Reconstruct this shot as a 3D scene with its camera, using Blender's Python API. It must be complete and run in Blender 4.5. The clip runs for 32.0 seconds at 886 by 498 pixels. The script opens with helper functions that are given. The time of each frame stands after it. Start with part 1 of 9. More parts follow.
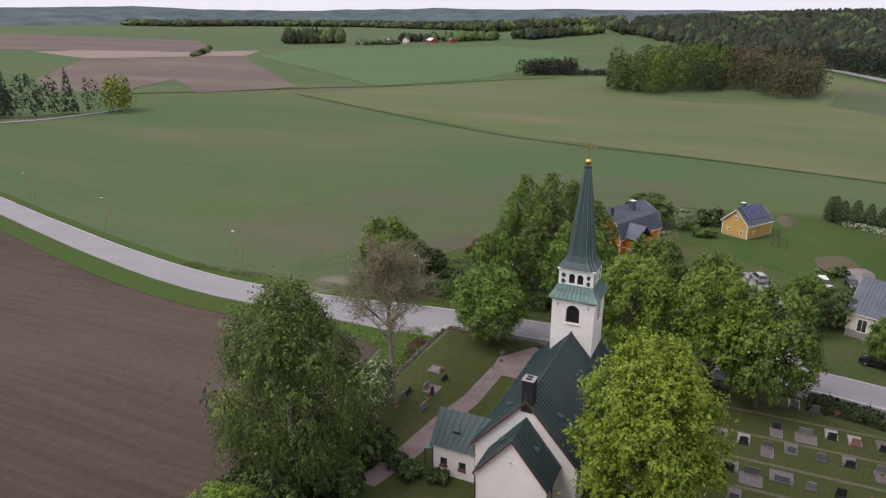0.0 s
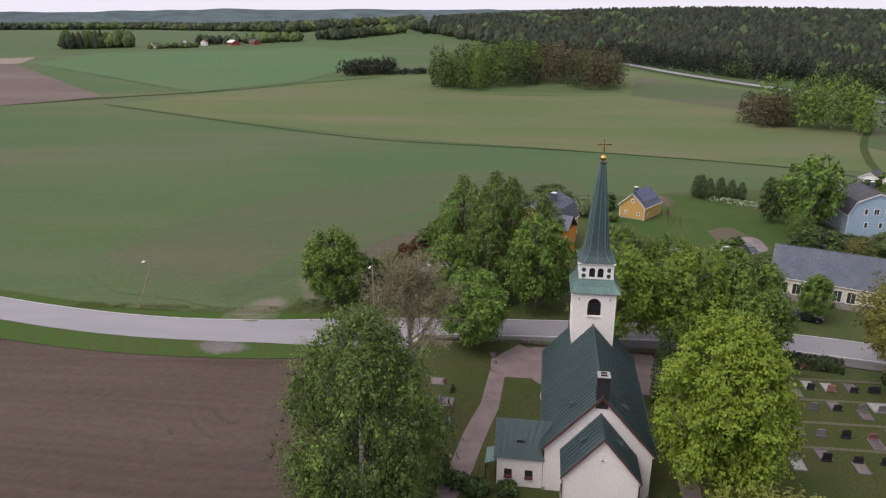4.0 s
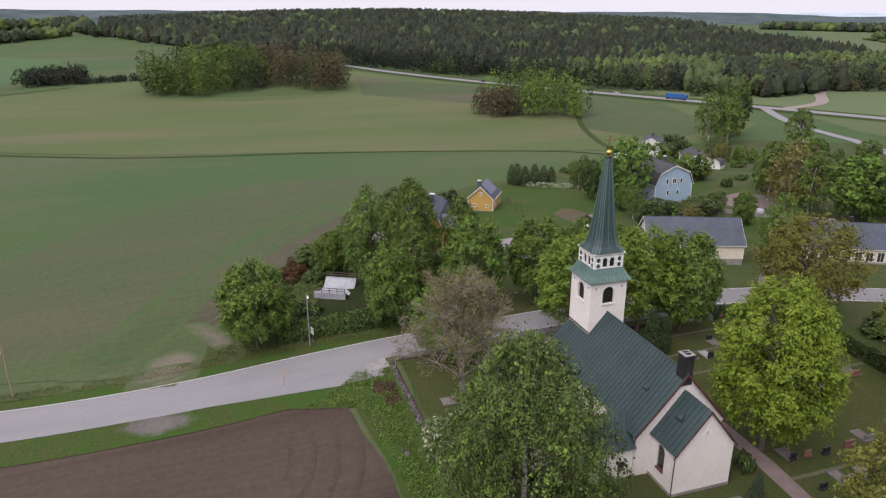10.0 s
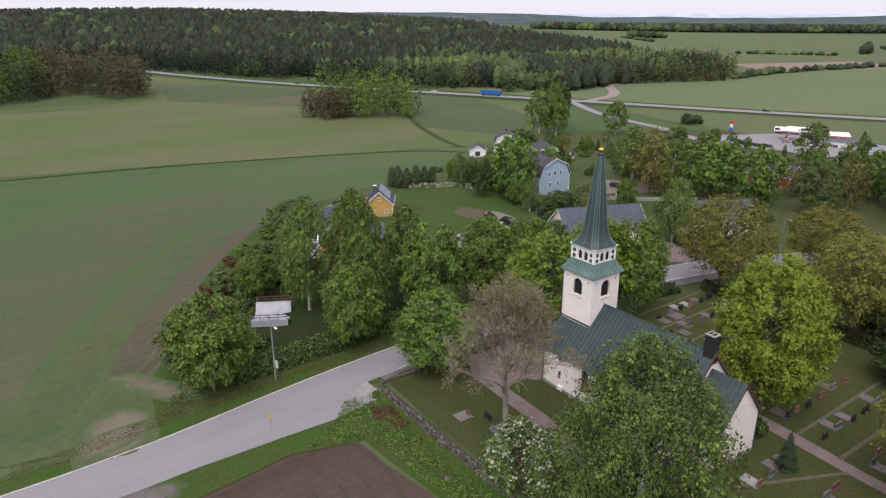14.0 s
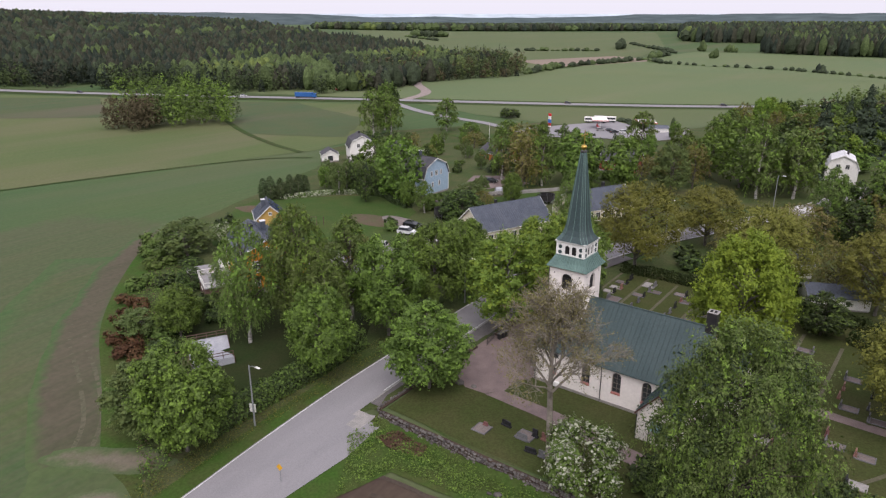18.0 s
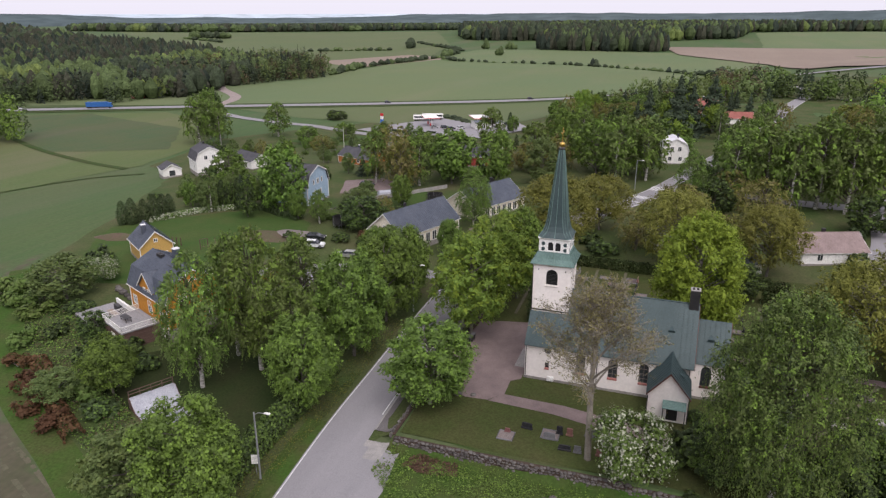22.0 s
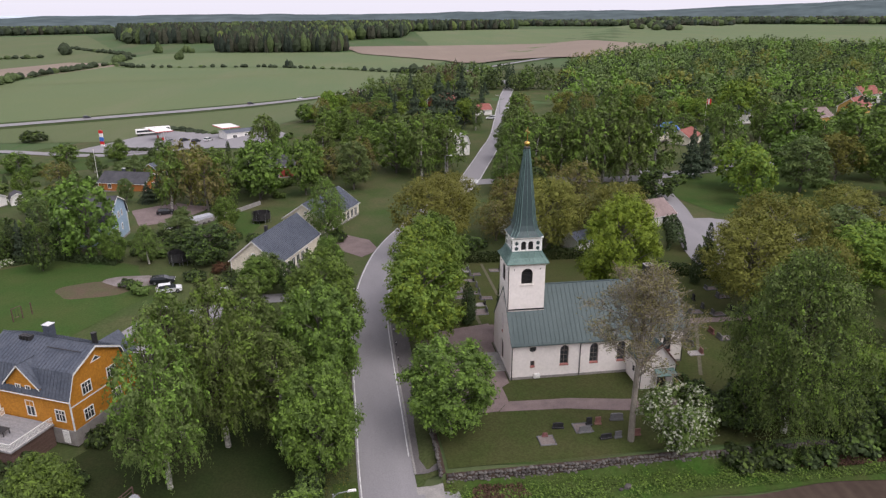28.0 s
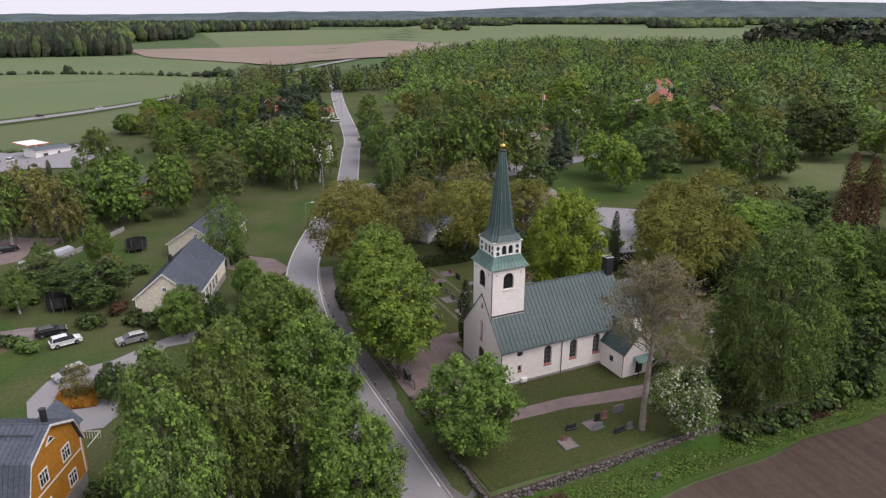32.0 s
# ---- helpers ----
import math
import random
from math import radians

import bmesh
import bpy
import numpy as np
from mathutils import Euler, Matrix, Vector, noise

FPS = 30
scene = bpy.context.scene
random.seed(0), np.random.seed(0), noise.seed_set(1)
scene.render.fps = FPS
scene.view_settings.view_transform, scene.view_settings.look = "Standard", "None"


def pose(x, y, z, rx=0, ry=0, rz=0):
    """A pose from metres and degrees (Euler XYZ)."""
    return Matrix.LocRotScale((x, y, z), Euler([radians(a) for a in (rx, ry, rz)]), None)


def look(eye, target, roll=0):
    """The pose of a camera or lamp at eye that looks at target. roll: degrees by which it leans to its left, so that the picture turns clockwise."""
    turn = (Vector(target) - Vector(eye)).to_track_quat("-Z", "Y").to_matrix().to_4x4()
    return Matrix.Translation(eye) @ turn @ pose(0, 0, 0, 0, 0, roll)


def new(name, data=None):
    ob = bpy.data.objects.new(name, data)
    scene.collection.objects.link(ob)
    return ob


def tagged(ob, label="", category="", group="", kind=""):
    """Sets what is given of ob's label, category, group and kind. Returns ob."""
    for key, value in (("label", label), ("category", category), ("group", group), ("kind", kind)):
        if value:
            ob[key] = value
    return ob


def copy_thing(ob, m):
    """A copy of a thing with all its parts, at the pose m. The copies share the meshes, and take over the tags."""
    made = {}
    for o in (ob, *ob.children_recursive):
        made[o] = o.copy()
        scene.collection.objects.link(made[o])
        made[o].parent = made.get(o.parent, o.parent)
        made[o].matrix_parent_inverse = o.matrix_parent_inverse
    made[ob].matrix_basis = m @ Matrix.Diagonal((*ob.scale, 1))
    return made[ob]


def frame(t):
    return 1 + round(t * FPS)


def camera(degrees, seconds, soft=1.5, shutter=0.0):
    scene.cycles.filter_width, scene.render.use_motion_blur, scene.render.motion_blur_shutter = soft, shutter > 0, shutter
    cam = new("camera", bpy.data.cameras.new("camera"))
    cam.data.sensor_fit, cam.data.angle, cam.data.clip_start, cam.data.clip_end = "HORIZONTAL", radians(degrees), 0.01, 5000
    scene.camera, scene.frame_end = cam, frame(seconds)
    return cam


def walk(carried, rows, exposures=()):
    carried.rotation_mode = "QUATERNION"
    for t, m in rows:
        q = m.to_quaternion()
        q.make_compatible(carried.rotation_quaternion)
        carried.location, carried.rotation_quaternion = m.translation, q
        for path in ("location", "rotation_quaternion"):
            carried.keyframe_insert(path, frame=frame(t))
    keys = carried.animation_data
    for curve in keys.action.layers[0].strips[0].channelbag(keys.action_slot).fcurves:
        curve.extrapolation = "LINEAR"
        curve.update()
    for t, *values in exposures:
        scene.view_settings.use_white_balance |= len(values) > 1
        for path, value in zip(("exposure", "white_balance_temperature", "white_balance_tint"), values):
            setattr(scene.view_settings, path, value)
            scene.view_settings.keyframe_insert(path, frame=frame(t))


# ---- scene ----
cam = camera(66.27, 32.0, 1.3)
PATH = [
    (0, 75.67, 17.20, 48.10, 70.85, -0.09, 115.08),
    (1, 77.51, 11.64, 48.14, 70.85, 0.04, 111.37),
    (2, 78.83, 5.66, 48.17, 70.84, 0.13, 107.22),
    (3, 79.69, -0.59, 48.21, 70.84, 0.19, 102.86),
    (4, 80.08, -6.98, 48.24, 70.84, 0.22, 98.43),
    (5, 80.01, -13.42, 48.27, 70.84, 0.24, 94.01),
    (6, 79.47, -19.82, 48.30, 70.84, 0.23, 89.64),
    (7, 78.44, -26.14, 48.32, 70.84, 0.21, 85.31),
    (8, 76.92, -32.32, 48.35, 70.84, 0.19, 81.02),
    (9, 74.90, -38.32, 48.37, 70.84, 0.15, 76.75),
    (10, 72.41, -44.12, 48.39, 70.84, 0.12, 72.48),
    (11, 69.44, -49.70, 48.41, 70.84, 0.08, 68.18),
    (12, 66.01, -55.01, 48.43, 70.84, 0.05, 63.84),
    (13, 62.17, -60.05, 48.45, 70.84, 0.02, 59.46),
    (14, 57.93, -64.79, 48.46, 70.84, -0.01, 55.03),
    (15, 53.34, -69.20, 48.48, 70.84, -0.02, 50.57),
    (16, 48.44, -73.27, 48.49, 70.84, -0.03, 46.08),
    (17, 43.27, -76.96, 48.50, 70.84, -0.04, 41.58),
    (18, 37.85, -80.26, 48.51, 70.85, -0.03, 37.07),
    (19, 32.23, -83.14, 48.52, 70.85, -0.02, 32.58),
    (20, 26.44, -85.57, 48.52, 70.85, 0.00, 28.11),
    (21, 20.49, -87.53, 48.53, 70.85, 0.03, 23.66),
    (22, 14.42, -89.00, 48.53, 70.85, 0.06, 19.22),
    (23, 8.25, -89.97, 48.53, 70.86, 0.09, 14.79),
    (24, 1.98, -90.42, 48.53, 70.86, 0.12, 10.34),
    (25, -4.34, -90.34, 48.52, 70.86, 0.16, 5.85),
    (26, -10.70, -89.74, 48.52, 70.86, 0.18, 1.32),
    (27, -17.03, -88.62, 48.51, 70.87, 0.20, -3.27),
    (28, -23.26, -87.00, 48.51, 70.87, 0.21, -7.90),
    (29, -29.28, -84.88, 48.50, 70.87, 0.20, -12.52),
    (30, -34.93, -82.32, 48.49, 70.87, 0.18, -17.04),
    (31, -39.97, -79.33, 48.47, 70.88, 0.13, -21.31),
    (32, -44.10, -75.96, 48.46, 70.88, 0.05, -25.07),
]
walk(cam, [(t, pose(x, y, z, rx, ry, rz)) for t, x, y, z, rx, ry, rz in PATH])

# ---- light ----
world = bpy.data.worlds.new("overcast_sky")
scene.world = world
world.use_nodes = True
wn = world.node_tree.nodes
sky = wn.new("ShaderNodeTexSky")
sky.sky_type, sky.sun_disc = "NISHITA", False
sky.sun_elevation, sky.sun_rotation = radians(52), radians(142)
sky.air_density, sky.dust_density, sky.ozone_density = 1.0, 3.0, 1.0
soft_sky = wn.new("ShaderNodeHueSaturation")
soft_sky.inputs["Saturation"].default_value = 0.3
cloud = wn.new("ShaderNodeMix")
cloud.data_type = "RGBA"
cloud.inputs[0].default_value = 0.85
cloud.inputs[7].default_value = (8.65, 8.25, 9.45, 1)
world.node_tree.links.new(sky.outputs[0], soft_sky.inputs["Color"])
world.node_tree.links.new(soft_sky.outputs[0], cloud.inputs[6])
world.node_tree.links.new(cloud.outputs[2], wn["Background"].inputs[0])
wn["Background"].inputs[1].default_value = 0.1
sun_data = bpy.data.lights.new("sun", "SUN")
sun_data.energy, sun_data.angle, sun_data.color = 2.1, radians(45), (1.0, 0.92, 0.92)
sun = new("sun", sun_data)
SUN_AZ = radians(-52)
sun.matrix_world = look((80 * math.cos(SUN_AZ), 80 * math.sin(SUN_AZ), 104), (0, 0, 0))
scene.view_settings.exposure = 0.23


# ---- materials ----
def material(name, colour, rough=0.8, other=None, scale=1.0, fine=None, bump=0.0, metal=0.0, island=0.0, per_object=0.0, spec=0.3, mix=0.5, detail=6.0, stretch=None, grit=0.22):
    """A noise-mixed surface: colour and other at one scale, a finer grain on top, relief from the grain."""
    m = bpy.data.materials.new(name)
    m.use_nodes = True
    n, l = m.node_tree.nodes, m.node_tree.links
    b = n["Principled BSDF"]
    b.inputs["Roughness"].default_value, b.inputs["Metallic"].default_value = rough, metal
    b.inputs["Specular IOR Level"].default_value = spec
    tc = n.new("ShaderNodeTexCoord")
    src = tc.outputs["Object"]
    if stretch:
        mp = n.new("ShaderNodeMapping")
        mp.inputs["Scale"].default_value = stretch[:3]
        if len(stretch) > 3:
            mp.inputs["Rotation"].default_value = (0, 0, radians(stretch[3]))
        l.new(src, mp.inputs["Vector"])
        src = mp.outputs["Vector"]
    big = n.new("ShaderNodeTexNoise")
    big.inputs["Scale"].default_value, big.inputs["Detail"].default_value = scale, detail
    big.inputs["Roughness"].default_value = 0.6
    l.new(src, big.inputs["Vector"])
    ramp = n.new("ShaderNodeMapRange")
    ramp.inputs[1].default_value, ramp.inputs[2].default_value = 0.5 - 0.3 * mix, 0.5 + 0.3 * mix
    l.new(big.outputs["Fac"], ramp.inputs[0])
    mixer = n.new("ShaderNodeMix")
    mixer.data_type = "RGBA"
    mixer.inputs[6].default_value = (*colour, 1)
    mixer.inputs[7].default_value = (*(other or [c * 0.75 for c in colour]), 1)
    l.new(ramp.outputs[0], mixer.inputs[0])
    out = mixer.outputs[2]
    small = n.new("ShaderNodeTexNoise")
    small.inputs["Scale"].default_value, small.inputs["Detail"].default_value = fine or scale * 12, 4.0
    l.new(tc.outputs["Object"], small.inputs["Vector"])
    grain = n.new("ShaderNodeMapRange")
    grain.inputs[1].default_value, grain.inputs[2].default_value = 0.3, 0.7
    grain.inputs[3].default_value, grain.inputs[4].default_value = 1 - grit, 1 + grit
    l.new(small.outputs["Fac"], grain.inputs[0])
    value = grain.outputs[0]
    for amount, node, socket in ((island, "ShaderNodeNewGeometry", "Random Per Island"), (per_object, "ShaderNodeObjectInfo", "Random")):
        if amount:
            r = n.new(node)
            vary = n.new("ShaderNodeMapRange")
            vary.inputs[3].default_value, vary.inputs[4].default_value = 1 - amount, 1 + amount
            l.new(r.outputs[socket], vary.inputs[0])
            times = n.new("ShaderNodeMath")
            times.operation = "MULTIPLY"
            l.new(value, times.inputs[0])
            l.new(vary.outputs[0], times.inputs[1])
            value = times.outputs[0]
    hsv = n.new("ShaderNodeHueSaturation")
    l.new(out, hsv.inputs["Color"])
    l.new(value, hsv.inputs["Value"])
    if per_object:
        r = n.new("ShaderNodeObjectInfo")
        hue = n.new("ShaderNodeMapRange")
        hue.inputs[3].default_value, hue.inputs[4].default_value = 0.5 - 0.06 * per_object, 0.5 + 0.06 * per_object
        l.new(r.outputs["Random"], hue.inputs[0])
        l.new(hue.outputs[0], hsv.inputs["Hue"])
    l.new(hsv.outputs[0], b.inputs["Base Color"])
    if bump:
        bp = n.new("ShaderNodeBump")
        bp.inputs["Strength"].default_value, bp.inputs["Distance"].default_value = bump, 0.05
        l.new(small.outputs["Fac"], bp.inputs["Height"])
        l.new(bp.outputs[0], b.inputs["Normal"])
    return m


def leaf_material(name, colour, other, island=0.09, per_object=0.14):
    colour, other = [tuple(c * k for c, k in zip(q, (0.88, 0.87, 0.84))) for q in (colour, other)]
    m = material(name, colour, 0.6, other, 0.45, 1.6, island=island, per_object=per_object, spec=0.1, mix=0.9)
    b = m.node_tree.nodes["Principled BSDF"]
    t = m.node_tree.nodes.new("ShaderNodeBsdfTranslucent")
    a = m.node_tree.nodes.new("ShaderNodeMixShader")
    a.inputs[0].default_value = 0.06
    l = m.node_tree.links
    l.new(b.inputs["Base Color"].links[0].from_socket, t.inputs["Color"])
    l.new(b.outputs[0], a.inputs[1])
    l.new(t.outputs[0], a.inputs[2])
    l.new(a.outputs[0], m.node_tree.nodes["Material Output"].inputs["Surface"])
    return m


def cloned(socket, n, l, seen):
    """The chain of nodes that feeds a socket, made again in another material."""
    old = socket.node
    if old.name not in seen:
        q = n.new(old.bl_idname)
        seen[old.name] = q
        if old.bl_idname == "ShaderNodeMix":
            q.data_type = old.data_type
        if old.bl_idname == "ShaderNodeMath":
            q.operation = old.operation
        if old.bl_idname == "ShaderNodeMapRange":
            q.interpolation_type = old.interpolation_type
        for k, inp in enumerate(old.inputs):
            if inp.is_linked:
                l.new(cloned(inp.links[0].from_socket, n, l, seen), q.inputs[k])
            elif inp.type in ("VALUE", "RGBA", "VECTOR"):
                q.inputs[k].default_value = inp.default_value
    return seen[old.name].outputs[[o.identifier for o in old.outputs].index(socket.identifier)]


def hsv_of(m):
    return [q for q in m.node_tree.nodes if q.bl_idname == "ShaderNodeHueSaturation"][0]


def worn(m, width, under):
    """Ground that thins out into the ground around it over the last metres before its outline."""
    n, l = m.node_tree.nodes, m.node_tree.links
    hsv = hsv_of(m)
    at = n.new("ShaderNodeAttribute")
    at.attribute_name = "rim"
    tc = n.new("ShaderNodeTexCoord")
    no = n.new("ShaderNodeTexNoise")
    no.inputs["Scale"].default_value, no.inputs["Detail"].default_value = 0.9 / width ** 0.5, 5.0
    l.new(tc.outputs["Object"], no.inputs["Vector"])
    ma = n.new("ShaderNodeMath")
    ma.operation = "MULTIPLY_ADD"
    ma.inputs[1].default_value = -1.6 * width
    l.new(no.outputs["Fac"], ma.inputs[0])
    l.new(at.outputs["Fac"], ma.inputs[2])
    mr = n.new("ShaderNodeMapRange")
    mr.interpolation_type = "SMOOTHSTEP"
    mr.inputs[1].default_value, mr.inputs[2].default_value = -0.75 * width, 0.45 * width
    l.new(ma.outputs[0], mr.inputs[0])
    edge = n.new("ShaderNodeMath")
    edge.operation = "DIVIDE"
    edge.use_clamp = True
    edge.inputs[1].default_value = 0.35 * width
    l.new(at.outputs["Fac"], edge.inputs[0])
    both = n.new("ShaderNodeMath")
    both.operation = "MULTIPLY"
    l.new(mr.outputs[0], both.inputs[0])
    l.new(edge.outputs[0], both.inputs[1])
    mx = n.new("ShaderNodeMix")
    mx.data_type = "RGBA"
    l.new(both.outputs[0], mx.inputs[0])
    l.new(cloned(hsv_of(under).inputs["Color"].links[0].from_socket, n, l, {}), mx.inputs[6])
    l.new(hsv.inputs["Color"].links[0].from_socket, mx.inputs[7])
    l.new(mx.outputs[2], hsv.inputs["Color"])
    return m


M = {}
def field(name, green, thin, bare, scale=0.006, turn=25, amount=0.5, streak=0.1):
    """A sown field: two greens in wide drifts, bare soil showing in long patches, faint sowing rows."""
    m = material(name, green, 0.95, thin, scale, 1.2, 0.12, mix=0.7, grit=0.1, spec=0.15)
    n, l = m.node_tree.nodes, m.node_tree.links
    hsv = [q for q in n if q.bl_idname == "ShaderNodeHueSaturation"][0]
    tc = [q for q in n if q.bl_idname == "ShaderNodeTexCoord"][0]
    src = hsv.inputs["Color"].links[0].from_socket
    for k, (sc, st, lo, hi) in enumerate(((0.02, (1.0, 0.22, 1), 0.5, 0.78), (0.9, (1.0, 0.012, 1), 0.35, 0.75))):
        mp = n.new("ShaderNodeMapping")
        mp.inputs["Scale"].default_value = st
        mp.inputs["Rotation"].default_value = (0, 0, radians(turn))
        l.new(tc.outputs["Object"], mp.inputs["Vector"])
        no = n.new("ShaderNodeTexNoise")
        no.inputs["Scale"].default_value, no.inputs["Detail"].default_value = sc, 5.0
        l.new(mp.outputs["Vector"], no.inputs["Vector"])
        mr = n.new("ShaderNodeMapRange")
        mr.inputs[1].default_value, mr.inputs[2].default_value = lo, hi
        mr.inputs[4].default_value = amount if k == 0 else streak
        l.new(no.outputs["Fac"], mr.inputs[0])
        mx = n.new("ShaderNodeMix")
        mx.data_type = "RGBA"
        mx.inputs[7].default_value = (*bare, 1)
        l.new(mr.outputs[0], mx.inputs[0])
        l.new(src, mx.inputs[6])
        src = mx.outputs[2]
    l.new(src, hsv.inputs["Color"])
    return m


M["crop"] = field("crop_field", (0.045, 0.097, 0.034), (0.068, 0.1, 0.035), (0.112, 0.106, 0.064), 0.008, 25, 0.75, 0.3)
M["dust_soft"] = material("trodden_earth", (0.115, 0.1, 0.07), 0.95, (0.085, 0.09, 0.05), 0.4, 3.0, 0.3, mix=0.9)
M["crop_pale"] = field("pale_crop_field", (0.098, 0.143, 0.066), (0.118, 0.148, 0.066), (0.168, 0.16, 0.098), 0.006, -35, 0.4, 0.2)
M["olive"] = field("thin_crop_field", (0.069, 0.110, 0.037), (0.097, 0.119, 0.044), (0.141, 0.125, 0.077), 0.01, -10, 0.8, 0.3)
M["grass"] = material("rough_grass", (0.043, 0.074, 0.02), 0.95, (0.083, 0.084, 0.04), 0.09, 3.0, 0.6, mix=0.6, spec=0.1)
M["lawn"] = material("mown_lawn", (0.041, 0.062, 0.016), 0.95, (0.068, 0.066, 0.028), 0.16, 4.0, 0.5, mix=0.9, spec=0.1)
M["verge"] = material("lush_verge", (0.036, 0.088, 0.013), 0.95, (0.06, 0.068, 0.024), 0.22, 3.0, 0.8, mix=0.7, spec=0.1)
M["ditch"] = material("ditch_grass", (0.028, 0.062, 0.013), 0.95, (0.055, 0.062, 0.024), 0.22, 3.0, 0.8, mix=0.6, spec=0.1)
M["crop_dry"] = worn(field("dry_crop_field", (0.058, 0.09, 0.039), (0.075, 0.089, 0.041), (0.112, 0.096, 0.065), 0.02, 35, 1.0, 0.35), 9.0, M["crop"])
M["margin"] = worn(field("worn_field_margin", (0.05, 0.09, 0.036), (0.07, 0.09, 0.036), (0.112, 0.092, 0.068), 0.05, 55, 1.0, 0.4), 4.0, M["crop_dry"])
M["bare_strip"] = worn(field("bare_earth_strip", (0.082, 0.071, 0.05), (0.066, 0.07, 0.04), (0.112, 0.092, 0.07), 0.06, 55, 1.0, 0.5), 1.8, M["crop_dry"])
M["dust_edge"] = worn(material("dusty_tracks", (0.19, 0.16, 0.128), 0.95, (0.11, 0.1, 0.066), 0.35, 3.0, 0.3, mix=0.9, grit=0.1), 1.6, M["crop_dry"])
M["gravel_spill"] = worn(material("spilled_gravel", (0.15, 0.14, 0.135), 0.95, (0.1, 0.088, 0.078), 0.5, 5.0, 0.4, mix=0.9), 1.2, M["verge"])
M["soil"] = field("ploughed_soil", (0.056, 0.039, 0.031), (0.046, 0.032, 0.026), (0.1, 0.077, 0.059), 0.03, -20, 0.85, 0.5)
M["soil_far"] = field("pinkish_ploughed_soil", (0.198, 0.156, 0.128), (0.230, 0.183, 0.146), (0.272, 0.230, 0.178), 0.01, 40, 0.4, 0.3)
M["soil_mauve"] = field("dark_ploughed_soil", (0.100, 0.076, 0.067), (0.123, 0.095, 0.082), (0.180, 0.147, 0.119), 0.01, 40, 0.6, 0.3)
M["bare_crop"] = field("bare_field_margin", (0.05, 0.09, 0.036), (0.07, 0.09, 0.036), (0.112, 0.092, 0.068), 0.05, 55, 1.0, 0.4)
M["olive_pale"] = field("pale_olive_field", (0.085, 0.118, 0.05), (0.098, 0.12, 0.052), (0.13, 0.128, 0.075), 0.008, -35, 0.5, 0.2)
M["asphalt"] = material("worn_asphalt", (0.212, 0.206, 0.216), 0.85, (0.259, 0.250, 0.259), 0.25, 7.0, 0.15, mix=0.8, stretch=(1, 0.25, 1, 0), grit=0.1)
M["asphalt_dark"] = material("dark_asphalt_pavement", (0.110, 0.102, 0.102), 0.85, (0.141, 0.130, 0.130), 0.4, 8.0, 0.15)
M["gravel"] = material("reddish_gravel", (0.157, 0.122, 0.118), 0.95, (0.204, 0.157, 0.149), 0.5, 9.0, 0.3)
M["path"] = material("pale_gravel", (0.235, 0.196, 0.181), 0.95, (0.283, 0.235, 0.220), 0.5, 9.0, 0.3)
M["white_line"] = material("road_paint", (0.7, 0.7, 0.68), 0.7, (0.5, 0.5, 0.5), 2.0)
M["concrete"] = material("concrete", (0.314, 0.298, 0.283), 0.9, (0.235, 0.228, 0.220), 0.8, 9.0, 0.2)
M["rock"] = material("field_stone", (0.065, 0.059, 0.054), 0.9, (0.136, 0.124, 0.118), 0.9, 6.0, 0.5, per_object=0.4)
M["plaster"] = material("white_lime_plaster", (0.84, 0.79, 0.75), 0.9, (0.76, 0.71, 0.67), 0.4, 3.0, 0.06, mix=0.8, spec=0.15, grit=0.05)
M["plinth"] = material("grey_plinth", (0.3, 0.28, 0.26), 0.9, (0.22, 0.2, 0.19), 1.0, 8.0, 0.2)
M["copper"] = material("patinated_copper", (0.029, 0.052, 0.054), 0.5, (0.053, 0.08, 0.081), 0.35, 5.0, 0.1, metal=0.15, spec=0.4, mix=0.9, stretch=(1.0, 1.0, 0.25))
M["copper_light"] = material("pale_copper_patina", (0.16, 0.25, 0.225), 0.55, (0.09, 0.15, 0.135), 0.6, 6.0, metal=0.15, mix=0.9, stretch=(1.0, 1.0, 0.2))
M["dark_metal"] = material("black_sheet_metal", (0.02, 0.02, 0.022), 0.5, (0.035, 0.033, 0.033), 1.0, spec=0.4)
M["gold"] = material("gilded_metal", (0.75, 0.5, 0.14), 0.3, (0.6, 0.38, 0.1), 2.0, metal=1.0)
M["brown_trim"] = material("red_brown_eaves", (0.13, 0.05, 0.04), 0.7, (0.09, 0.04, 0.035), 1.0)
M["white"] = material("white_paint", (0.8, 0.79, 0.76), 0.6, (0.7, 0.69, 0.66), 0.8, 6.0)
M["dark_hole"] = material("dark_louvre", (0.012, 0.012, 0.012), 0.9, (0.02, 0.02, 0.02), 2.0)
M["glass"] = material("window_glass", (0.03, 0.035, 0.04), 0.08, (0.05, 0.055, 0.06), 0.6, spec=0.6)
M["bark"] = material("grey_bark", (0.102, 0.090, 0.079), 0.9, (0.157, 0.145, 0.130), 1.2, 9.0, 0.5)
M["bark_dark"] = material("dark_twig_bark", (0.055, 0.047, 0.039), 0.9, (0.094, 0.079, 0.067), 1.2, 9.0, 0.3)
M["birch_bark"] = material("white_birch_bark", (0.6, 0.58, 0.54), 0.8, (0.1, 0.09, 0.085), 1.6, 8.0, 0.2, mix=0.5, stretch=(0.6, 0.6, 2.0))
M["leaf_bright"] = leaf_material("bright_spring_leaves", (0.247, 0.339, 0.041), (0.178, 0.259, 0.034))
M["leaf_mid"] = leaf_material("green_leaves", (0.126, 0.191, 0.047), (0.085, 0.138, 0.037))
M["leaf_dark"] = leaf_material("deep_green_leaves", (0.06, 0.086, 0.034), (0.04, 0.06, 0.026))
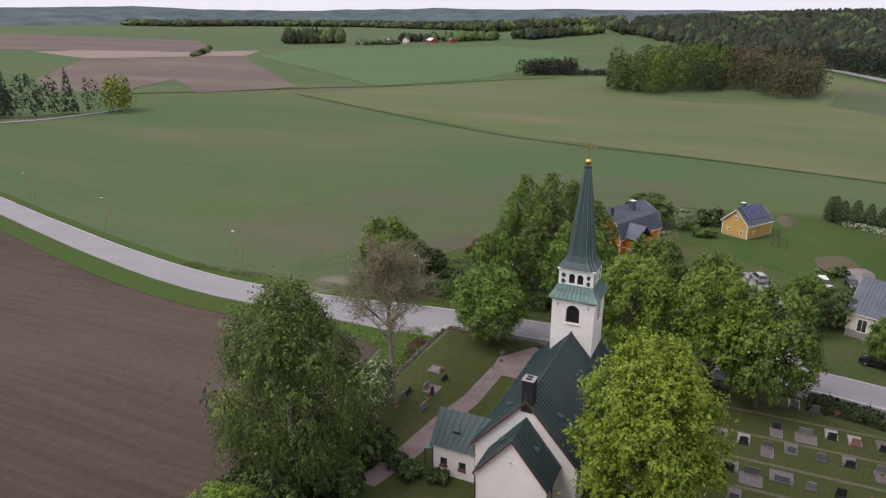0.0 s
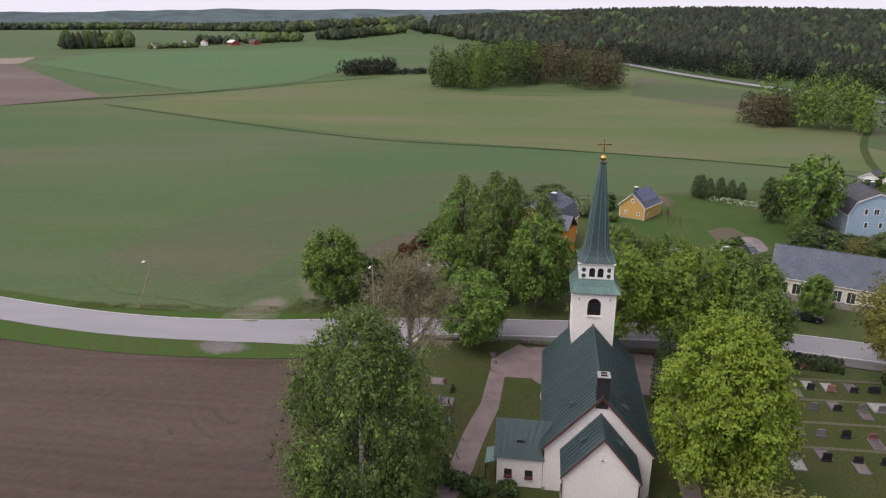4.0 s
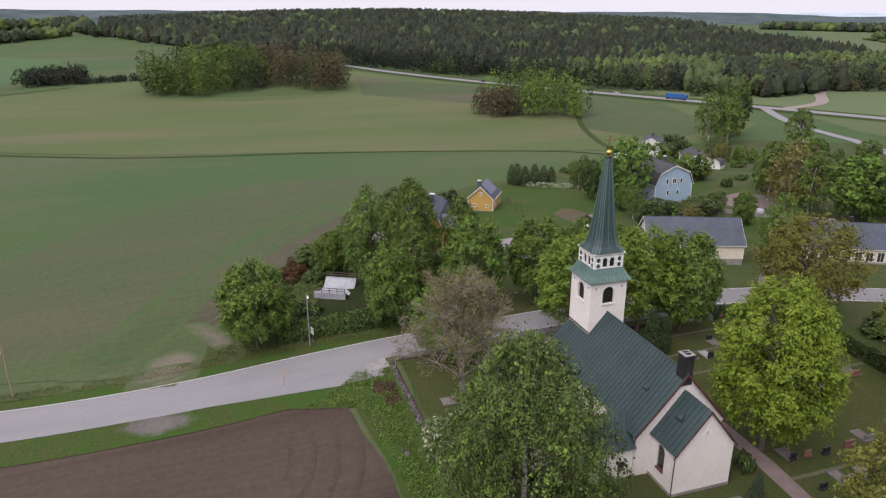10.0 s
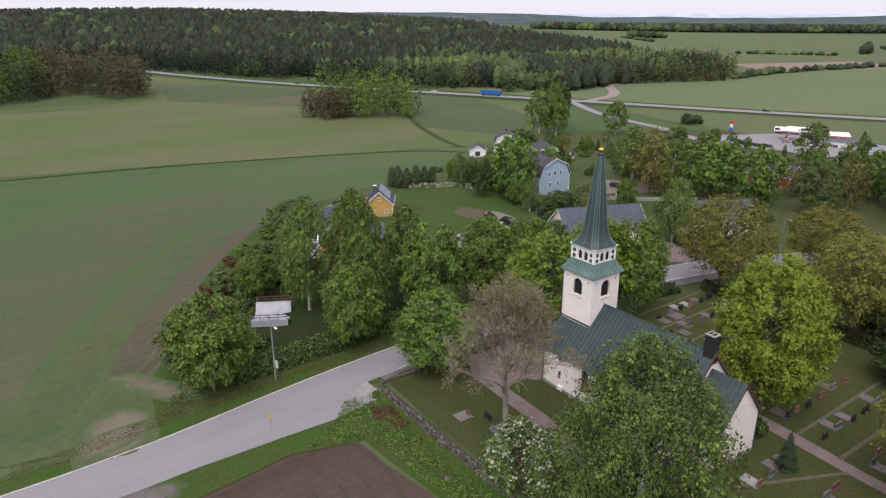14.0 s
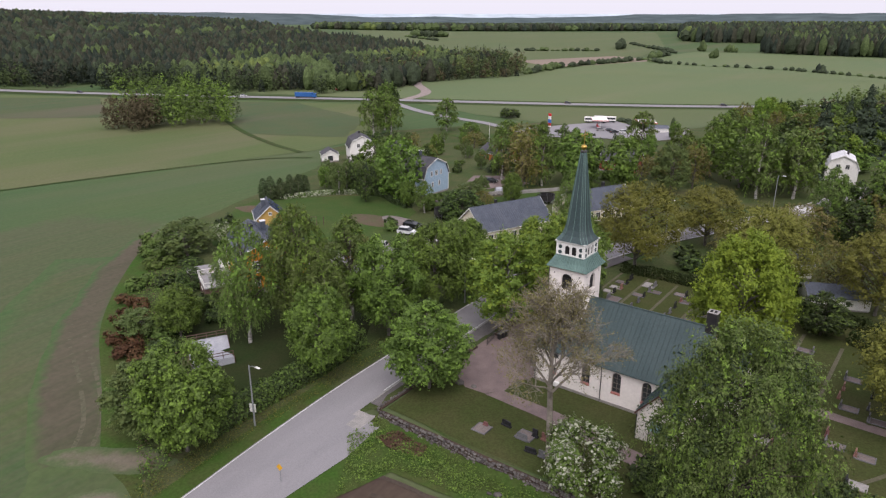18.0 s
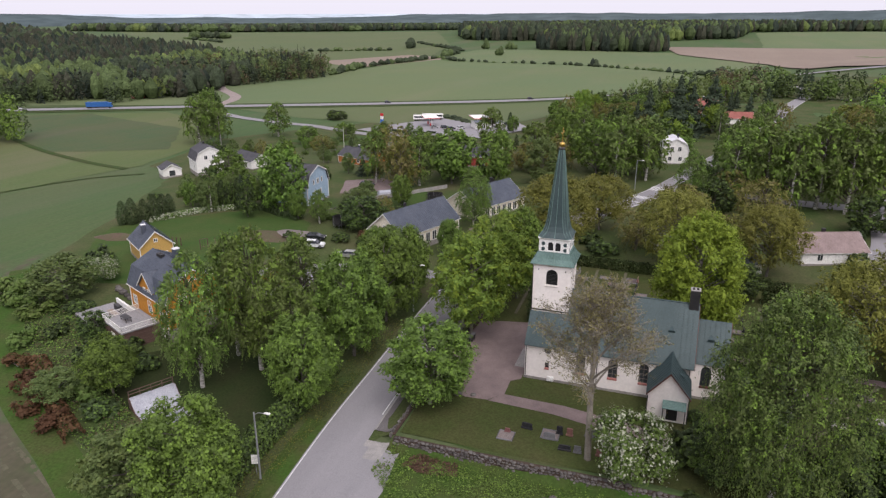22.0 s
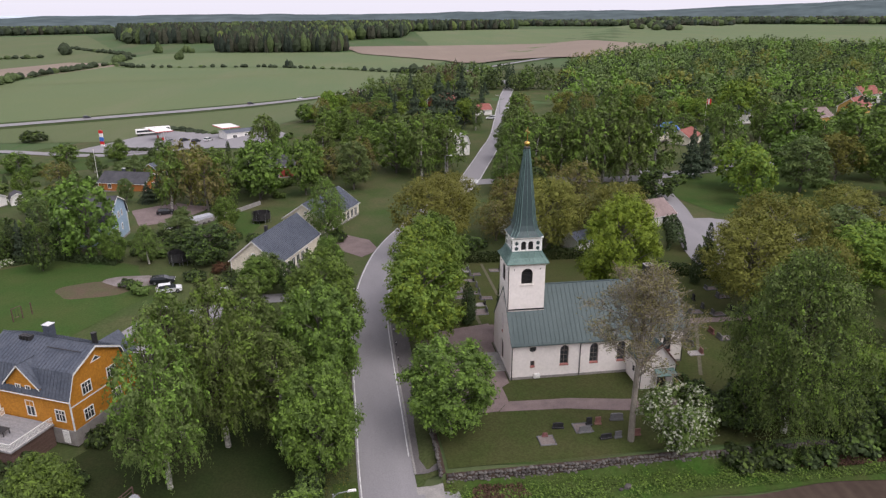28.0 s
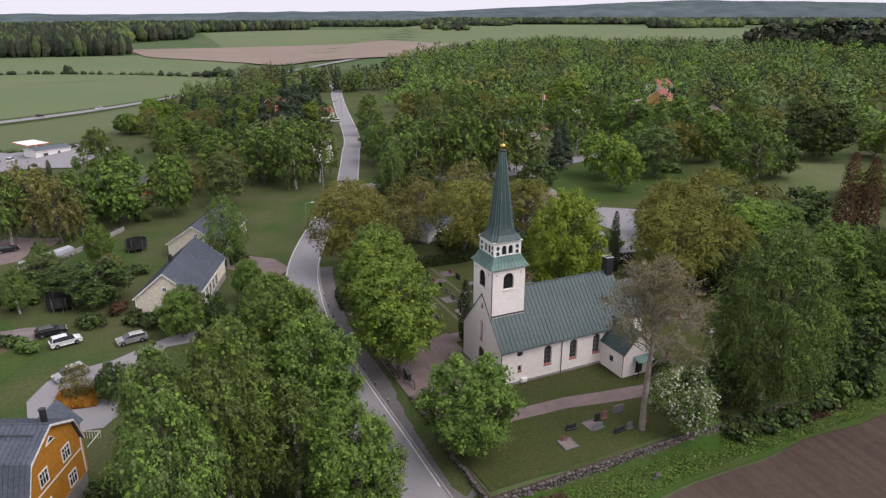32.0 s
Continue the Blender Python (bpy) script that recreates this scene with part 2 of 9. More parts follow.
M["leaf_birch"] = leaf_material("birch_leaves", (0.143, 0.194, 0.060), (0.096, 0.136, 0.045))
M["leaf_olive"] = leaf_material("young_oak_leaves", (0.195, 0.2, 0.045), (0.14, 0.15, 0.036))
M["leaf_bud"] = leaf_material("brown_buds", (0.225, 0.205, 0.085), (0.16, 0.145, 0.062))
M["leaf_rust"] = leaf_material("russet_twigs", (0.126, 0.067, 0.035), (0.079, 0.047, 0.027))
M["needle"] = leaf_material("spruce_needles", (0.065, 0.089, 0.053), (0.040, 0.062, 0.041))
M["blossom"] = leaf_material("white_blossom", (0.471, 0.487, 0.393), (0.353, 0.393, 0.298), 0.2, 0.05)
M["leaf_pale"] = leaf_material("pale_willow_leaves", (0.157, 0.220, 0.079), (0.110, 0.165, 0.059))
M["leaf_brown"] = leaf_material("budding_brown_twigs", (0.13, 0.104, 0.062), (0.085, 0.072, 0.045))
M["leaf_lime"] = leaf_material("yellow_green_leaves", (0.222, 0.318, 0.043), (0.152, 0.228, 0.036))
M["leaf_fresh"] = leaf_material("fresh_green_leaves", (0.187, 0.298, 0.056), (0.128, 0.21, 0.042))
M["leaf_wood"] = leaf_material("forest_leaves", (0.080, 0.110, 0.066), (0.054, 0.080, 0.054))
M["ash_bark"] = material("pale_grey_bark", (0.25, 0.225, 0.19), 0.9, (0.17, 0.152, 0.125), 1.2, 9.0, 0.4)


# ---- building blocks ----
def mesh_of(name, verts, faces, mat, smooth=False):
    me = bpy.data.meshes.new(name)
    me.from_pydata([tuple(v) for v in verts], [], [tuple(f) for f in faces])
    for m in (mat if isinstance(mat, (list, tuple)) else (mat,)):
        me.materials.append(m)
    if smooth:
        me.shade_smooth()
    me.update()
    return me


def thing(name, label, category, at=None, group="", kind="", data=None):
    ob = new(name, data)
    tagged(ob, label, category, group, kind)
    if at is not None:
        ob.matrix_world = at
    return ob


def part(name, shape, mat, parent, label="", smooth=False):
    """shape: (verts, faces) or a bmesh, in the parent's space; one mesh object under the parent."""
    if isinstance(shape, bmesh.types.BMesh):
        me = bpy.data.meshes.new(name)
        shape.to_mesh(me)
        shape.free()
        me.materials.append(mat)
        if smooth:
            me.shade_smooth()
    else:
        me = mesh_of(name, shape[0], shape[1], mat, smooth)
    ob = new(name, me)
    ob.parent = parent
    if label:
        ob["label"] = label
    return ob


def join(*shapes):
    v, f = [], []
    for a, b in shapes:
        k = len(v)
        v.extend(a)
        f.extend([tuple(i + k for i in q) for q in b])
    return v, f


def moved(shape, m):
    return [tuple(m @ Vector(p)) for p in shape[0]], shape[1]


def box(x0, x1, y0, y1, z0, z1, bevel=0.0):
    if bevel:
        b = min(bevel, (x1 - x0) / 3, (y1 - y0) / 3, (z1 - z0) / 3)
        v, f = [], []
        for z, i in ((z0, b), (z0 + b, 0), (z1 - b, 0), (z1, b)):
            v += [(x0 + i, y0 + i, z), (x1 - i, y0 + i, z), (x1 - i, y1 - i, z), (x0 + i, y1 - i, z)]
        f = [(3, 2, 1, 0), (12, 13, 14, 15)]
        for k in (0, 4, 8):
            f += [(k + a, k + (a + 1) % 4, k + 4 + (a + 1) % 4, k + 4 + a) for a in range(4)]
        return v, f
    v = [(x, y, z) for z in (z0, z1) for x, y in ((x0, y0), (x1, y0), (x1, y1), (x0, y1))]
    return v, [(3, 2, 1, 0), (4, 5, 6, 7), (0, 1, 5, 4), (1, 2, 6, 5), (2, 3, 7, 6), (3, 0, 4, 7)]


def loft(rings, cap=True):
    """Skin between rings of equally many points."""
    n = len(rings[0])
    v = [p for r in rings for p in r]
    f = [(k * n + i, k * n + (i + 1) % n, (k + 1) * n + (i + 1) % n, (k + 1) * n + i) for k in range(len(rings) - 1) for i in range(n)]
    if cap:
        f += [tuple(range(n - 1, -1, -1)), tuple(range((len(rings) - 1) * n, len(rings) * n))]
    return v, f


def tube(points, radii, sides=6, cap=True):
    rings = []
    pts = [Vector(p) for p in points]
    for i, p in enumerate(pts):
        d = (pts[min(i + 1, len(pts) - 1)] - pts[max(i - 1, 0)]).normalized()
        side = d.cross(Vector((0.3, 0.9, 0.1)) if abs(d.z) > 0.9 else Vector((0, 0, 1))).normalized()
        up = side.cross(d)
        rings.append([tuple(p + radii[i] * (math.cos(a) * side + math.sin(a) * up)) for a in [2 * math.pi * k / sides for k in range(sides)]])
    return loft(rings, cap)


def prism(outline, y0, y1, axis="y"):
    """An outline of (u, z) pushed from y0 to y1; axis: the way of the push."""
    if axis == "y":
        a, b = [(u, y0, z) for u, z in outline], [(u, y1, z) for u, z in outline]
    elif axis == "x":
        a, b = [(y0, u, z) for u, z in outline], [(y1, u, z) for u, z in outline]
    else:
        a, b = [(u, w, y0) for u, w in outline], [(u, w, y1) for u, w in outline]
    return loft([a, b])


def arch(w, h, steps=8):
    """Outline of a round-headed opening w wide and h high, from its sill's middle."""
    r = w / 2
    return [(-r, 0), (r, 0)] + [(r * math.cos(a), h - r + r * math.sin(a)) for a in [math.pi * k / steps for k in range(steps + 1)]]


# ---- the lie of the land ----
def sigmoid(v):
    return 1 / (1 + math.exp(-max(-40, min(40, v))))


def hill(x, y, hx, hy, r, s, h, turn=0.0):
    c, k = math.cos(radians(turn)), math.sin(radians(turn))
    u, v = (x - hx) * c + (y - hy) * k, (y - hy) * c - (x - hx) * k
    return h * math.exp(-(u / r) ** 2 - (v / s) ** 2)


def gz(x, y):
    """Height of the ground: a low village ridge above flat fields, the churchyard's terrace, far rises."""
    xb = -150 + (0.5 * (y - 100) if y > 100 else 0.25 * (y - 100))
    a = sigmoid((x - xb) / 22)
    z = -10.4 + 11.0 * a * (1 - sigmoid((-y - 100) / 45))
    z += 3.0 * sigmoid((x + 0.6 * y - 110) / 30) * a
    z -= hill(x, y, 22, -44, 26, 18, 1.2)
    z += hill(x, y, -67, 32, 38, 50, 1.4)
    if z < 0:
        d = math.hypot(max(-14.5 - x, x - 60, 0), max(-24.2 - y, y - 60, 0))
        z -= z * math.exp(-(d / 0.6) ** 2)
        if y < -24.3 and -14 < x < 46:
            z -= 0.6 * math.exp(-((y + 26) / 1.4) ** 2) * min(1, (x + 14) / 3, (46 - x) / 8)
    if abs(x) + abs(y) > 350:
        z += hill(x, y, -1750, 330, 600, 950, 50, -12) + hill(x, y, -900, -1700, 900, 700, 22) + hill(x, y, -520, -25, 42, 62, 10)
        z += hill(x, y, 300, 1900, 1200, 500, 14) + hill(x, y, 800, 300, 380, 400, 14)
    return z


# ---- ground ----
def graded(limit, fine, step):
    out, d = [0.0], step
    while out[-1] < limit:
        out.append(out[-1] + d)
        if out[-1] > fine:
            d *= 1.09
    return [-v for v in reversed(out[1:])] + out


gx, gy = [v - 30 for v in graded(5200, 110, 2.5)], [v + 10 for v in graded(5200, 110, 2.5)]
gx, gy = sorted(gx + [-14.4, -14.7, -15.1, -15.8]), sorted(gy + [-24.0, -24.25, -24.7, -25.2, -26.0])
gv = [(x, y, gz(x, y)) for y in gy for x in gx]
gn = len(gx)
gf = [(j * gn + i, j * gn + i + 1, (j + 1) * gn + i + 1, (j + 1) * gn + i) for j in range(len(gy) - 1) for i in range(gn - 1)]
thing("ground", "wide flat green crop fields with brownish patches", "ground", kind="structure", data=mesh_of("ground", gv, gf, M["crop"], True))


def drape(outline, cell, dz, mat):
    """A flat outline cut along a grid and laid on the ground."""
    bm = bmesh.new()
    bm.faces.new([bm.verts.new((x, y, 0)) for x, y in outline])
    for k, (co, no) in enumerate((((1, 0, 0), (1, 0, 0)), ((0, 1, 0), (0, 1, 0)))):
        vals = [p[k] for p in outline]
        n = int((max(vals) - min(vals)) / cell)
        for i in range(1, n + 1):
            at = [0, 0, 0]
            at[k] = min(vals) + (max(vals) - min(vals)) * i / (n + 1)
            bmesh.ops.bisect_plane(bm, geom=bm.verts[:] + bm.edges[:] + bm.faces[:], plane_co=at, plane_no=no)
    bmesh.ops.triangulate(bm, faces=bm.faces[:])
    for v in bm.verts:
        v.co.z = gz(v.co.x, v.co.y) + dz
    bmesh.ops.recalc_face_normals(bm, faces=bm.faces[:])
    if sum(f.normal.z for f in bm.faces) < 0:
        bmesh.ops.reverse_faces(bm, faces=bm.faces[:])
    me = bpy.data.meshes.new("patch")
    bm.to_mesh(me)
    bm.free()
    me.materials.append(mat)
    me.shade_smooth()
    if any(q.bl_idname == "ShaderNodeAttribute" for q in mat.node_tree.nodes):
        p = np.array([v.co[:2] for v in me.vertices])
        a = np.array(outline)
        b = np.roll(a, -1, 0) - a
        u = p[:, None] - a[None]
        k = np.clip((u * b).sum(2) / np.maximum((b * b).sum(1), 1e-9), 0, 1)
        rim = np.sqrt(((u - k[..., None] * b) ** 2).sum(2)).min(1)
        me.attributes.new("rim", "FLOAT", "POINT").data.foreach_set("value", rim.astype(np.float32))
    return me


def patch(name, label, category, outline, cell, dz, mat, rough=0.0):
    """rough: how far the outline strays, in metres."""
    pts = []
    for i, (x, y) in enumerate(outline):
        x2, y2 = outline[(i + 1) % len(outline)]
        n = max(1, int(math.hypot(x2 - x, y2 - y) / max(3.0, rough * 4))) if rough else 1
        for k in range(n):
            u, w = x + (x2 - x) * k / n, y + (y2 - y) * k / n
            q = noise.noise_vector((u * 0.13, w * 0.13, 3.1)) * rough
            pts.append((u + q.x, w + q.y))
    return thing(name, label, category, kind="structure", data=drape(pts, cell, dz, mat))


def smooth_line(pts, step=3.0):
    """A Catmull-Rom curve through the points."""
    P = [Vector(p) for p in pts]
    P = [P[0] * 2 - P[1]] + P + [P[-1] * 2 - P[-2]]
    out = []
    for i in range(1, len(P) - 2):
        a, b, c, d = P[i - 1:i + 3]
        n = max(1, int((c - b).length / step))
        for k in range(n):
            t = k / n
            out.append(0.5 * (2 * b + (c - a) * t + (2 * a - 5 * b + 4 * c - d) * t * t + (3 * b - a - 3 * c + d) * t ** 3))
    return out + [P[-2]]


def ribbon(pts, left, right, dz, mat, across=3, crown=0.0, grade=None):
    """A strip along a line, from left to right of it (metres, to the right positive)."""
    v, f = [], []
    for i, p in enumerate(pts):
        d = (pts[min(i + 1, len(pts) - 1)] - pts[max(i - 1, 0)]).normalized()
        side = Vector((d.y, -d.x))
        for k in range(across + 1):
            s = k / across
            q = p + side * (left + (right - left) * s)
            v.append((q.x, q.y, gz(q.x, q.y) + dz + crown * (1 - (2 * s - 1) ** 2)))
    n = across + 1
    for i in range(len(pts) - 1):
        f += [(i * n + k + 1, (i + 1) * n + k + 1, (i + 1) * n + k, i * n + k) for k in range(across)]
    f = [tuple(reversed(q)) for q in f]
    return mesh_of("strip", v, f, mat, True)


VILLAGE = [(-27, -52), (-49, -39), (-70, -28), (-91, -11), (-108, 6), (-115, 28), (-120, 42), (-140, 80), (-158, 108), (-185, 125), (-200, 190), (-175, 235),
           (-120, 300), (-85, 285), (-60, 240), (-23, 325), (0, 380), (30, 440), (66, 500), (330, 500), (480, 120), (420, -40), (60, -31), (60, -23.7), (-16.3, -23.7), (-17.5, -26), (-17, -60), (-24, -60)]
# Lawn under the birches: green darkened to stand in for the trees' shade.
M["lawn_painted_shade"] = material("garden_lawn_painted_shade", (0.02, 0.037, 0.01), 0.95, (0.034, 0.038, 0.016), 0.14, 4.0, 0.5, mix=0.8, spec=0.1)
M["garden_lawn"] = material("bright_garden_lawn", (0.036, 0.078, 0.017), 0.95, (0.062, 0.082, 0.025), 0.14, 4.0, 0.5, mix=0.8, spec=0.1)
M["crop_fresh"] = field("fresh_crop_field", (0.056, 0.12, 0.046), (0.075, 0.125, 0.048), (0.115, 0.12, 0.07), 0.008, 20, 0.4, 0.2)
patch("village_grass", "rough village grass, green with dry patches", "grass", VILLAGE, 4.0, 0.06, M["grass"], 1.5)
patch("ploughed_field", "brown ploughed field with curved tractor marks", "field",
      [(-42.5, -198), (-30.8, -158), (-20.6, -122), (-13.4, -94), (-9.8, -74), (-9.2, -62), (-9.4, -54), (-10.2, -46), (-10.4, -40), (-7.6, -33), (9, -30.2), (35, -30), (70, -33), (260, -60), (380, -300), (200, -520), (-80, -320)], 9.0, 0.05, M["soil"], 0.6)
ROAD = smooth_line([(-130, -420), (-90, -300), (-66, -240), (-53.5, -198), (-41.2, -156), (-31, -122), (-23.4, -94), (-19.6, -73), (-18.9, -54), (-20.2, -37), (-21, -23), (-21.2, -10), (-21.4, 4), (-21.2, 20),
                    (-19, 37), (-14.6, 54), (-4.5, 77), (8.5, 101), (17, 124), (26, 150), (36, 180), (54, 252), (68, 306), (78, 340), (84, 364), (84, 392), (74, 424)])
thing("road", "worn grey asphalt country road with white edge lines", "road", kind="structure", data=ribbon(ROAD, -3.2, 3.2, 0.13, M["asphalt"], 6, 0.05))
thing("edge_line", "thin worn white edge line of the road", "road marking", kind="structure", data=ribbon(ROAD[20:], -3.0, -2.86, 0.195, M["white_line"], 1))
thing("edge_line", "thin worn white edge line of the road", "road marking", kind="structure", data=ribbon([p for p in ROAD if p.y > -20], 2.86, 3.0, 0.195, M["white_line"], 1))
for yc, kind in ((105.5, "bars"), (92.5, "teeth"), (84.5, "teeth")):
    k = min(range(len(ROAD)), key=lambda q: abs(ROAD[q].y - yc))
    d = (ROAD[k + 1] - ROAD[k - 1]).normalized()
    side, mv, mf = Vector((d.y, -d.x)), [], []
    for q in range(7 if kind == "bars" else 10):
        u = -2.7 + (0.9 if kind == "bars" else 0.6) * q
        ends = [(u - 0.25, -1.4), (u + 0.25, -1.4), (u + 0.25, 1.4), (u - 0.25, 1.4)] if kind == "bars" else [(u - 0.26, -0.5), (u + 0.26, -0.5), (u + 0.05, 0.6), (u - 0.05, 0.6)]
        for a, b in ends:
            p = ROAD[k] + side * a + d * b
            mv.append((p.x, p.y, gz(p.x, p.y) + 0.2))
        mf.append(tuple(range(len(mv) - 4, len(mv))))
    thing("crosswalk" if kind == "bars" else "yield_line", "white painted crossing bars on the road" if kind == "bars" else "row of white painted teeth across the road", "road marking", kind="structure", data=mesh_of("marking", mv, mf, M["white_line"]))
thing("verge_west", "lush grass verge beside the road", "verge", kind="structure", data=ribbon([p for p in ROAD if p.y < -20], -6.0, -3.2, 0.11, M["verge"], 3))
def shoulder(y):
    """How far the asphalt reaches east of the road's line."""
    return float(np.interp(y, (-420, -100, -62, -50, -42, -33, -26, -24), (4.6, 4.8, 5.1, 5.5, 6.8, 8.2, 7.6, 5.9)))


def widening(pts, dz, mat):
    v, f = [], []
    for i, p in enumerate(pts):
        d = (pts[min(i + 1, len(pts) - 1)] - pts[max(i - 1, 0)]).normalized()
        side = Vector((d.y, -d.x))
        for k in range(4):
            q = p + side * (2.6 + (shoulder(p.y) - 2.6 + 0.12 * noise.noise((p.x, p.y * 0.7, 0))) * k / 3)
            v.append((q.x, q.y, gz(q.x, q.y) + dz + 0.02 * (k == 0)))
    for i in range(len(pts) - 1):
        f += [(i * 4 + k, (i + 1) * 4 + k, (i + 1) * 4 + k + 1, i * 4 + k + 1)[::-1] for k in range(3)]
    return mesh_of("strip", v, f, mat, True)


thing("road_shoulder", "paved shoulder and lay-by of the country road", "road", kind="structure", data=widening([p for p in ROAD if p.y < -24.5], 0.165, M["asphalt"]))
thing("verge_east", "lush grass verge beside the road", "verge", kind="structure", data=ribbon([p for p in ROAD if p.y < -28.5], 3.2, 10.6, 0.12, M["verge"], 6))
HIGHWAY = smooth_line([(-2100, -640), (-1733, -420), (-1428, -251), (-1080, -75), (-758, 75), (-640, 118), (-520, 168), (-410, 225), (-292, 288), (-185, 341), (-85, 396), (-10, 452), (120, 560), (420, 900)], 12)
thing("highway", "pale grey asphalt highway across the fields", "road", kind="structure", data=ribbon(HIGHWAY, -5.5, 5.5, 0.5, M["asphalt"], 3))
thing("highway_verge", "green verge beside the highway", "verge", kind="structure", data=ribbon(HIGHWAY, -14, 14, 0.25, M["ditch"], 3))
for nm, lab, pts, w, dz in (("side_road", "pale asphalt access road to the filling station", [(-297, 292), (-236, 258), (-195, 246), (-174, 241), (-136, 222), (-98, 203), (-60, 185)], 3.0, 0.3),
                            ("side_road", "pale gravel road to the farm", [(-90, -395), (-130, -380), (-166, -366), (-183, -357), (-215, -352), (-240, -356)], 2.2, 0.3),
                            ("side_road", "asphalt side road joining the main road", [(11, 106), (22, 106), (34, 105), (60, 100), (110, 110)], 3.0, 0.16),
                            ("side_road", "curved asphalt lane beside the parking area", [(68, 110), (62, 90), (58, 70), (54, 56), (49, 42), (46, 26)], 2.6, 0.17)):
    thing(nm, lab, "road", kind="structure", data=ribbon(smooth_line(pts, 3), -w, w, dz, M["asphalt"], 4))
thing("farm_track", "reddish gravel farm track", "track", kind="structure", data=ribbon(smooth_line([(-282, 300), (-300, 345), (-361, 409), (-420, 520)], 8), -4, 4, 0.4, M["path"], 2))
for nm, lab, cat, pts, cell, dz, mt, r in (
        ("thin_field", "thin olive-brown crop field", "field", [(-202, 72), (-225, 0), (-245, -80), (-285, -170), (-352, -300), (-450, -255), (-504, -217), (-579, -160), (-640, -60), (-760, 40), (-520, 145), (-410, 200), (-292, 262), (-235, 235), (-199, 180), (-190, 125)], 14, 0.12, M["olive"], 2.0),
        ("ploughed_plot", "mauve-brown ploughed plot in the far fields", "field", [(-344, -590), (-535, -767), (-681, -640), (-393, -334), (-325, -378), (-402, -480), (-316, -440), (-273, -481)], 30, 0.3, M["soil_mauve"], 3.0),
        ("ploughed_plot", "beige stubble strip in the far fields", "field", [(-586, -934), (-674, -905), (-700, -780), (-793, -702), (-690, -640), (-542, -775)], 40, 0.35, M["soil_far"], 3.0),
        ("crop_plot", "fresh green crop field below the far farm", "field", [(-700, -633), (-902, -674), (-1059, -392), (-900, -230), (-520, -225), (-430, -280)], 40, 0.3, M["crop_fresh"], 3.0),
        ("ploughed_plot", "bare brown field margin along the gardens", "field", [(-25, -60), (-28, -53), (-46, -41.5), (-71, -29), (-88, -14), (-97, -9), (-110, -22), (-94, -38), (-72, -52), (-52, -63), (-38, -72), (-29, -72)], 3, 0.08, M["margin"], 2.0),
        ("crop_plot", "dry thin crop beside the gardens", "field", [(-26, -62), (-46, -42), (-71, -29), (-92, -11), (-112, 12), (-150, 4), (-152, -40), (-120, -84), (-84, -110), (-50, -112), (-33, -92)], 6, 0.065, M["crop_dry"], 7.0),
        ("ploughed_plot", "strip of bare brown earth along the gardens", "field", [(-30, -53.5), (-46, -43.5), (-70, -31.5), (-88, -17), (-103, -2), (-112, 14), (-115, 12), (-108, -6), (-93, -23), (-76, -38), (-58, -49), (-42, -56), (-31, -58)], 1.6, 0.1, M["bare_strip"], 0.8),
        ("ploughed_plot", "pinkish ploughed plot in the far fields", "field", [(1, 993), (-28, 1205), (157, 1206), (380, 1227), (419, 841), (303, 613), (157, 631), (103, 819)], 45, 1.3, M["soil_far"], 4.0),
        ("ploughed_plot", "pinkish ploughed strip in the far fields", "field", [(-437, 700), (-376, 880), (-290, 835), (-336, 640)], 30, 0.4, M["soil_far"], 4.0),
        ("ploughed_plot", "wide mauve-green sown field in the distance", "field", [(-586, -1009), (-844, -1399), (-959, -988), (-739, -733)], 50, 0.4, M["soil_mauve"], 6.0),
        ("ploughed_plot", "brownish thin field beside the highway", "field", [(-590, 75), (-490, 150), (-462, 168), (-363, 123), (-445, 56)], 14, 0.18, M["bare_crop"], 3.0),
        ("ploughed_plot", "brownish thin field beside the highway", "field", [(-400, 198), (-331, 240), (-240, 212), (-205, 160), (-253, 137), (-330, 175)], 12, 0.2, M["bare_crop"], 2.0),
        ("crop_plot", "pale green fields across the northern plain", "field", [(-322, 560), (-330, 820), (-318, 1050), (-236, 1075), (-20, 1050), (130, 1180), (150, 1500), (160, 1790), (520, 2040), (1400, 2100), (1700, 1500), (1300, 900), (520, 800), (300, 900), (110, 830), (60, 690)], 60, 0.32, M["crop_pale"], 4.0),
        ("crop_plot", "fresh green field before the north-western forest", "field", [(-345, 600), (-345, 900), (-420, 1200), (-700, 1900), (-1150, 1690), (-1450, 1430), (-1050, 1080), (-560, 720)], 50, 0.3, M["olive_pale"], 4.0),
        ("crop_plot", "olive-green field between the highway and the village", "field", [(-262, 290), (-185, 330), (-85, 385), (-10, 440), (95, 530), (66, 500), (30, 440), (0, 380), (-23, 325), (-60, 245), (-90, 262), (-140, 262), (-200, 268)], 12, 0.14, M["olive_pale"], 1.0),
        ("crop_plot", "pale green crop field beyond the highway", "field", [(-420, 250), (-292, 300), (-185, 355), (-85, 410), (-10, 466), (60, 530), (60, 690), (-119, 772), (-291, 800), (-330, 620), (-520, 520)], 30, 0.2, M["crop_pale"], 3.0)):
    patch(nm, lab, cat, pts, cell, dz, mt, r)
thing("ditch", "dark grassy ditch across the crop field", "ditch", kind="structure", data=ribbon(smooth_line([(-352, -305), (-285, -178), (-240, -85), (-222, 5), (-203, 72), (-188, 100), (-172, 108)], 6), -0.9, 0.9, 0.2, M["ditch"], 1))
thing("ditch", "dark grassy ditch between the fields", "ditch", kind="structure", data=ribbon(smooth_line([(-300, -420), (-337, -376), (-392, -322), (-449, -256), (-504, -220), (-570, -165)], 8), -2.5, 2.5, 0.3, M["ditch"], 1))
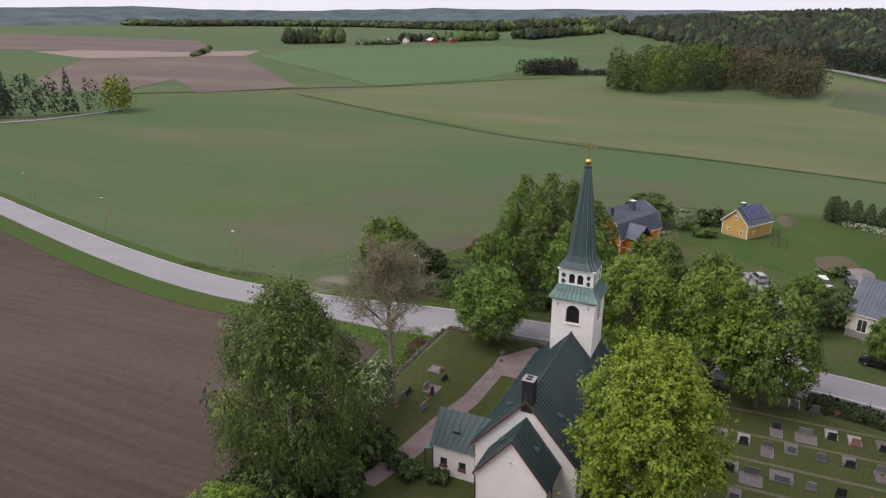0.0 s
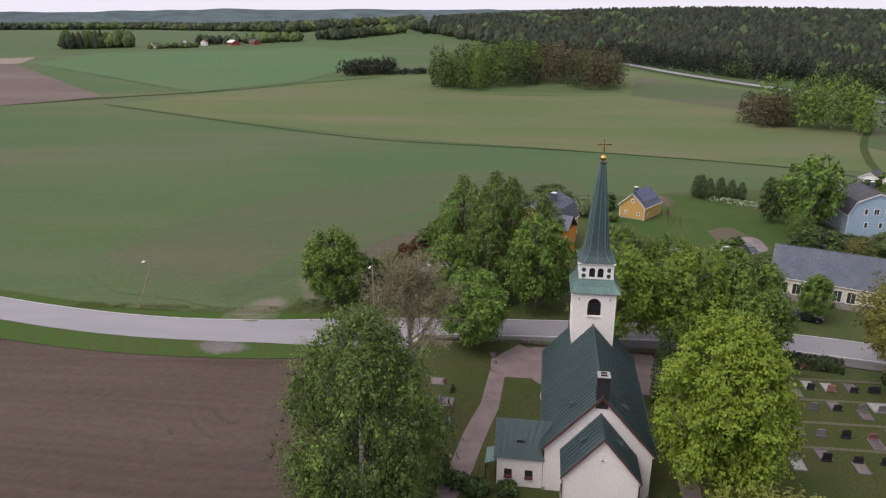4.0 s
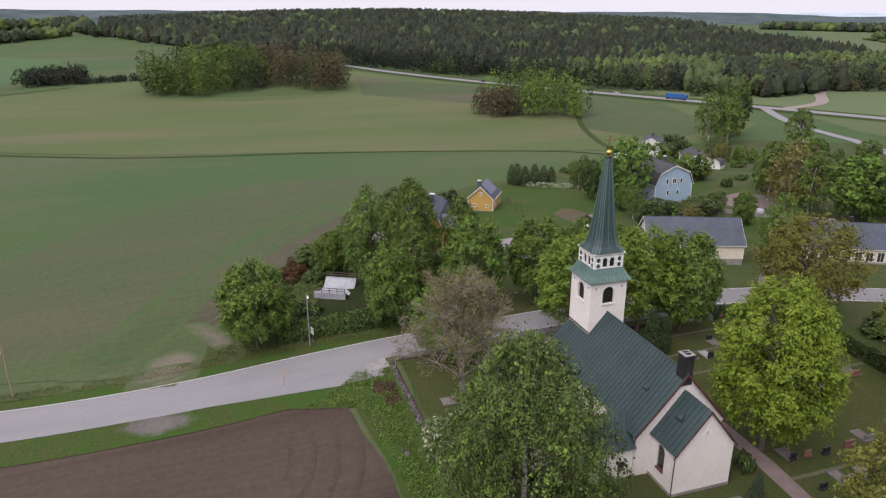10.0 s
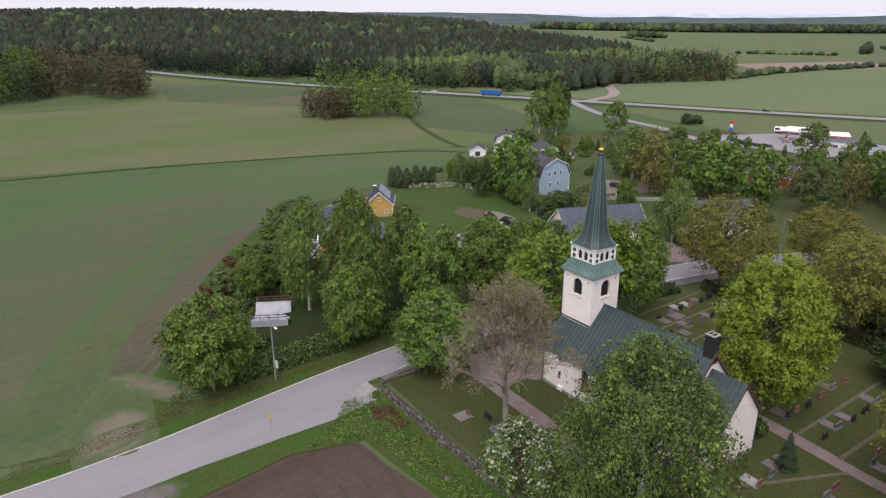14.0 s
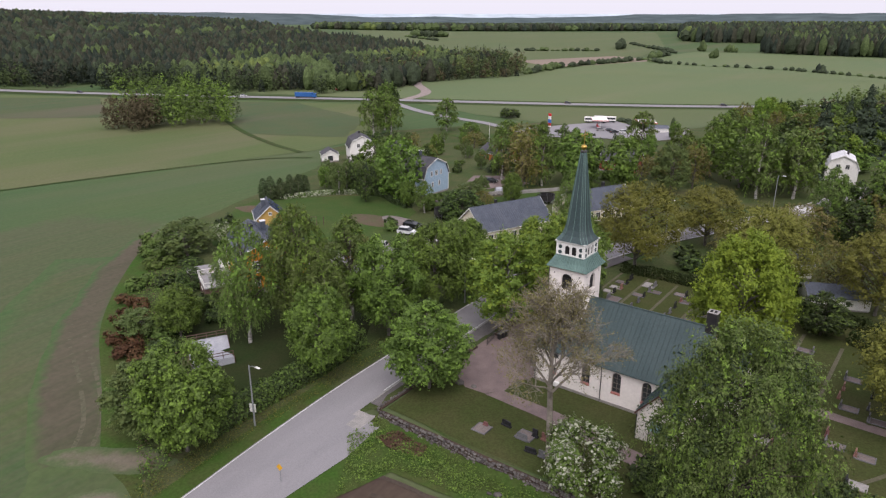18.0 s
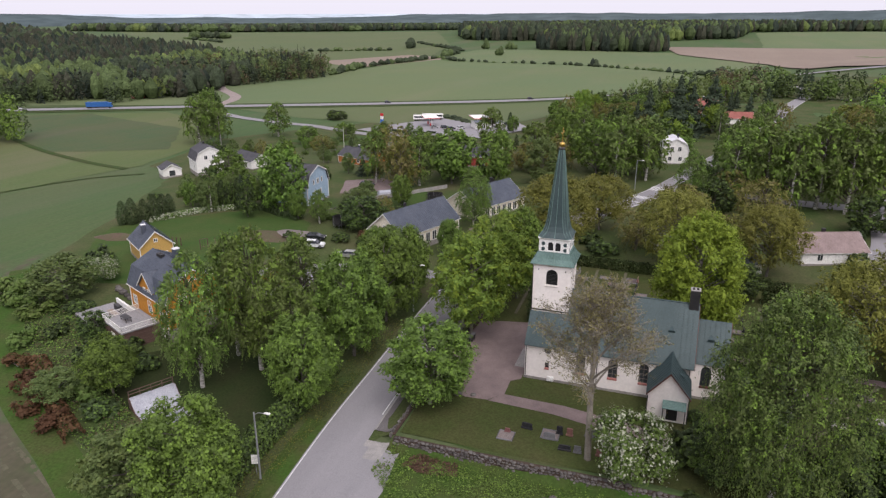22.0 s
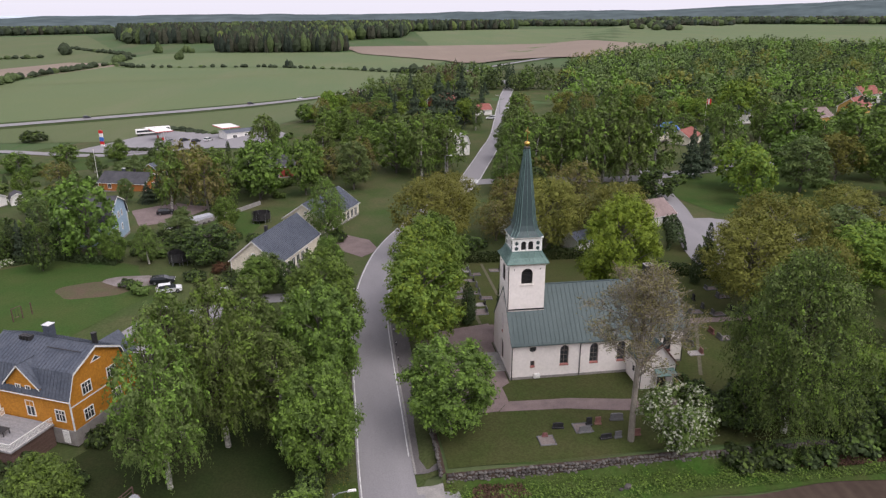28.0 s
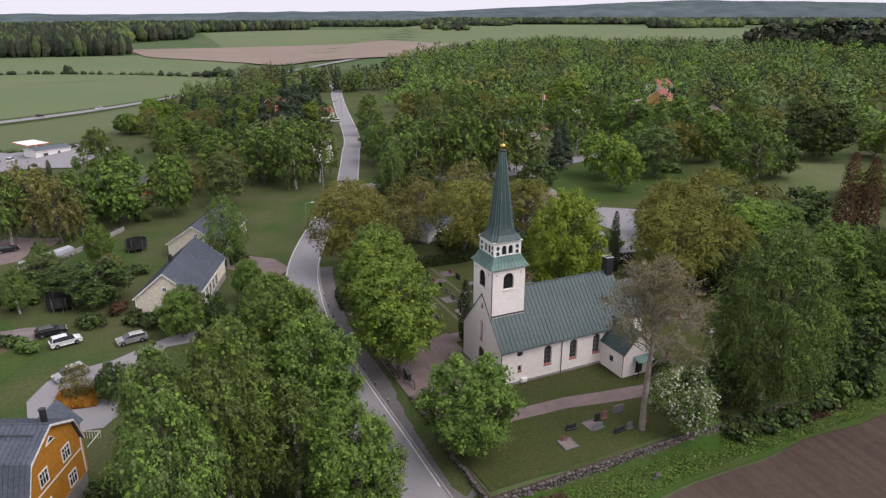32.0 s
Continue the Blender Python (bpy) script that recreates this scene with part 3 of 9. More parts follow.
thing("field_track", "grassy track between the fields", "track", kind="structure", data=ribbon(smooth_line([(-190, 118), (-225, 128), (-268, 144), (-340, 179)], 6), -1.6, 1.6, 0.25, M["ditch"], 1))
thing("village_verge", "lush green strip along the garden edge", "verge", kind="structure", data=ribbon(smooth_line([(-27, -52), (-49, -40), (-70, -29), (-91, -12), (-108, 5)], 3), -3.0, 1.5, 0.12, M["verge"], 2))



def blob(x, y, rx, ry, turn, seed, n=26):
    """An uneven round outline."""
    c_, s_ = math.cos(radians(turn)), math.sin(radians(turn))
    out = []
    for k in range(n):
        a = 2 * math.pi * k / n
        q = 1 + 0.28 * noise.noise((math.cos(a) * 1.6 + seed, math.sin(a) * 1.6, 0.7)) + 0.16 * noise.noise((math.cos(a) * 5 + seed, math.sin(a) * 5, 2.7))
        u, w = rx * q * math.cos(a), ry * q * math.sin(a)
        out.append((x + u * c_ - w * s_, y + u * s_ + w * c_))
    return out


for x, y, rx, ry, turn, mt, dz, sd in ((-29.5, -57, 10.5, 5.6, -10, "margin", 0.135, 1), (-27, -56.5, 6.0, 4.2, -8, "dust_edge", 0.155, 2), (-25.6, -57.2, 2.6, 5.2, 0, "dust_edge", 0.165, 3),
                                       (-12.0, -57.0, 2.8, 5.0, -8, "gravel_spill", 0.15, 4), (-35, -49.5, 9, 2.4, 32, "dust_edge", 0.145, 6)):
    patch("field_entrance", "trampled dusty earth at the field entrance", "earth", blob(x, y, rx, ry, turn, sd), 0.8, dz, M[mt])
# churchyard: lawn, gravel forecourt, paths
thing("pavement", "dark asphalt pavement with a pale kerb beside the road", "pavement", kind="structure", data=ribbon([p for p in ROAD if -25 < p.y < 52], 3.45, 5.9, 0.2, M["asphalt_dark"], 2))
thing("kerb", "pale concrete kerb between road and pavement", "kerb", kind="structure", data=ribbon([p for p in ROAD if -25 < p.y < 52], 3.2, 3.45, 0.23, M["concrete"], 1))
patch("pavement_ramp", "pale concrete slab where the pavement begins", "pavement", [(-17.9, -28.4), (-14.9, -28.2), (-14.8, -24.9), (-17.8, -25.0)], 1.5, 0.17, M["concrete"])
for nm, lab, cat, pts, cell, dz, mt, r in (
        ("churchyard_lawn", "mown churchyard lawn with worn patches", "lawn", [(-14, -23.6), (28, -23.6), (58, -22), (58, 44), (-6, 44), (-11, 28), (-14.4, 12), (-14.6, -10)], 4.0, 0.1, M["lawn"], 0.2),
        ("forecourt", "reddish-brown gravel forecourt before the church", "forecourt", [(-14.8, -9), (-14.6, 10), (-9, 11.5), (-2, 13), (-2, 6.3), (-2.9, 6), (-2.9, -6.2), (-4.2, -7.2), (-4.2, -10.8), (-6, -13), (-9, -13.2)], 2.0, 0.125, M["gravel"], 0.15),
        ("church_path", "reddish gravel path along the church wall", "path", [(-4.3, -10.9), (4, -11.2), (11, -12.4), (17, -13.2), (24, -15), (24, -17.4), (16, -15.8), (10, -15), (3, -13.6), (-5.9, -13.1)], 2.0, 0.127, M["gravel"], 0.1),
        ("church_path", "gravel path along the church's far side", "path", [(-2, 12.5), (-2, 9.5), (12, 9), (21, 9), (32, 8.2), (58, 7), (58, 8.6), (33, 10), (22, 11.2), (12, 11.2)], 2.5, 0.126, M["gravel"], 0.1),
        ("lawn", "mown house lawn, bright green", "lawn", [(-113, 33), (-93, 50), (-81, 56), (-66, 46), (-60, 30), (-70, 12), (-78, 4), (-88, 2), (-100, 10), (-108, 22)], 4.0, 0.1, M["garden_lawn"], 0.6),
        ("lawn", "garden lawn under the birches, tree shade painted into its green", "lawn", [(-66, -24), (-52, -10), (-42, 6), (-29, -12), (-29, -30), (-40, -33)], 4.0, 0.1, M["lawn_painted_shade"], 0.6),
        ("driveway", "grey asphalt driveway with a loop", "driveway", [(-24.4, 27), (-33, 29.5), (-42, 28.6), (-46.5, 26), (-50.3, 23.5), (-54.6, 22.6), (-58.5, 20.5), (-60.5, 16), (-60, 10.5), (-56, 6.8), (-51.5, 6.2), (-47.6, 11.5), (-46.3, 19), (-43, 25), (-33, 25.5), (-24.6, 23.5)], 3.0, 0.12, M["asphalt"], 0.15),
        ("lawn", "green lawn between the parish hall and the boulders", "lawn", [(-66, 58), (-53, 86), (-44, 80), (-46, 66), (-52, 52)], 4.0, 0.1, M["garden_lawn"], 1.5),
        ("lawn", "green lawn beside the blue house", "lawn", [(-104, 70), (-95, 92), (-84, 86), (-88, 72)], 4.0, 0.1, M["garden_lawn"], 1.5),
        ("yard", "pinkish gravel yard beside the blue house", "yard", [(-74, 76), (-66, 78), (-60, 92), (-70, 98), (-80, 92)], 4.0, 0.12, M["gravel"], 0.8),
        ("lawn", "green lawn beside the access road", "lawn", [(-170, 196), (-120, 176), (-96, 184), (-100, 198), (-140, 218)], 6.0, 0.15, M["garden_lawn"], 2.5),
        ("lawn", "mown lawn beside the lane", "lawn", [(66, 62), (62, 84), (70, 98), (100, 96), (112, 78), (96, 62)], 5.0, 0.12, M["garden_lawn"], 2.0),
        ("lawn", "dry pale lawn behind the poplars", "lawn", [(110, 40), (104, 60), (140, 76), (160, 62), (140, 44)], 6.0, 0.12, M["olive"], 2.0),
        ("driveway", "pink gravel drive before the parish hall", "driveway", [(-18, 51), (-22, 47), (-30, 56), (-27, 64), (-20, 58)], 3.0, 0.12, M["gravel"], 0.3),
        ("parking_area", "pale asphalt parking area among trees", "parking", [(52, 62), (55, 44), (48, 30), (62, 28), (78, 38), (72, 52), (62, 60)], 4.0, 0.15, M["asphalt"], 0.4),
        ("station_yard", "pale asphalt yard of the filling station", "yard", [(-147, 236), (-119, 290), (-60, 235), (-48, 205), (-62, 178), (-98, 205)], 8.0, 0.35, M["asphalt"], 0.6)):
    patch(nm, lab, cat, pts, cell, dz, mt, r)


# ---- the church ----
def seams(a, b, c, d, step, w=0.05, h=0.06):
    """Standing seams on the roof plane a-b (eave) to d-c (ridge)."""
    a, b, c, d = Vector(a), Vector(b), Vector(c), Vector(d)
    n = max(1, int((b - a).length / step))
    nor = (b - a).cross(d - a).normalized()
    along = (b - a).normalized() * w * 0.5
    v, f = [], []
    for i in range(1, n):
        p, q = a.lerp(b, i / n), d.lerp(c, i / n)
        k = len(v)
        for e in (p, q):
            v += [tuple(e - along), tuple(e - along + nor * h), tuple(e + along + nor * h), tuple(e + along)]
        f += [(k, k + 1, k + 5, k + 4), (k + 1, k + 2, k + 6, k + 5), (k + 2, k + 3, k + 7, k + 6), (k, k + 3, k + 2, k + 1), (k + 4, k + 5, k + 6, k + 7)]
    return v, f


def slab(a, b, c, d, t):
    """A thick sheet with the upper face a, b, c, d."""
    p = [Vector(q) for q in (a, b, c, d)]
    n = (p[1] - p[0]).cross(p[3] - p[0]).normalized() * t
    return [tuple(q) for q in p] + [tuple(q - n) for q in p], [(0, 1, 2, 3), (7, 6, 5, 4), (0, 4, 5, 1), (1, 5, 6, 2), (2, 6, 7, 3), (3, 7, 4, 0)]


def frame_of(outline, depth, width, z=0.0):
    """A frame along an outline of (u, w): outer ring and inner ring, pushed by depth; the wall's face is y = 0, outwards is -y."""
    cx = sum(p[0] for p in outline) / len(outline)
    cz = sum(p[1] for p in outline) / len(outline)
    hw = max(p[0] for p in outline) - min(p[0] for p in outline)
    hh = max(p[1] for p in outline) - min(p[1] for p in outline)
    kx, kz = 1 - 2 * width / hw, 1 - 2 * width / hh
    inner = [(cx + (u - cx) * kx, cz + (w - cz) * kz) for u, w in outline]
    n = len(outline)
    v = [(u, -depth, w) for u, w in outline] + [(u, -depth, w) for u, w in inner] + [(u, 0.02, w) for u, w in outline] + [(u, 0.02, w) for u, w in inner]
    f = []
    for i in range(n):
        j = (i + 1) % n
        f += [(i, j, n + j, n + i), (i, 2 * n + i, 2 * n + j, j), (n + i, n + j, 3 * n + j, 3 * n + i)]
    return v, f


def window(parent, m, outline, bars=(), mat=None, pane=None, depth=0.05, width=0.09, sill=None, name="window"):
    """A framed window on a wall: m takes its own x, -y (outwards), z to the parent's space."""
    fr = frame_of(outline, depth, width)
    x0, x1 = min(p[0] for p in outline), max(p[0] for p in outline)
    z0, z1 = min(p[1] for p in outline), max(p[1] for p in outline)
    for kind, at in bars:
        fr = join(fr, box(at - 0.03, at + 0.03, -depth * 0.8, 0, z0, z1 - 0.02) if kind == "v" else box(x0, x1, -depth * 0.8, 0, at - 0.03, at + 0.03))
    w = part(name, moved(fr, m), mat or M["white"], parent)
    n = len(outline)
    part("pane", moved(([(u, -0.012, z) for u, z in outline], [tuple(range(n))]), m), pane or M["glass"], w)
    if sill:
        part("sill", moved(box(x0 - 0.02, x1 + 0.02, -0.34, 0, z0 - 0.14, z0 + 0.1, 0.02), m), sill, w)
    return w


def cut_wall(outline, holes, t, m):
    """A wall of thickness t behind y = 0, with holes through it."""
    bm = bmesh.new()
    edges = []
    for ring in [outline] + holes:
        vs = [bm.verts.new((u, 0, z)) for u, z in ring]
        edges += [bm.edges.new((vs[i], vs[(i + 1) % len(vs)])) for i in range(len(vs))]
    bmesh.ops.triangle_fill(bm, edges=edges, use_beauty=True)
    ext = bmesh.ops.extrude_face_region(bm, geom=bm.faces[:])
    bmesh.ops.translate(bm, verts=[e for e in ext["geom"] if isinstance(e, bmesh.types.BMVert)], vec=(0, t, 0))
    bmesh.ops.recalc_face_normals(bm, faces=bm.faces[:])
    bmesh.ops.transform(bm, matrix=m, verts=bm.verts[:])
    return bm


def at_wall(x, y, z, turn):
    return pose(x, y, z, 0, 0, turn)


def shifted(outline, u, z):
    return [(a + u, b + z) for a, b in outline]


SOUTH, EAST, NORTH, WEST = 0, 90, 180, 270
M["window_grey"] = material("grey_brown_window_paint", (0.2, 0.17, 0.155), 0.6, (0.15, 0.13, 0.12), 2.0)
M["red_sill"] = material("red_granite_sill", (0.42, 0.17, 0.15), 0.6, (0.33, 0.14, 0.12), 3.0)
church = thing("church", "white plastered church with patinated copper roofs and a tall spire", "church", pose(0, 0, 0))
NW, NX0, NX1, EAVE, RIDGE = 5.45, -2.6, 19.1, 5.5, 11.85
win = arch(1.25, 3.0)
wx = (5.0, 9.3, 13.3)
small = [(-0.3, 0), (0.3, 0), (0.3, 0.9), (-0.3, 0.9)]
rnd = [(0.5 * math.cos(a), 0.5 * math.sin(a)) for a in [2 * math.pi * k / 16 for k in range(16)]]
L = NX1 - NX0
for side, y, turn in (("s", -NW, SOUTH), ("n", NW, NORTH)):
    org = at_wall(NX0, y, 0, turn) if turn == SOUTH else at_wall(NX1, y, 0, turn)
    xs = [x - NX0 for x in wx] if turn == SOUTH else [NX1 - x for x in wx]
    holes = [shifted(win, u, 1.95) for u in xs]
    if turn == SOUTH:
        holes += [shifted(rnd, 0.45 - NX0, 4.65), shifted(small, 0.45 - NX0, 1.95)]
    part("wall", cut_wall([(0.82, -0.6), (L - 0.82, -0.6), (L - 0.82, EAVE), (0.82, EAVE)], holes, 0.9, org), M["plaster"], church)
    part("plinth", moved(box(-0.06, L + 0.06, -0.08, 0.2, -0.6, 0.45, 0.02), org), M["plinth"], church)
    for u in xs:
        window(church, org @ pose(u, 0.3, 1.95), win, [("v", 0), ("h", 0.7), ("h", 1.4), ("h", 2.1)], M["window_grey"], sill=M["red_sill"], width=0.1)
    if turn == SOUTH:
        window(church, org @ pose(0.45 - NX0, 0.25, 4.65), rnd, [("v", 0), ("h", 0)], M["dark_metal"])
        window(church, org @ pose(0.45 - NX0, 0.25, 1.95), small, [("h", 0.45)], M["window_grey"], sill=M["red_sill"])
# the gables
gable = [(-NW, -0.6), (NW, -0.6), (NW, EAVE), (0, RIDGE), (-NW, EAVE)]
part("gable_wall", cut_wall(gable, [], 0.8, at_wall(NX1, 0, 0, EAST)), M["plaster"], church)
door_w, slit = arch(1.9, 3.4), arch(0.7, 3.0)
front = [(-NW, -0.6), (NW, -0.6), (NW, EAVE + 0.12), (2.562, 8.99), (-2.562, 8.99), (-NW, EAVE + 0.12)]
part("front_wall", cut_wall(front, [shifted(door_w, 0, 0.5), shifted(slit, 0, 5.0)], 0.9, at_wall(NX0 - 0.06, 0, 0, WEST)), M["plaster"], church)
part("plinth", box(NX0 - 0.14, NX0 + 0.3, -NW - 0.06, -1.1, -0.6, 0.45, 0.02), M["plinth"], church)
part("plinth", box(NX0 - 0.14, NX0 + 0.3, 1.1, NW + 0.06, -0.6, 0.45, 0.02), M["plinth"], church)
window(church, at_wall(NX0 + 0.25, 0, 5.0, WEST), slit, [("v", 0), ("h", 0.8), ("h", 1.6)], M["window_grey"], sill=M["red_sill"])
d = part("door", moved(prism(arch(1.9, 3.4), 0, 0.12), at_wall(NX0 + 0.2, 0, 0.5, WEST)), material("dark_oak_door", (0.06, 0.04, 0.03), 0.7, (0.09, 0.06, 0.045), 2.0), church)
part("handle", moved(box(0.1, 0.16, -0.08, 0, 1.1, 1.35, 0.01), at_wall(NX0 + 0.2, 0, 0.5, WEST)), M["dark_metal"], d)
for k in range(4):
    part("step", box(NX0 - 0.1 - 0.42 * (4 - k) - 0.3, NX0 - 0.1, -1.7 - 0.4 * (3 - k), 1.7 + 0.4 * (3 - k), -0.3, 0.02 + 0.14 * (k + 1), 0.02), M["concrete"], church)
# nave roof
ov, ey = 0.3, NW + 0.38
ez = EAVE - 0.02
rz = RIDGE + 0.22
roof_s = [(NX0 - 0.12, -ey, ez), (NX1 + ov, -ey, ez), (NX1 + ov, 0, rz), (NX0 - 0.12, 0, rz)]
roof_n = [(NX1 + ov, ey, ez), (NX0 - 0.12, ey, ez), (NX0 - 0.12, 0, rz), (NX1 + ov, 0, rz)]
for q in (roof_s, roof_n):
    r = part("roof", slab(*q, 0.14), M["copper"], church, "dark green patinated copper roof with standing seams")
    part("roof_seams", seams(*q, 0.62), M["copper"], r)
part("ridge_cap", tube([(NX0, 0, rz + 0.02), (NX1 + ov, 0, rz + 0.02)], [0.1, 0.1], 6), M["copper"], church)
for s in (-1, 1):
    part("verge_board", slab((NX1 + ov + 0.03, s * ey, ez - 0.02), (NX1 + ov + 0.03, 0, rz - 0.02), (NX1 + ov + 0.03, 0, rz - 0.34), (NX1 + ov + 0.03, s * ey, ez - 0.34), 0.05), M["brown_trim"], church)
    part("gutter", tube([(NX0 - 0.1, s * (ey + 0.05), ez - 0.08), (NX1 + ov, s * (ey + 0.05), ez - 0.08)], [0.09, 0.09], 6), M["copper"], church)
    part("cornice", box(NX0, NX1, min(s * NW, s * (NW + 0.24)), max(s * NW, s * (NW + 0.24)), EAVE - 0.42, EAVE - 0.16, 0.03), M["plaster"], church)
for x in (NX0 + 0.1, 7.25, 18.9):
    part("downpipe", tube([(x, -NW - 0.34, ez - 0.2), (x, -NW - 0.1, ez - 0.6), (x, -NW - 0.1, 0.1)], [0.06] * 3, 6), M["dark_metal"], church)
part("air_unit", join(box(0.6, 1.5, -NW - 0.45, -NW - 0.1, 0.3, 0.95, 0.03), tube([(1.2, -NW - 0.45, 0.62), (1.2, -NW - 0.48, 0.62)], [0.24, 0.22], 12)), M["white"], church, "white heat pump unit")
def hatch(x, z, y0):
    """A small angled roof hatch."""
    return loft([[(x - 0.45, y0 - 0.35, z - 0.1), (x + 0.45, y0 - 0.35, z - 0.1), (x, y0 + 0.5, z + 0.5)], [(x - 0.35, y0 - 0.4, z + 0.18), (x + 0.35, y0 - 0.4, z + 0.18), (x, y0 + 0.45, z + 0.56)]])
part("roof_hatch", hatch(16.2, 9.0, -2.6), M["copper"], church)
part("roof_hatch", moved(hatch(16.2, 9.0, -2.6), Matrix.Diagonal((1, -1, 1, 1))), M["copper"], church)
# chimney
ch = part("chimney", box(18.05, 19.25, -0.6, 0.6, 10.6, 14.1, 0.03), M["dark_metal"], church, "tall black sheet-metal chimney")
part("chimney_cap", box(18.0, 19.3, -0.65, 0.65, 14.1, 14.2, 0.02), M["concrete"], ch)
for x in (18.4, 18.9):
    part("flue", box(x - 0.14, x + 0.14, -0.3, 0.3, 14.2, 14.26), M["dark_hole"], ch)
# chancel
CW, CX, CE, CR = 3.6, 23.3, 5.35, 9.85
for s, turn in ((-1, SOUTH), (1, NORTH)):
    org = at_wall(NX1, -CW, 0, SOUTH) if s < 0 else at_wall(CX, CW, 0, NORTH)
    u = 1.9 if s < 0 else CX - NX1 - 1.9
    part("wall", cut_wall([(0.01, -0.6), (CX - NX1 - 0.01, -0.6), (CX - NX1 - 0.01, CE), (0.01, CE)], [shifted(win, u, 1.95)], 0.7, org), M["plaster"], church)
    window(church, org @ pose(u, 0.25, 1.95), win, [("v", 0), ("h", 0.7), ("h", 1.4), ("h", 2.1)], M["dark_metal"], sill=M["brown_trim"])
    part("plinth", moved(box(0, CX - NX1 + 0.06, -0.07, 0.2, -0.6, 0.45, 0.02), org), M["plinth"], church)
part("gable_wall", cut_wall([(-CW - 0.02, -0.6), (CW + 0.02, -0.6), (CW + 0.02, CE), (0, CR), (-CW - 0.02, CE)], [], 0.7, at_wall(CX + 0.02, 0, 0, EAST)), M["plaster"], church)
part("plinth", moved(box(-CW - 0.06, CW + 0.06, -0.07, 0.2, -0.6, 0.45, 0.02), at_wall(CX, 0, 0, EAST)), M["plinth"], church)
part("wall_cross", moved(join(box(-0.09, 0.09, -0.06, 0, 6.6, 8.1, 0.01), box(-0.45, 0.45, -0.06, 0, 7.3, 7.5, 0.01)), at_wall(CX, 0, 0, EAST)), M["white"], church, "pale relief cross")
cy, cez, crz = CW + 0.3, CE - 0.02, CR + 0.2
for q in ([(NX1, -cy, cez), (CX + 0.3, -cy, cez), (CX + 0.3, 0, crz), (NX1, 0, crz)], [(CX + 0.3, cy, cez), (NX1, cy, cez), (NX1, 0, crz), (CX + 0.3, 0, crz)]):
    r = part("roof", slab(*q, 0.12), M["copper"], church)
    part("roof_seams", seams(*q, 0.62), M["copper"], r)
    part("roof_hatch", hatch(21.2, 8.0, -1.7) if q[0][1] < 0 else moved(hatch(21.2, 8.0, -1.7), Matrix.Diagonal((1, -1, 1, 1))), M["copper"], r)
for s in (-1, 1):
    part("verge_board", slab((CX + 0.33, s * cy, cez - 0.02), (CX + 0.33, 0, crz - 0.02), (CX + 0.33, 0, crz - 0.26), (CX + 0.33, s * cy, cez - 0.26), 0.05), M["brown_trim"], church)
    part("downpipe", tube([(CX + 0.1, s * (CW + 0.3), cez - 0.2), (CX + 0.1, s * (CW + 0.1), cez - 0.6), (CX + 0.1, s * (CW + 0.1), 0.1)], [0.055] * 3, 6), M["dark_metal"], church)
# south annex
AX0, AX1, AY, AE, AR = 14.2, 18.95, -10.4, 3.75, 6.75
am = (AX0 + AX1) / 2
east = at_wall(AX1, AY, 0, EAST)
sq = [(-0.42, 0), (0.42, 0), (0.42, 0.95), (-0.42, 0.95)]
al = -NW - AY
part("wall", cut_wall([(0.01, -0.6), (al, -0.6), (al, AE), (0.01, AE)], [shifted(sq, 1.2, 1.3), shifted(sq, 3.4, 1.3)], 0.5, east), M["plaster"], church)
for u in (1.2, 3.4):
    window(church, east @ pose(u, 0.15, 1.3), sq, [("v", 0), ("h", 0.5)], M["dark_metal"], sill=M["brown_trim"])
part("wall", cut_wall([(0, -0.6), (al - 0.01, -0.6), (al - 0.01, AE), (0, AE)], [shifted(sq, 2.4, 1.5)], 0.5, at_wall(AX0, -NW, 0, WEST)), M["plaster"], church)
window(church, at_wall(AX0 + 0.15, -NW, 1.5, WEST) @ pose(2.4, 0, 0), sq, [("v", 0), ("h", 0.5)], M["dark_metal"])
hw = (AX1 - AX0) / 2
adoor = [(-0.65, 0), (0.65, 0), (0.65, 2.2), (-0.65, 2.2)]
part("gable_wall", cut_wall([(-hw - 0.02, -0.6), (hw + 0.02, -0.6), (hw + 0.02, AE), (0, AR), (-hw - 0.02, AE)], [shifted(adoor, 0.6, 0.2)], 0.5, at_wall(am, AY - 0.02, 0, SOUTH)), M["plaster"], church)
d = part("door", box(am - 0.05, am + 1.25, AY + 0.15, AY + 0.22, 0.2, 2.4, 0.01), M["dark_metal"], church)
part("handle", box(am + 0.05, am + 0.1, AY + 0.08, AY + 0.15, 1.15, 1.35), M["gold"], d)
for q in ([(AX1 + 0.3, AY - 0.3, AE), (AX1 + 0.3, -NW, AE), (am, -NW + 1.6, AR + 0.2), (am, AY - 0.3, AR + 0.2)], [(AX0 - 0.3, -NW, AE), (AX0 - 0.3, AY - 0.3, AE), (am, AY - 0.3, AR + 0.2), (am, -NW + 1.6, AR + 0.2)]):
    r = part("roof", slab(*q, 0.1), M["copper"], church)
    part("roof_seams", seams(*q, 0.55), M["copper"], r)
part("roof_hatch", moved(hatch(0, 0, 0), pose(am + 1.3, -8.0, 5.3, 0, 0, 90)), M["copper"], church)
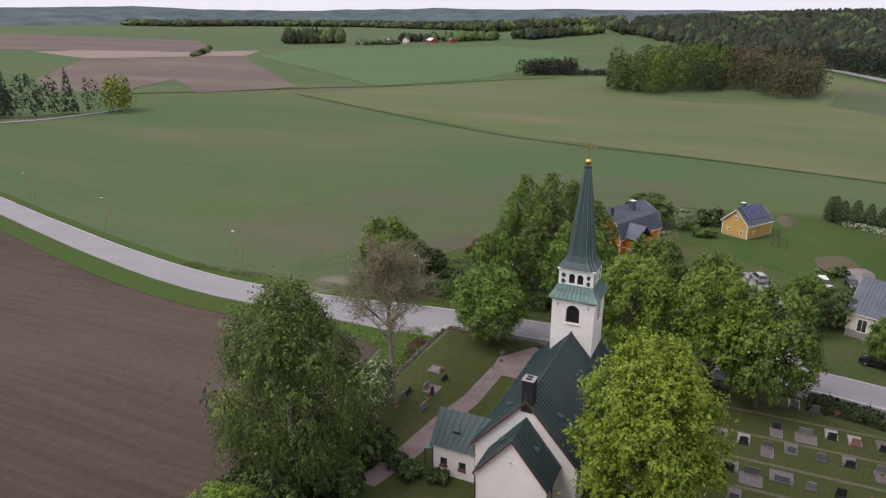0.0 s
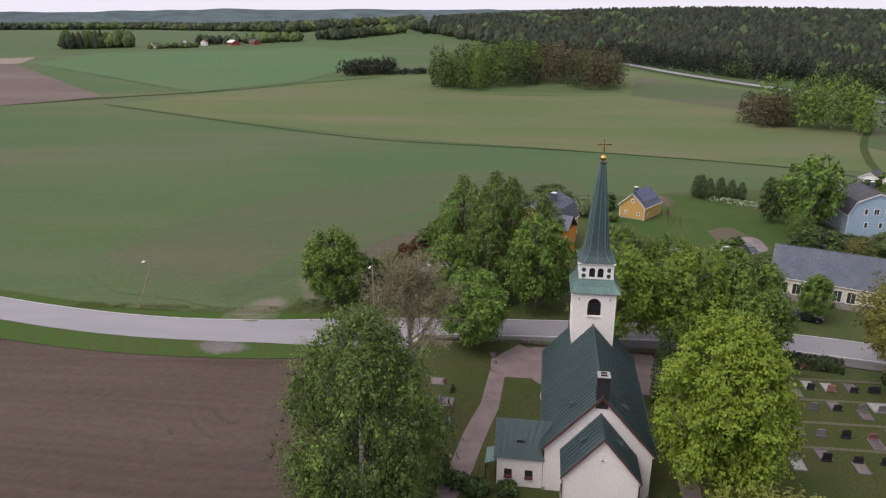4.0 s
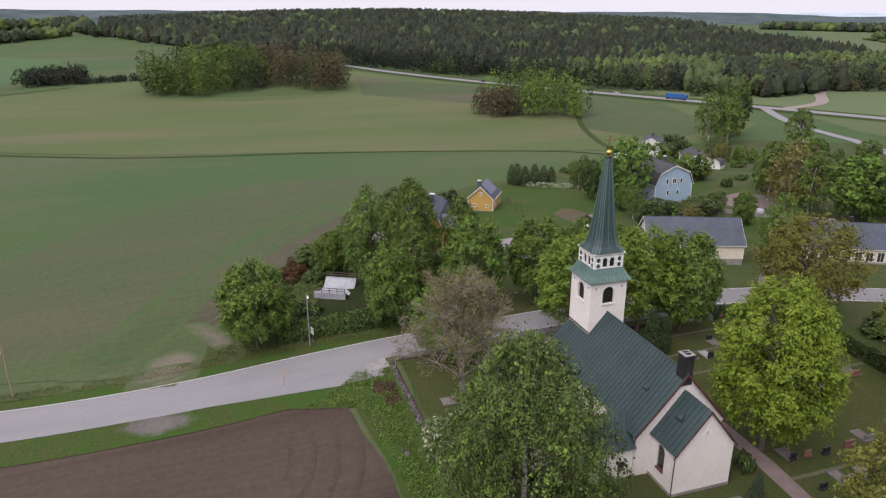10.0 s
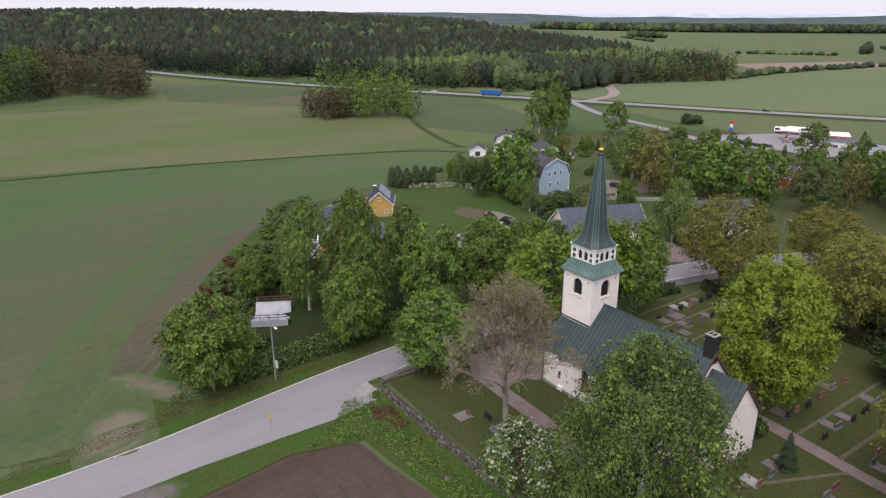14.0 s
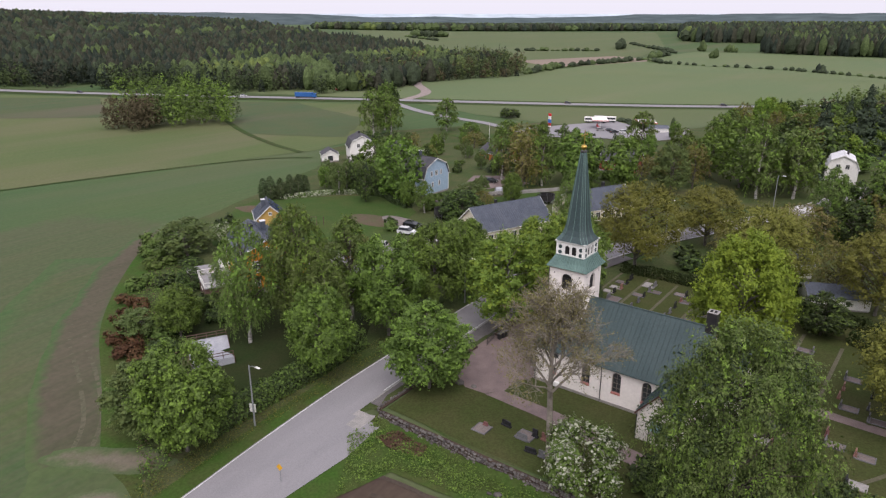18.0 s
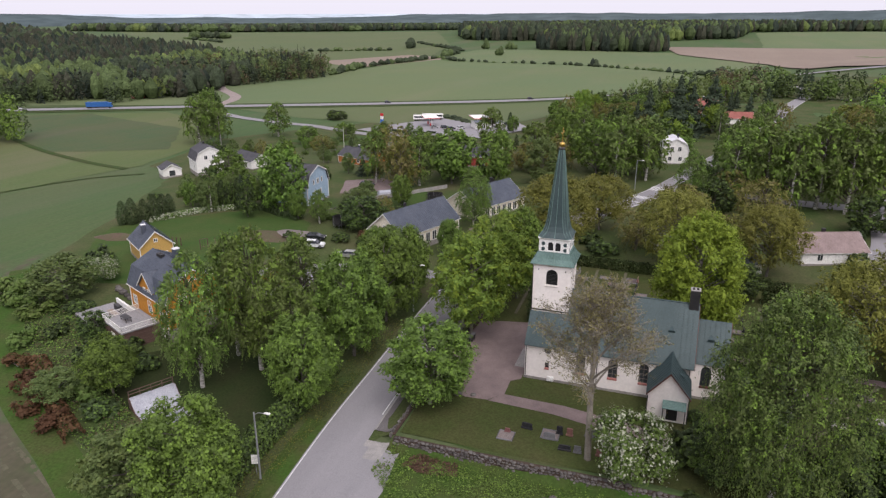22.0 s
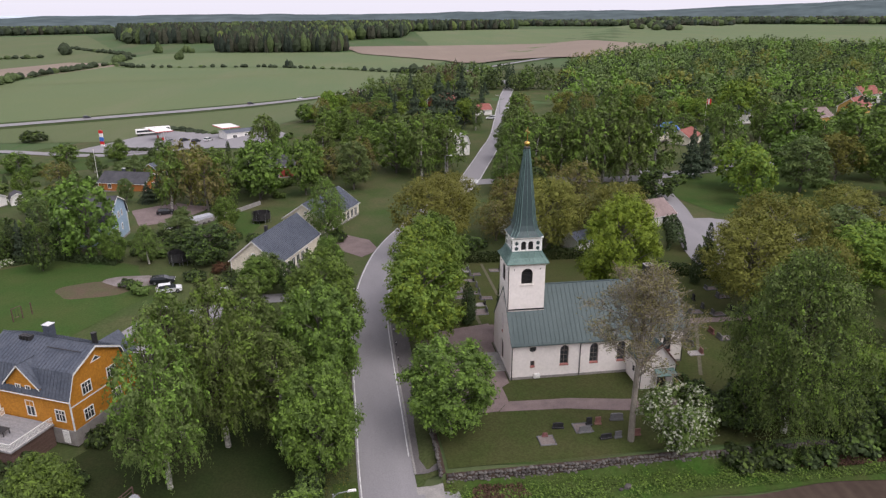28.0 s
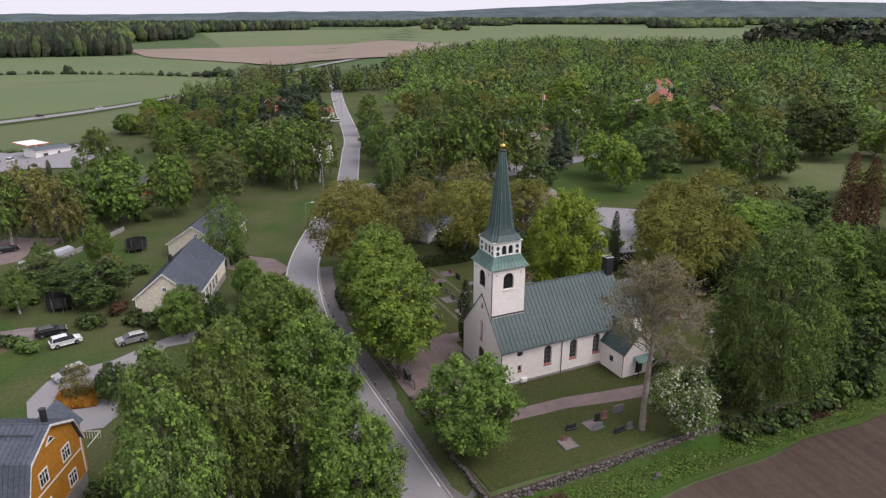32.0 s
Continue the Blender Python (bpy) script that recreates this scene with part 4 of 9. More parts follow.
for s in (-1, 1):
    part("verge_board", slab((am + s * (hw + 0.3), AY - 0.33, AE - 0.02), (am, AY - 0.33, AR + 0.18), (am, AY - 0.33, AR - 0.06), (am + s * (hw + 0.3), AY - 0.33, AE - 0.26), 0.05), M["brown_trim"], church)
    part("downpipe", tube([(am + s * (hw + 0.2), AY - 0.2, AE - 0.1), (am + s * (hw + 0.08), AY - 0.08, AE - 0.5), (am + s * (hw + 0.08), AY - 0.08, 0)], [0.05] * 3, 6), M["dark_metal"], church)
part("canopy", slab((am - 0.6, AY - 1.3, 2.6), (am + 2.2, AY - 1.3, 2.6), (am + 2.2, AY, 3.1), (am - 0.6, AY, 3.1), 0.08), M["copper_light"], church, "pale copper door canopy")
for x in (am - 0.5, am + 2.1):
    part("canopy_post", box(x - 0.05, x + 0.05, AY - 1.25, AY - 1.15, -0.2, 2.58), M["dark_metal"], church)
# tower
TW, T0, T1 = 2.55, 5.0, 16.1
bell = arch(1.6, 2.3)
for turn in (SOUTH, EAST, NORTH, WEST):
    m = pose(0, 0, 0, 0, 0, turn) @ pose(0, -TW, 0)
    holes = [shifted(bell, 0, 13.2)]
    if turn == WEST:
        holes.append(shifted(small, 0, 9.7))
        m = m @ pose(0, -0.11, 0)
    tw = TW if turn in (SOUTH, NORTH) else TW - 0.51 if turn == EAST else TW + 0.012
    low = 8.99 if turn == WEST else T0
    part("tower_wall", cut_wall([(-tw, low), (tw, low), (tw, T1), (-tw, T1)], holes, 0.5 if turn != WEST else 0.1, m), M["plaster"], church)
    lv = part("louvre", moved(prism(bell, 0, 0.08), m @ pose(0, 0.3, 13.2)), M["dark_hole"], church, "black louvred bell opening")
    part("slats", moved(join(*[box(-0.78, 0.78, -0.05, 0.02, 0.12 + 0.2 * k, 0.17 + 0.2 * k) for k in range(8)]), m @ pose(0, 0.3, 13.2)), M["dark_metal"], lv)
    part("sill", moved(box(-0.95, 0.95, -0.14, 0.1, 13.06, 13.2, 0.02), m), M["plaster"], lv)
    if turn == WEST:
        window(church, m @ pose(0, 0.2, 9.7), small, [("h", 0.45)], M["dark_metal"])
    for u in (-1.84, 1.84):
        part("anchor_plate", moved(box(u - 0.06, u + 0.06, -0.05, 0, 15.3, 15.5), m), M["dark_metal"], church)


def square(r, z, c=0.0):
    if not c:
        return [(-r, -r, z), (r, -r, z), (r, r, z), (-r, r, z)]
    k = r - c
    return [(-k, -r, z), (k, -r, z), (r, -k, z), (r, k, z), (k, r, z), (-k, r, z), (-r, k, z), (-r, -k, z)]


part("downpipe", tube([(-TW - 0.06, -TW - 0.1, 15.9), (-TW - 0.06, -TW - 0.1, 9.2)], [0.06, 0.06], 6), M["dark_metal"], church)
part("flashing", join(box(-TW - 0.06, TW + 0.05, -TW - 0.06, -TW + 0.1, 9.35, 9.55), box(TW - 0.1, TW + 0.05, -TW, TW, 9.0, 9.2)), M["dark_metal"], church)
part("cornice", loft([square(TW + 0.02, 15.95), square(TW + 0.22, 16.15), square(TW + 0.3, 16.3)]), M["plaster"], church)
sk = part("tower_skirt_roof", loft([square(2.98, 16.25), square(2.98, 16.33), square(2.45, 17.0), square(2.12, 17.75)]), M["copper_light"], church, "pale green copper skirt roof")
sm = []
for turn in (0, 90, 180, 270):
    sm.append(moved(seams((-2.98, -2.98, 16.33), (2.98, -2.98, 16.33), (2.12, -2.12, 17.75), (-2.12, -2.12, 17.75), 0.5), pose(0, 0, 0, 0, 0, turn)))
part("roof_seams", join(*sm), M["copper_light"], sk)
# lantern with paired openings and roundels
LW = 2.0
pair = arch(0.72, 1.25)
for turn in (0, 90, 180, 270):
    m = pose(0, 0, 0, 0, 0, turn) @ pose(0, -LW, 17.7)
    lt = LW if turn % 180 == 0 else LW - 0.31
    lw = part("lantern_wall", cut_wall([(-lt, 0), (lt, 0), (lt, 1.95), (-lt, 1.95)], [shifted(pair, -0.5, 0.3), shifted(pair, 0.5, 0.3)], 0.3, m), M["white"], church, "white lantern wall with paired arches")
    for u in (-0.5, 0.5):
        part("louvre", moved(prism(pair, 0, 0.05), m @ pose(u, 0.2, 0.3)), M["dark_hole"], lw)
    for u in (-1.5, 1.5):
        for z in (0.55, 1.3):
            disc = [(0.27 * math.cos(a), 0.27 * math.sin(a)) for a in [2 * math.pi * k / 14 for k in range(14)]]
            part("roundel", moved(prism(disc, -0.05, 0.02), m @ pose(u, 0, z)), M["copper"], lw)
    part("corner_pilaster", moved(box(-LW - 0.06, -LW + 0.3, -0.05, 0.3, 0, 1.95, 0.02), m), M["white"], lw)
    part("lantern_base", moved(box(-LW - 0.1, LW + 0.1, -0.12, 0.1, -0.05, 0.16, 0.02), m), M["copper_light"], lw)
part("lantern_cornice", loft([square(LW + 0.05, 19.6), square(LW + 0.22, 19.75), square(LW + 0.22, 19.85)]), M["white"], church)
rings = [square(2.26, 19.85, 0.5), square(2.2, 19.95, 0.6), square(1.75, 20.6, 0.62), square(1.5, 21.3, 0.55), square(1.32, 22.3, 0.5), square(0.95, 26.0, 0.36), square(0.6, 29.2, 0.24), square(0.33, 31.6, 0.13)]
sp = part("spire", loft(rings), M["copper"], church, "tall tapering copper spire, streaked green and dark")
rs = []
for k in range(8):
    rs.append(tube([Vector(r[k]) * 1.0 + Vector((r[k][0], r[k][1], 0)) * 0.01 for r in rings], [0.05] * len(rings), 4))
    mid = [tuple((Vector(r[k]) + Vector(r[(k + 1) % 8])) / 2 + Vector((r[k][0] + r[(k + 1) % 8][0], r[k][1] + r[(k + 1) % 8][1], 0)) * 0.006) for r in rings]
    rs.append(tube(mid, [0.035] * len(mid), 4))
part("spire_ribs", join(*rs), M["copper_light"], sp)
part("spire_collar", loft([square(0.36, 31.55, 0.14), square(0.4, 31.7, 0.15), square(0.34, 31.82, 0.13)]), M["dark_metal"], church)
part("finial_rod", tube([(0, 0, 31.8), (0, 0, 34.3)], [0.06, 0.04], 8), M["gold"], church)
ball = [[(r * math.cos(a), r * math.sin(a), 32.25 + z) for a in [2 * math.pi * k / 14 for k in range(14)]] for r, z in [(0.38 * math.sin(b), -0.34 * math.cos(b)) for b in [math.pi * (0.06 + 0.88 * j / 8) for j in range(9)]]]
part("ball", loft(ball), M["gold"], church, "gilded ball", True)
part("spire_cross", join(box(-0.04, 0.04, -0.06, 0.06, 32.6, 34.45), box(-0.05, 0.05, -0.75, 0.75, 33.75, 33.88), box(-0.06, 0.06, -0.82, -0.7, 33.68, 33.95), box(-0.06, 0.06, 0.7, 0.82, 33.68, 33.95)), M["gold"], church, "gilded cross")


# ---- trees ----
def quads(centres, normals, sizes, rng, droop=0.0, narrow=1.0):
    """Small leaf-clump faces, each a bent quad of its own."""
    n = len(centres)
    nor = normals / np.maximum(np.linalg.norm(normals, axis=1, keepdims=True), 1e-6)
    t = rng.normal(size=(n, 3))
    t -= (t * nor).sum(1, keepdims=True) * nor
    t /= np.maximum(np.linalg.norm(t, axis=1, keepdims=True), 1e-6)
    if droop:
        t = t * (1 - droop) + np.array((0, 0, -1.0)) * droop
        t /= np.maximum(np.linalg.norm(t, axis=1, keepdims=True), 1e-6)
    b = np.cross(nor, t)
    s = sizes[:, None]
    asp = rng.uniform(0.55, 1.0, (n, 1)) * narrow
    k = rng.uniform(-0.25, 0.25, (n, 1))
    v = np.stack([centres - t * s, centres - b * s * asp + nor * s * k, centres + t * s, centres + b * s * asp + nor * s * k], 1).reshape(-1, 3)
    return v


def leaf_mesh(name, v, mats, index=None):
    n = len(v) // 4
    me = bpy.data.meshes.new(name)
    me.vertices.add(n * 4)
    me.loops.add(n * 4)
    me.polygons.add(n)
    me.vertices.foreach_set("co", np.ascontiguousarray(v, dtype=np.float32).ravel())
    me.loops.foreach_set("vertex_index", np.arange(n * 4, dtype=np.int32))
    me.polygons.foreach_set("loop_start", np.arange(0, n * 4, 4, dtype=np.int32))
    for m in mats:
        me.materials.append(m)
    if index is not None:
        me.polygons.foreach_set("material_index", np.asarray(index, dtype=np.int32))
    me.update(calc_edges=True)
    return me


def lobes_of(rng, H, R, base, count, squash=0.75, top=0.0, low=0.35):
    """Clump centres and radii filling an uneven dome from base to H. top: how far the crown narrows upwards."""
    out = []
    mid, half = (H + base) / 2, (H - base) / 2
    count = int(count * 1.7)
    for i in range(count):
        u = (i + 0.5) / count
        h = -0.85 + 1.75 * u
        a = i * 2.39996 + rng.uniform(-0.5, 0.5)
        ring = math.sqrt(max(0.05, 1 - min(0.98, abs(h)) ** 2.4)) * (1 - top * max(0, h))
        r = R * rng.uniform(0.18, 0.31)
        d = max(0, R * ring * rng.uniform(0.8, 1.06) - r * 0.6)
        out.append((d * math.cos(a), d * math.sin(a), mid + h * (half - r * 0.55), r))
    for i in range(max(4, count // 4)):
        a, r, q = rng.uniform(0, 6.28), R * rng.uniform(0.32, 0.46), R * low * rng.uniform(0.6, 1.5)
        out.append((q * math.cos(a), q * math.sin(a), mid + half * rng.uniform(-0.55, 0.55), r))
    return out


def sprays(rng, lobes, n, size, droop=0.12, leaves=14, spread=0.15, up=0.5, reach=1.22):
    """Leafy twigs that fan out of every clump and bow down at the tip. Gives centres, normals, sizes and each leaf's twig."""
    lob = np.array(lobes)
    m = max(1, n // leaves)
    li = rng.choice(len(lob), m, p=lob[:, 3] ** 2 / (lob[:, 3] ** 2).sum())
    out = lob[li, :3] - lob[:, :3].mean(0)
    out /= np.maximum(np.linalg.norm(out, axis=1, keepdims=True), 0.5)
    d = rng.normal(size=(m, 3)) + out * 0.75 + np.array((0, 0, 0.3))
    d /= np.linalg.norm(d, axis=1, keepdims=True)
    r = lob[li, 3] * rng.uniform(0.75, reach, m)
    t = rng.uniform(0.25, 1.0, (m, leaves)) ** 0.7
    c = lob[li, :3][:, None, :] + d[:, None, :] * (r[:, None] * t)[..., None]
    c[:, :, 2] -= droop * r[:, None] * t ** 2
    c += rng.normal(size=c.shape) * (spread * r[:, None] * (1.3 - t))[..., None]
    nor = d[:, None, :] + np.array((0, 0, up * 0.9)) + rng.normal(size=c.shape) * 0.3
    k = m * leaves
    return c.reshape(-1, 3), nor.reshape(-1, 3), size * rng.uniform(0.6, 1.25, k), np.repeat(np.arange(m), leaves)


def limb(rng, a, b, r0, r1, bow=0.15, steps=5, sides=6):
    a, b = Vector(a), Vector(b)
    k = (b - a).length * bow
    pts, rad = [], []
    off = Vector((rng.uniform(-k, k), rng.uniform(-k, k), rng.uniform(0, k)))
    for i in range(steps + 1):
        t = i / steps
        pts.append(a.lerp(b, t) + off * math.sin(math.pi * t))
        rad.append(r0 + (r1 - r0) * t)
    return tube(pts, rad, sides), pts


def make_tree(name, label, kind, H, R, seed, bark, leaf, n=5200, size=0.36, lobes=26, base=0.22, top=0.15, shape=0.0):
    """A tree at the origin: a tapered trunk with limbs and a crown of leaf clumps."""
    rng = np.random.default_rng(seed)
    tree = thing(name, label, "tree")
    b = H * base
    lob = lobes_of(rng, H, R, b, lobes, top=top)
    r0 = 0.02 * H
    main, pts = limb(rng, (0, 0, -0.4), (rng.uniform(-0.3, 0.3), rng.uniform(-0.3, 0.3), H * 0.78), r0, r0 * 0.25, 0.03, 7, 8)
    wood = [main]
    for x, y, z, r in lob[::2]:
        h = min(H * 0.7, max(b * 0.8, z - math.hypot(x, y) * 0.75))
        wood.append(limb(rng, (0, 0, h), (x, y, z), r0 * 0.42, r0 * 0.08, 0.12, 4, 5)[0])
    if kind == "birch":
        part("trunk", main, bark, tree)
        part("branchwork", join(*wood[1:]), M["bark_dark"], tree)
    else:
        part("trunk", join(*wood), bark, tree)
    mats = leaf if isinstance(leaf, list) else [leaf]
    if kind == "birch":
        c, nor, sz, ix = sprays(rng, lob, n * 2 // 5, size * 1.15, 0.35, 16, 0.12)
        hc, hn, hs, hx = sprays(rng, lob, n * 3 // 5, size * 1.25, 1.15, 20, 0.085, 0.35, 1.45)
        v = [quads(c, nor, sz, rng, 0.25, 0.8), quads(hc, hn, hs, rng, 0.6, 0.55)]
        c, ix = np.concatenate([c, hc]), np.concatenate([ix, hx + 7919])
    else:
        c, nor, sz, ix = sprays(rng, lob, n, size)
        v = [quads(c, nor, sz, rng, 0.1)]
    lb = np.array(lob)
    k = n // (16 if kind == "birch" else 8)
    il = rng.integers(0, len(lb), k)
    ic = lb[il, :3] + rng.normal(size=(k, 3)) * (lb[il, 3] * 0.36)[:, None]
    v.append(quads(ic, rng.normal(size=(k, 3)), size * 1.7 * rng.uniform(0.7, 1.2, k), rng))
    v = np.concatenate(v)
    rad = np.quantile(np.hypot(c[:, 0], c[:, 1]), 0.97)
    v *= np.array((1.08 * R / rad, 1.08 * R / rad, H / np.quantile(c[:, 2], 0.996)))
    ix = np.concatenate([ix, il * 3])
    me = leaf_mesh("crown", v, mats, (ix * 7 % 11) * len(mats) // 11)
    crown = new("crown", me)
    crown.parent = tree
    return tree


def make_bare(name, label, H, R, seed, bark, leaf, n=16000, size=0.07):
    """A nearly leafless tree: steep limbs forked again and again, with fine twigs and buds round the crown."""
    rng = np.random.default_rng(seed)
    tree = thing(name, label, "tree")
    wood, tips = [], []
    r0 = 0.0145 * H
    wood.append(limb(rng, (0, 0, -0.4), (0.25, -0.15, H * 0.42), r0, r0 * 0.72, 0.02, 6, 9)[0])
    wood.append(limb(rng, (0.25, -0.15, H * 0.42), (0.5, 0.2, H * 0.8), r0 * 0.7, r0 * 0.2, 0.04, 5, 7)[0])

    def fork(p, d, length, r, level):
        e = p + d * length
        wood.append(limb(rng, p, e, r, r * 0.5, 0.12, 3, 6 if level < 1 else 4 if level < 2 else 3)[0])
        if level >= 2:
            tips.append((tuple(p), tuple(e)))
        if level == 3:
            return
        for q in range(4):
            nd = (d + Vector(rng.normal(size=3)) * 0.42 + Vector((0, 0, 0.1))).normalized()
            fork(p.lerp(e, 0.4 + 0.2 * q), nd, length * rng.uniform(0.5, 0.72), r * 0.48, level + 1)

    for i in range(15):
        u = i / 14
        a = i * 2.4
        d = Vector((math.cos(a), math.sin(a), 1.05 + 1.3 * u)).normalized()
        fork(Vector((0.25, -0.1, H * (0.37 + 0.36 * u))), d, R * (0.66 - 0.26 * u), r0 * 0.36, 0)
    part("trunk", join(*wood), bark, tree)
    tp = np.array(tips)
    m = n // 3
    idx = rng.integers(0, len(tp), m)
    p = tp[idx, 0] + (tp[idx, 1] - tp[idx, 0]) * rng.uniform(0.2, 1.0, (m, 1))
    d = (tp[idx, 1] - tp[idx, 0])
    d = d / np.linalg.norm(d, axis=1, keepdims=True) + rng.normal(size=(m, 3)) * 0.6
    d /= np.linalg.norm(d, axis=1, keepdims=True)
    ln = rng.uniform(0.25, 0.6, (m, 1))
    s_ = np.cross(d, rng.normal(size=(m, 3)))
    s_ /= np.linalg.norm(s_, axis=1, keepdims=True)
    mid = p + d * ln
    twig = np.stack([p, mid - s_ * 0.022, mid + d * ln, mid + s_ * 0.022], 1).reshape(-1, 3)
    twigs = new("twig_haze", leaf_mesh("twig_haze", twig, [bark]))
    twigs.parent = tree
    pick = rng.integers(0, m, n)
    c = mid[pick] + d[pick] * ln[pick] * rng.uniform(-0.2, 1.1, (n, 1)) + rng.normal(size=(n, 3)) * 0.1
    crown = new("crown", leaf_mesh("crown", quads(c, rng.normal(size=(n, 3)), size * rng.uniform(0.5, 1.4, n), rng), [leaf]))
    crown.parent = tree
    return tree


def make_conifer(name, label, H, R, seed, leaf, n=5200, size=0.26, column=False):
    rng = np.random.default_rng(seed)
    tree = thing(name, label, "tree")
    part("trunk", tube([(0, 0, -0.3), (0, 0, H * 0.92)], [0.016 * H, 0.01], 7), M["bark"], tree)
    h = rng.beta(1.0, 1.5, n) if not column else rng.uniform(0, 1, n)
    a = rng.uniform(0, 2 * math.pi, n)
    tier = 0.75 + 0.25 * np.cos(h * H * 2.2 + 0.8 * np.sin(a * 3))
    prof = (1 - h) ** 0.85 * tier if not column else np.sqrt(np.clip(1 - (2 * h - 0.9) ** 2 / 1.25, 0.02, 1)) * (1 - 0.35 * h)
    rr = R * prof * rng.uniform(0.6, 1.08, n)
    c = np.column_stack([rr * np.cos(a), rr * np.sin(a), 0.04 * H + h * H * 0.97])
    nor = np.column_stack([np.cos(a), np.sin(a), np.full(n, 0.5)]) + rng.normal(size=(n, 3)) * 0.4
    crown = new("crown", leaf_mesh("crown", quads(c, nor, size * rng.uniform(0.6, 1.2, n) * (0.5 + 0.5 * (1 - h)), rng, 0.35), [leaf]))
    crown.parent = tree
    return tree


def make_shrub(name, label, H, R, seed, leaf, n=2000, size=0.2, lobes=14):
    rng = np.random.default_rng(seed)
    s = thing(name, label, "shrub")
    lob = [(R * math.sqrt(rng.uniform(0, 0.6)) * math.cos(a), R * math.sqrt(rng.uniform(0, 0.6)) * math.sin(a), H * rng.uniform(0.25, 0.68), R * rng.uniform(0.3, 0.46)) for a in rng.uniform(0, 6.28, lobes)]
    wood = [limb(rng, (0, 0, -0.2), p[:3], 0.05, 0.015, 0.1, 3, 4)[0] for p in lob[:6]]
    part("stems", join(*wood), M["bark"], s)
    c, nor, sz, ix = sprays(rng, lob, n, size, 0.2, 8, 0.18)
    n = len(c)
    c[:, 2] = np.abs(c[:, 2])
    mats = leaf if isinstance(leaf, list) else [leaf]
    crown = new("foliage", leaf_mesh("foliage", quads(c, nor, sz, rng), mats, np.where(rng.random(n) < 0.55, ix % 2, 0) if len(mats) > 1 else None))
    crown.parent = s
    return s


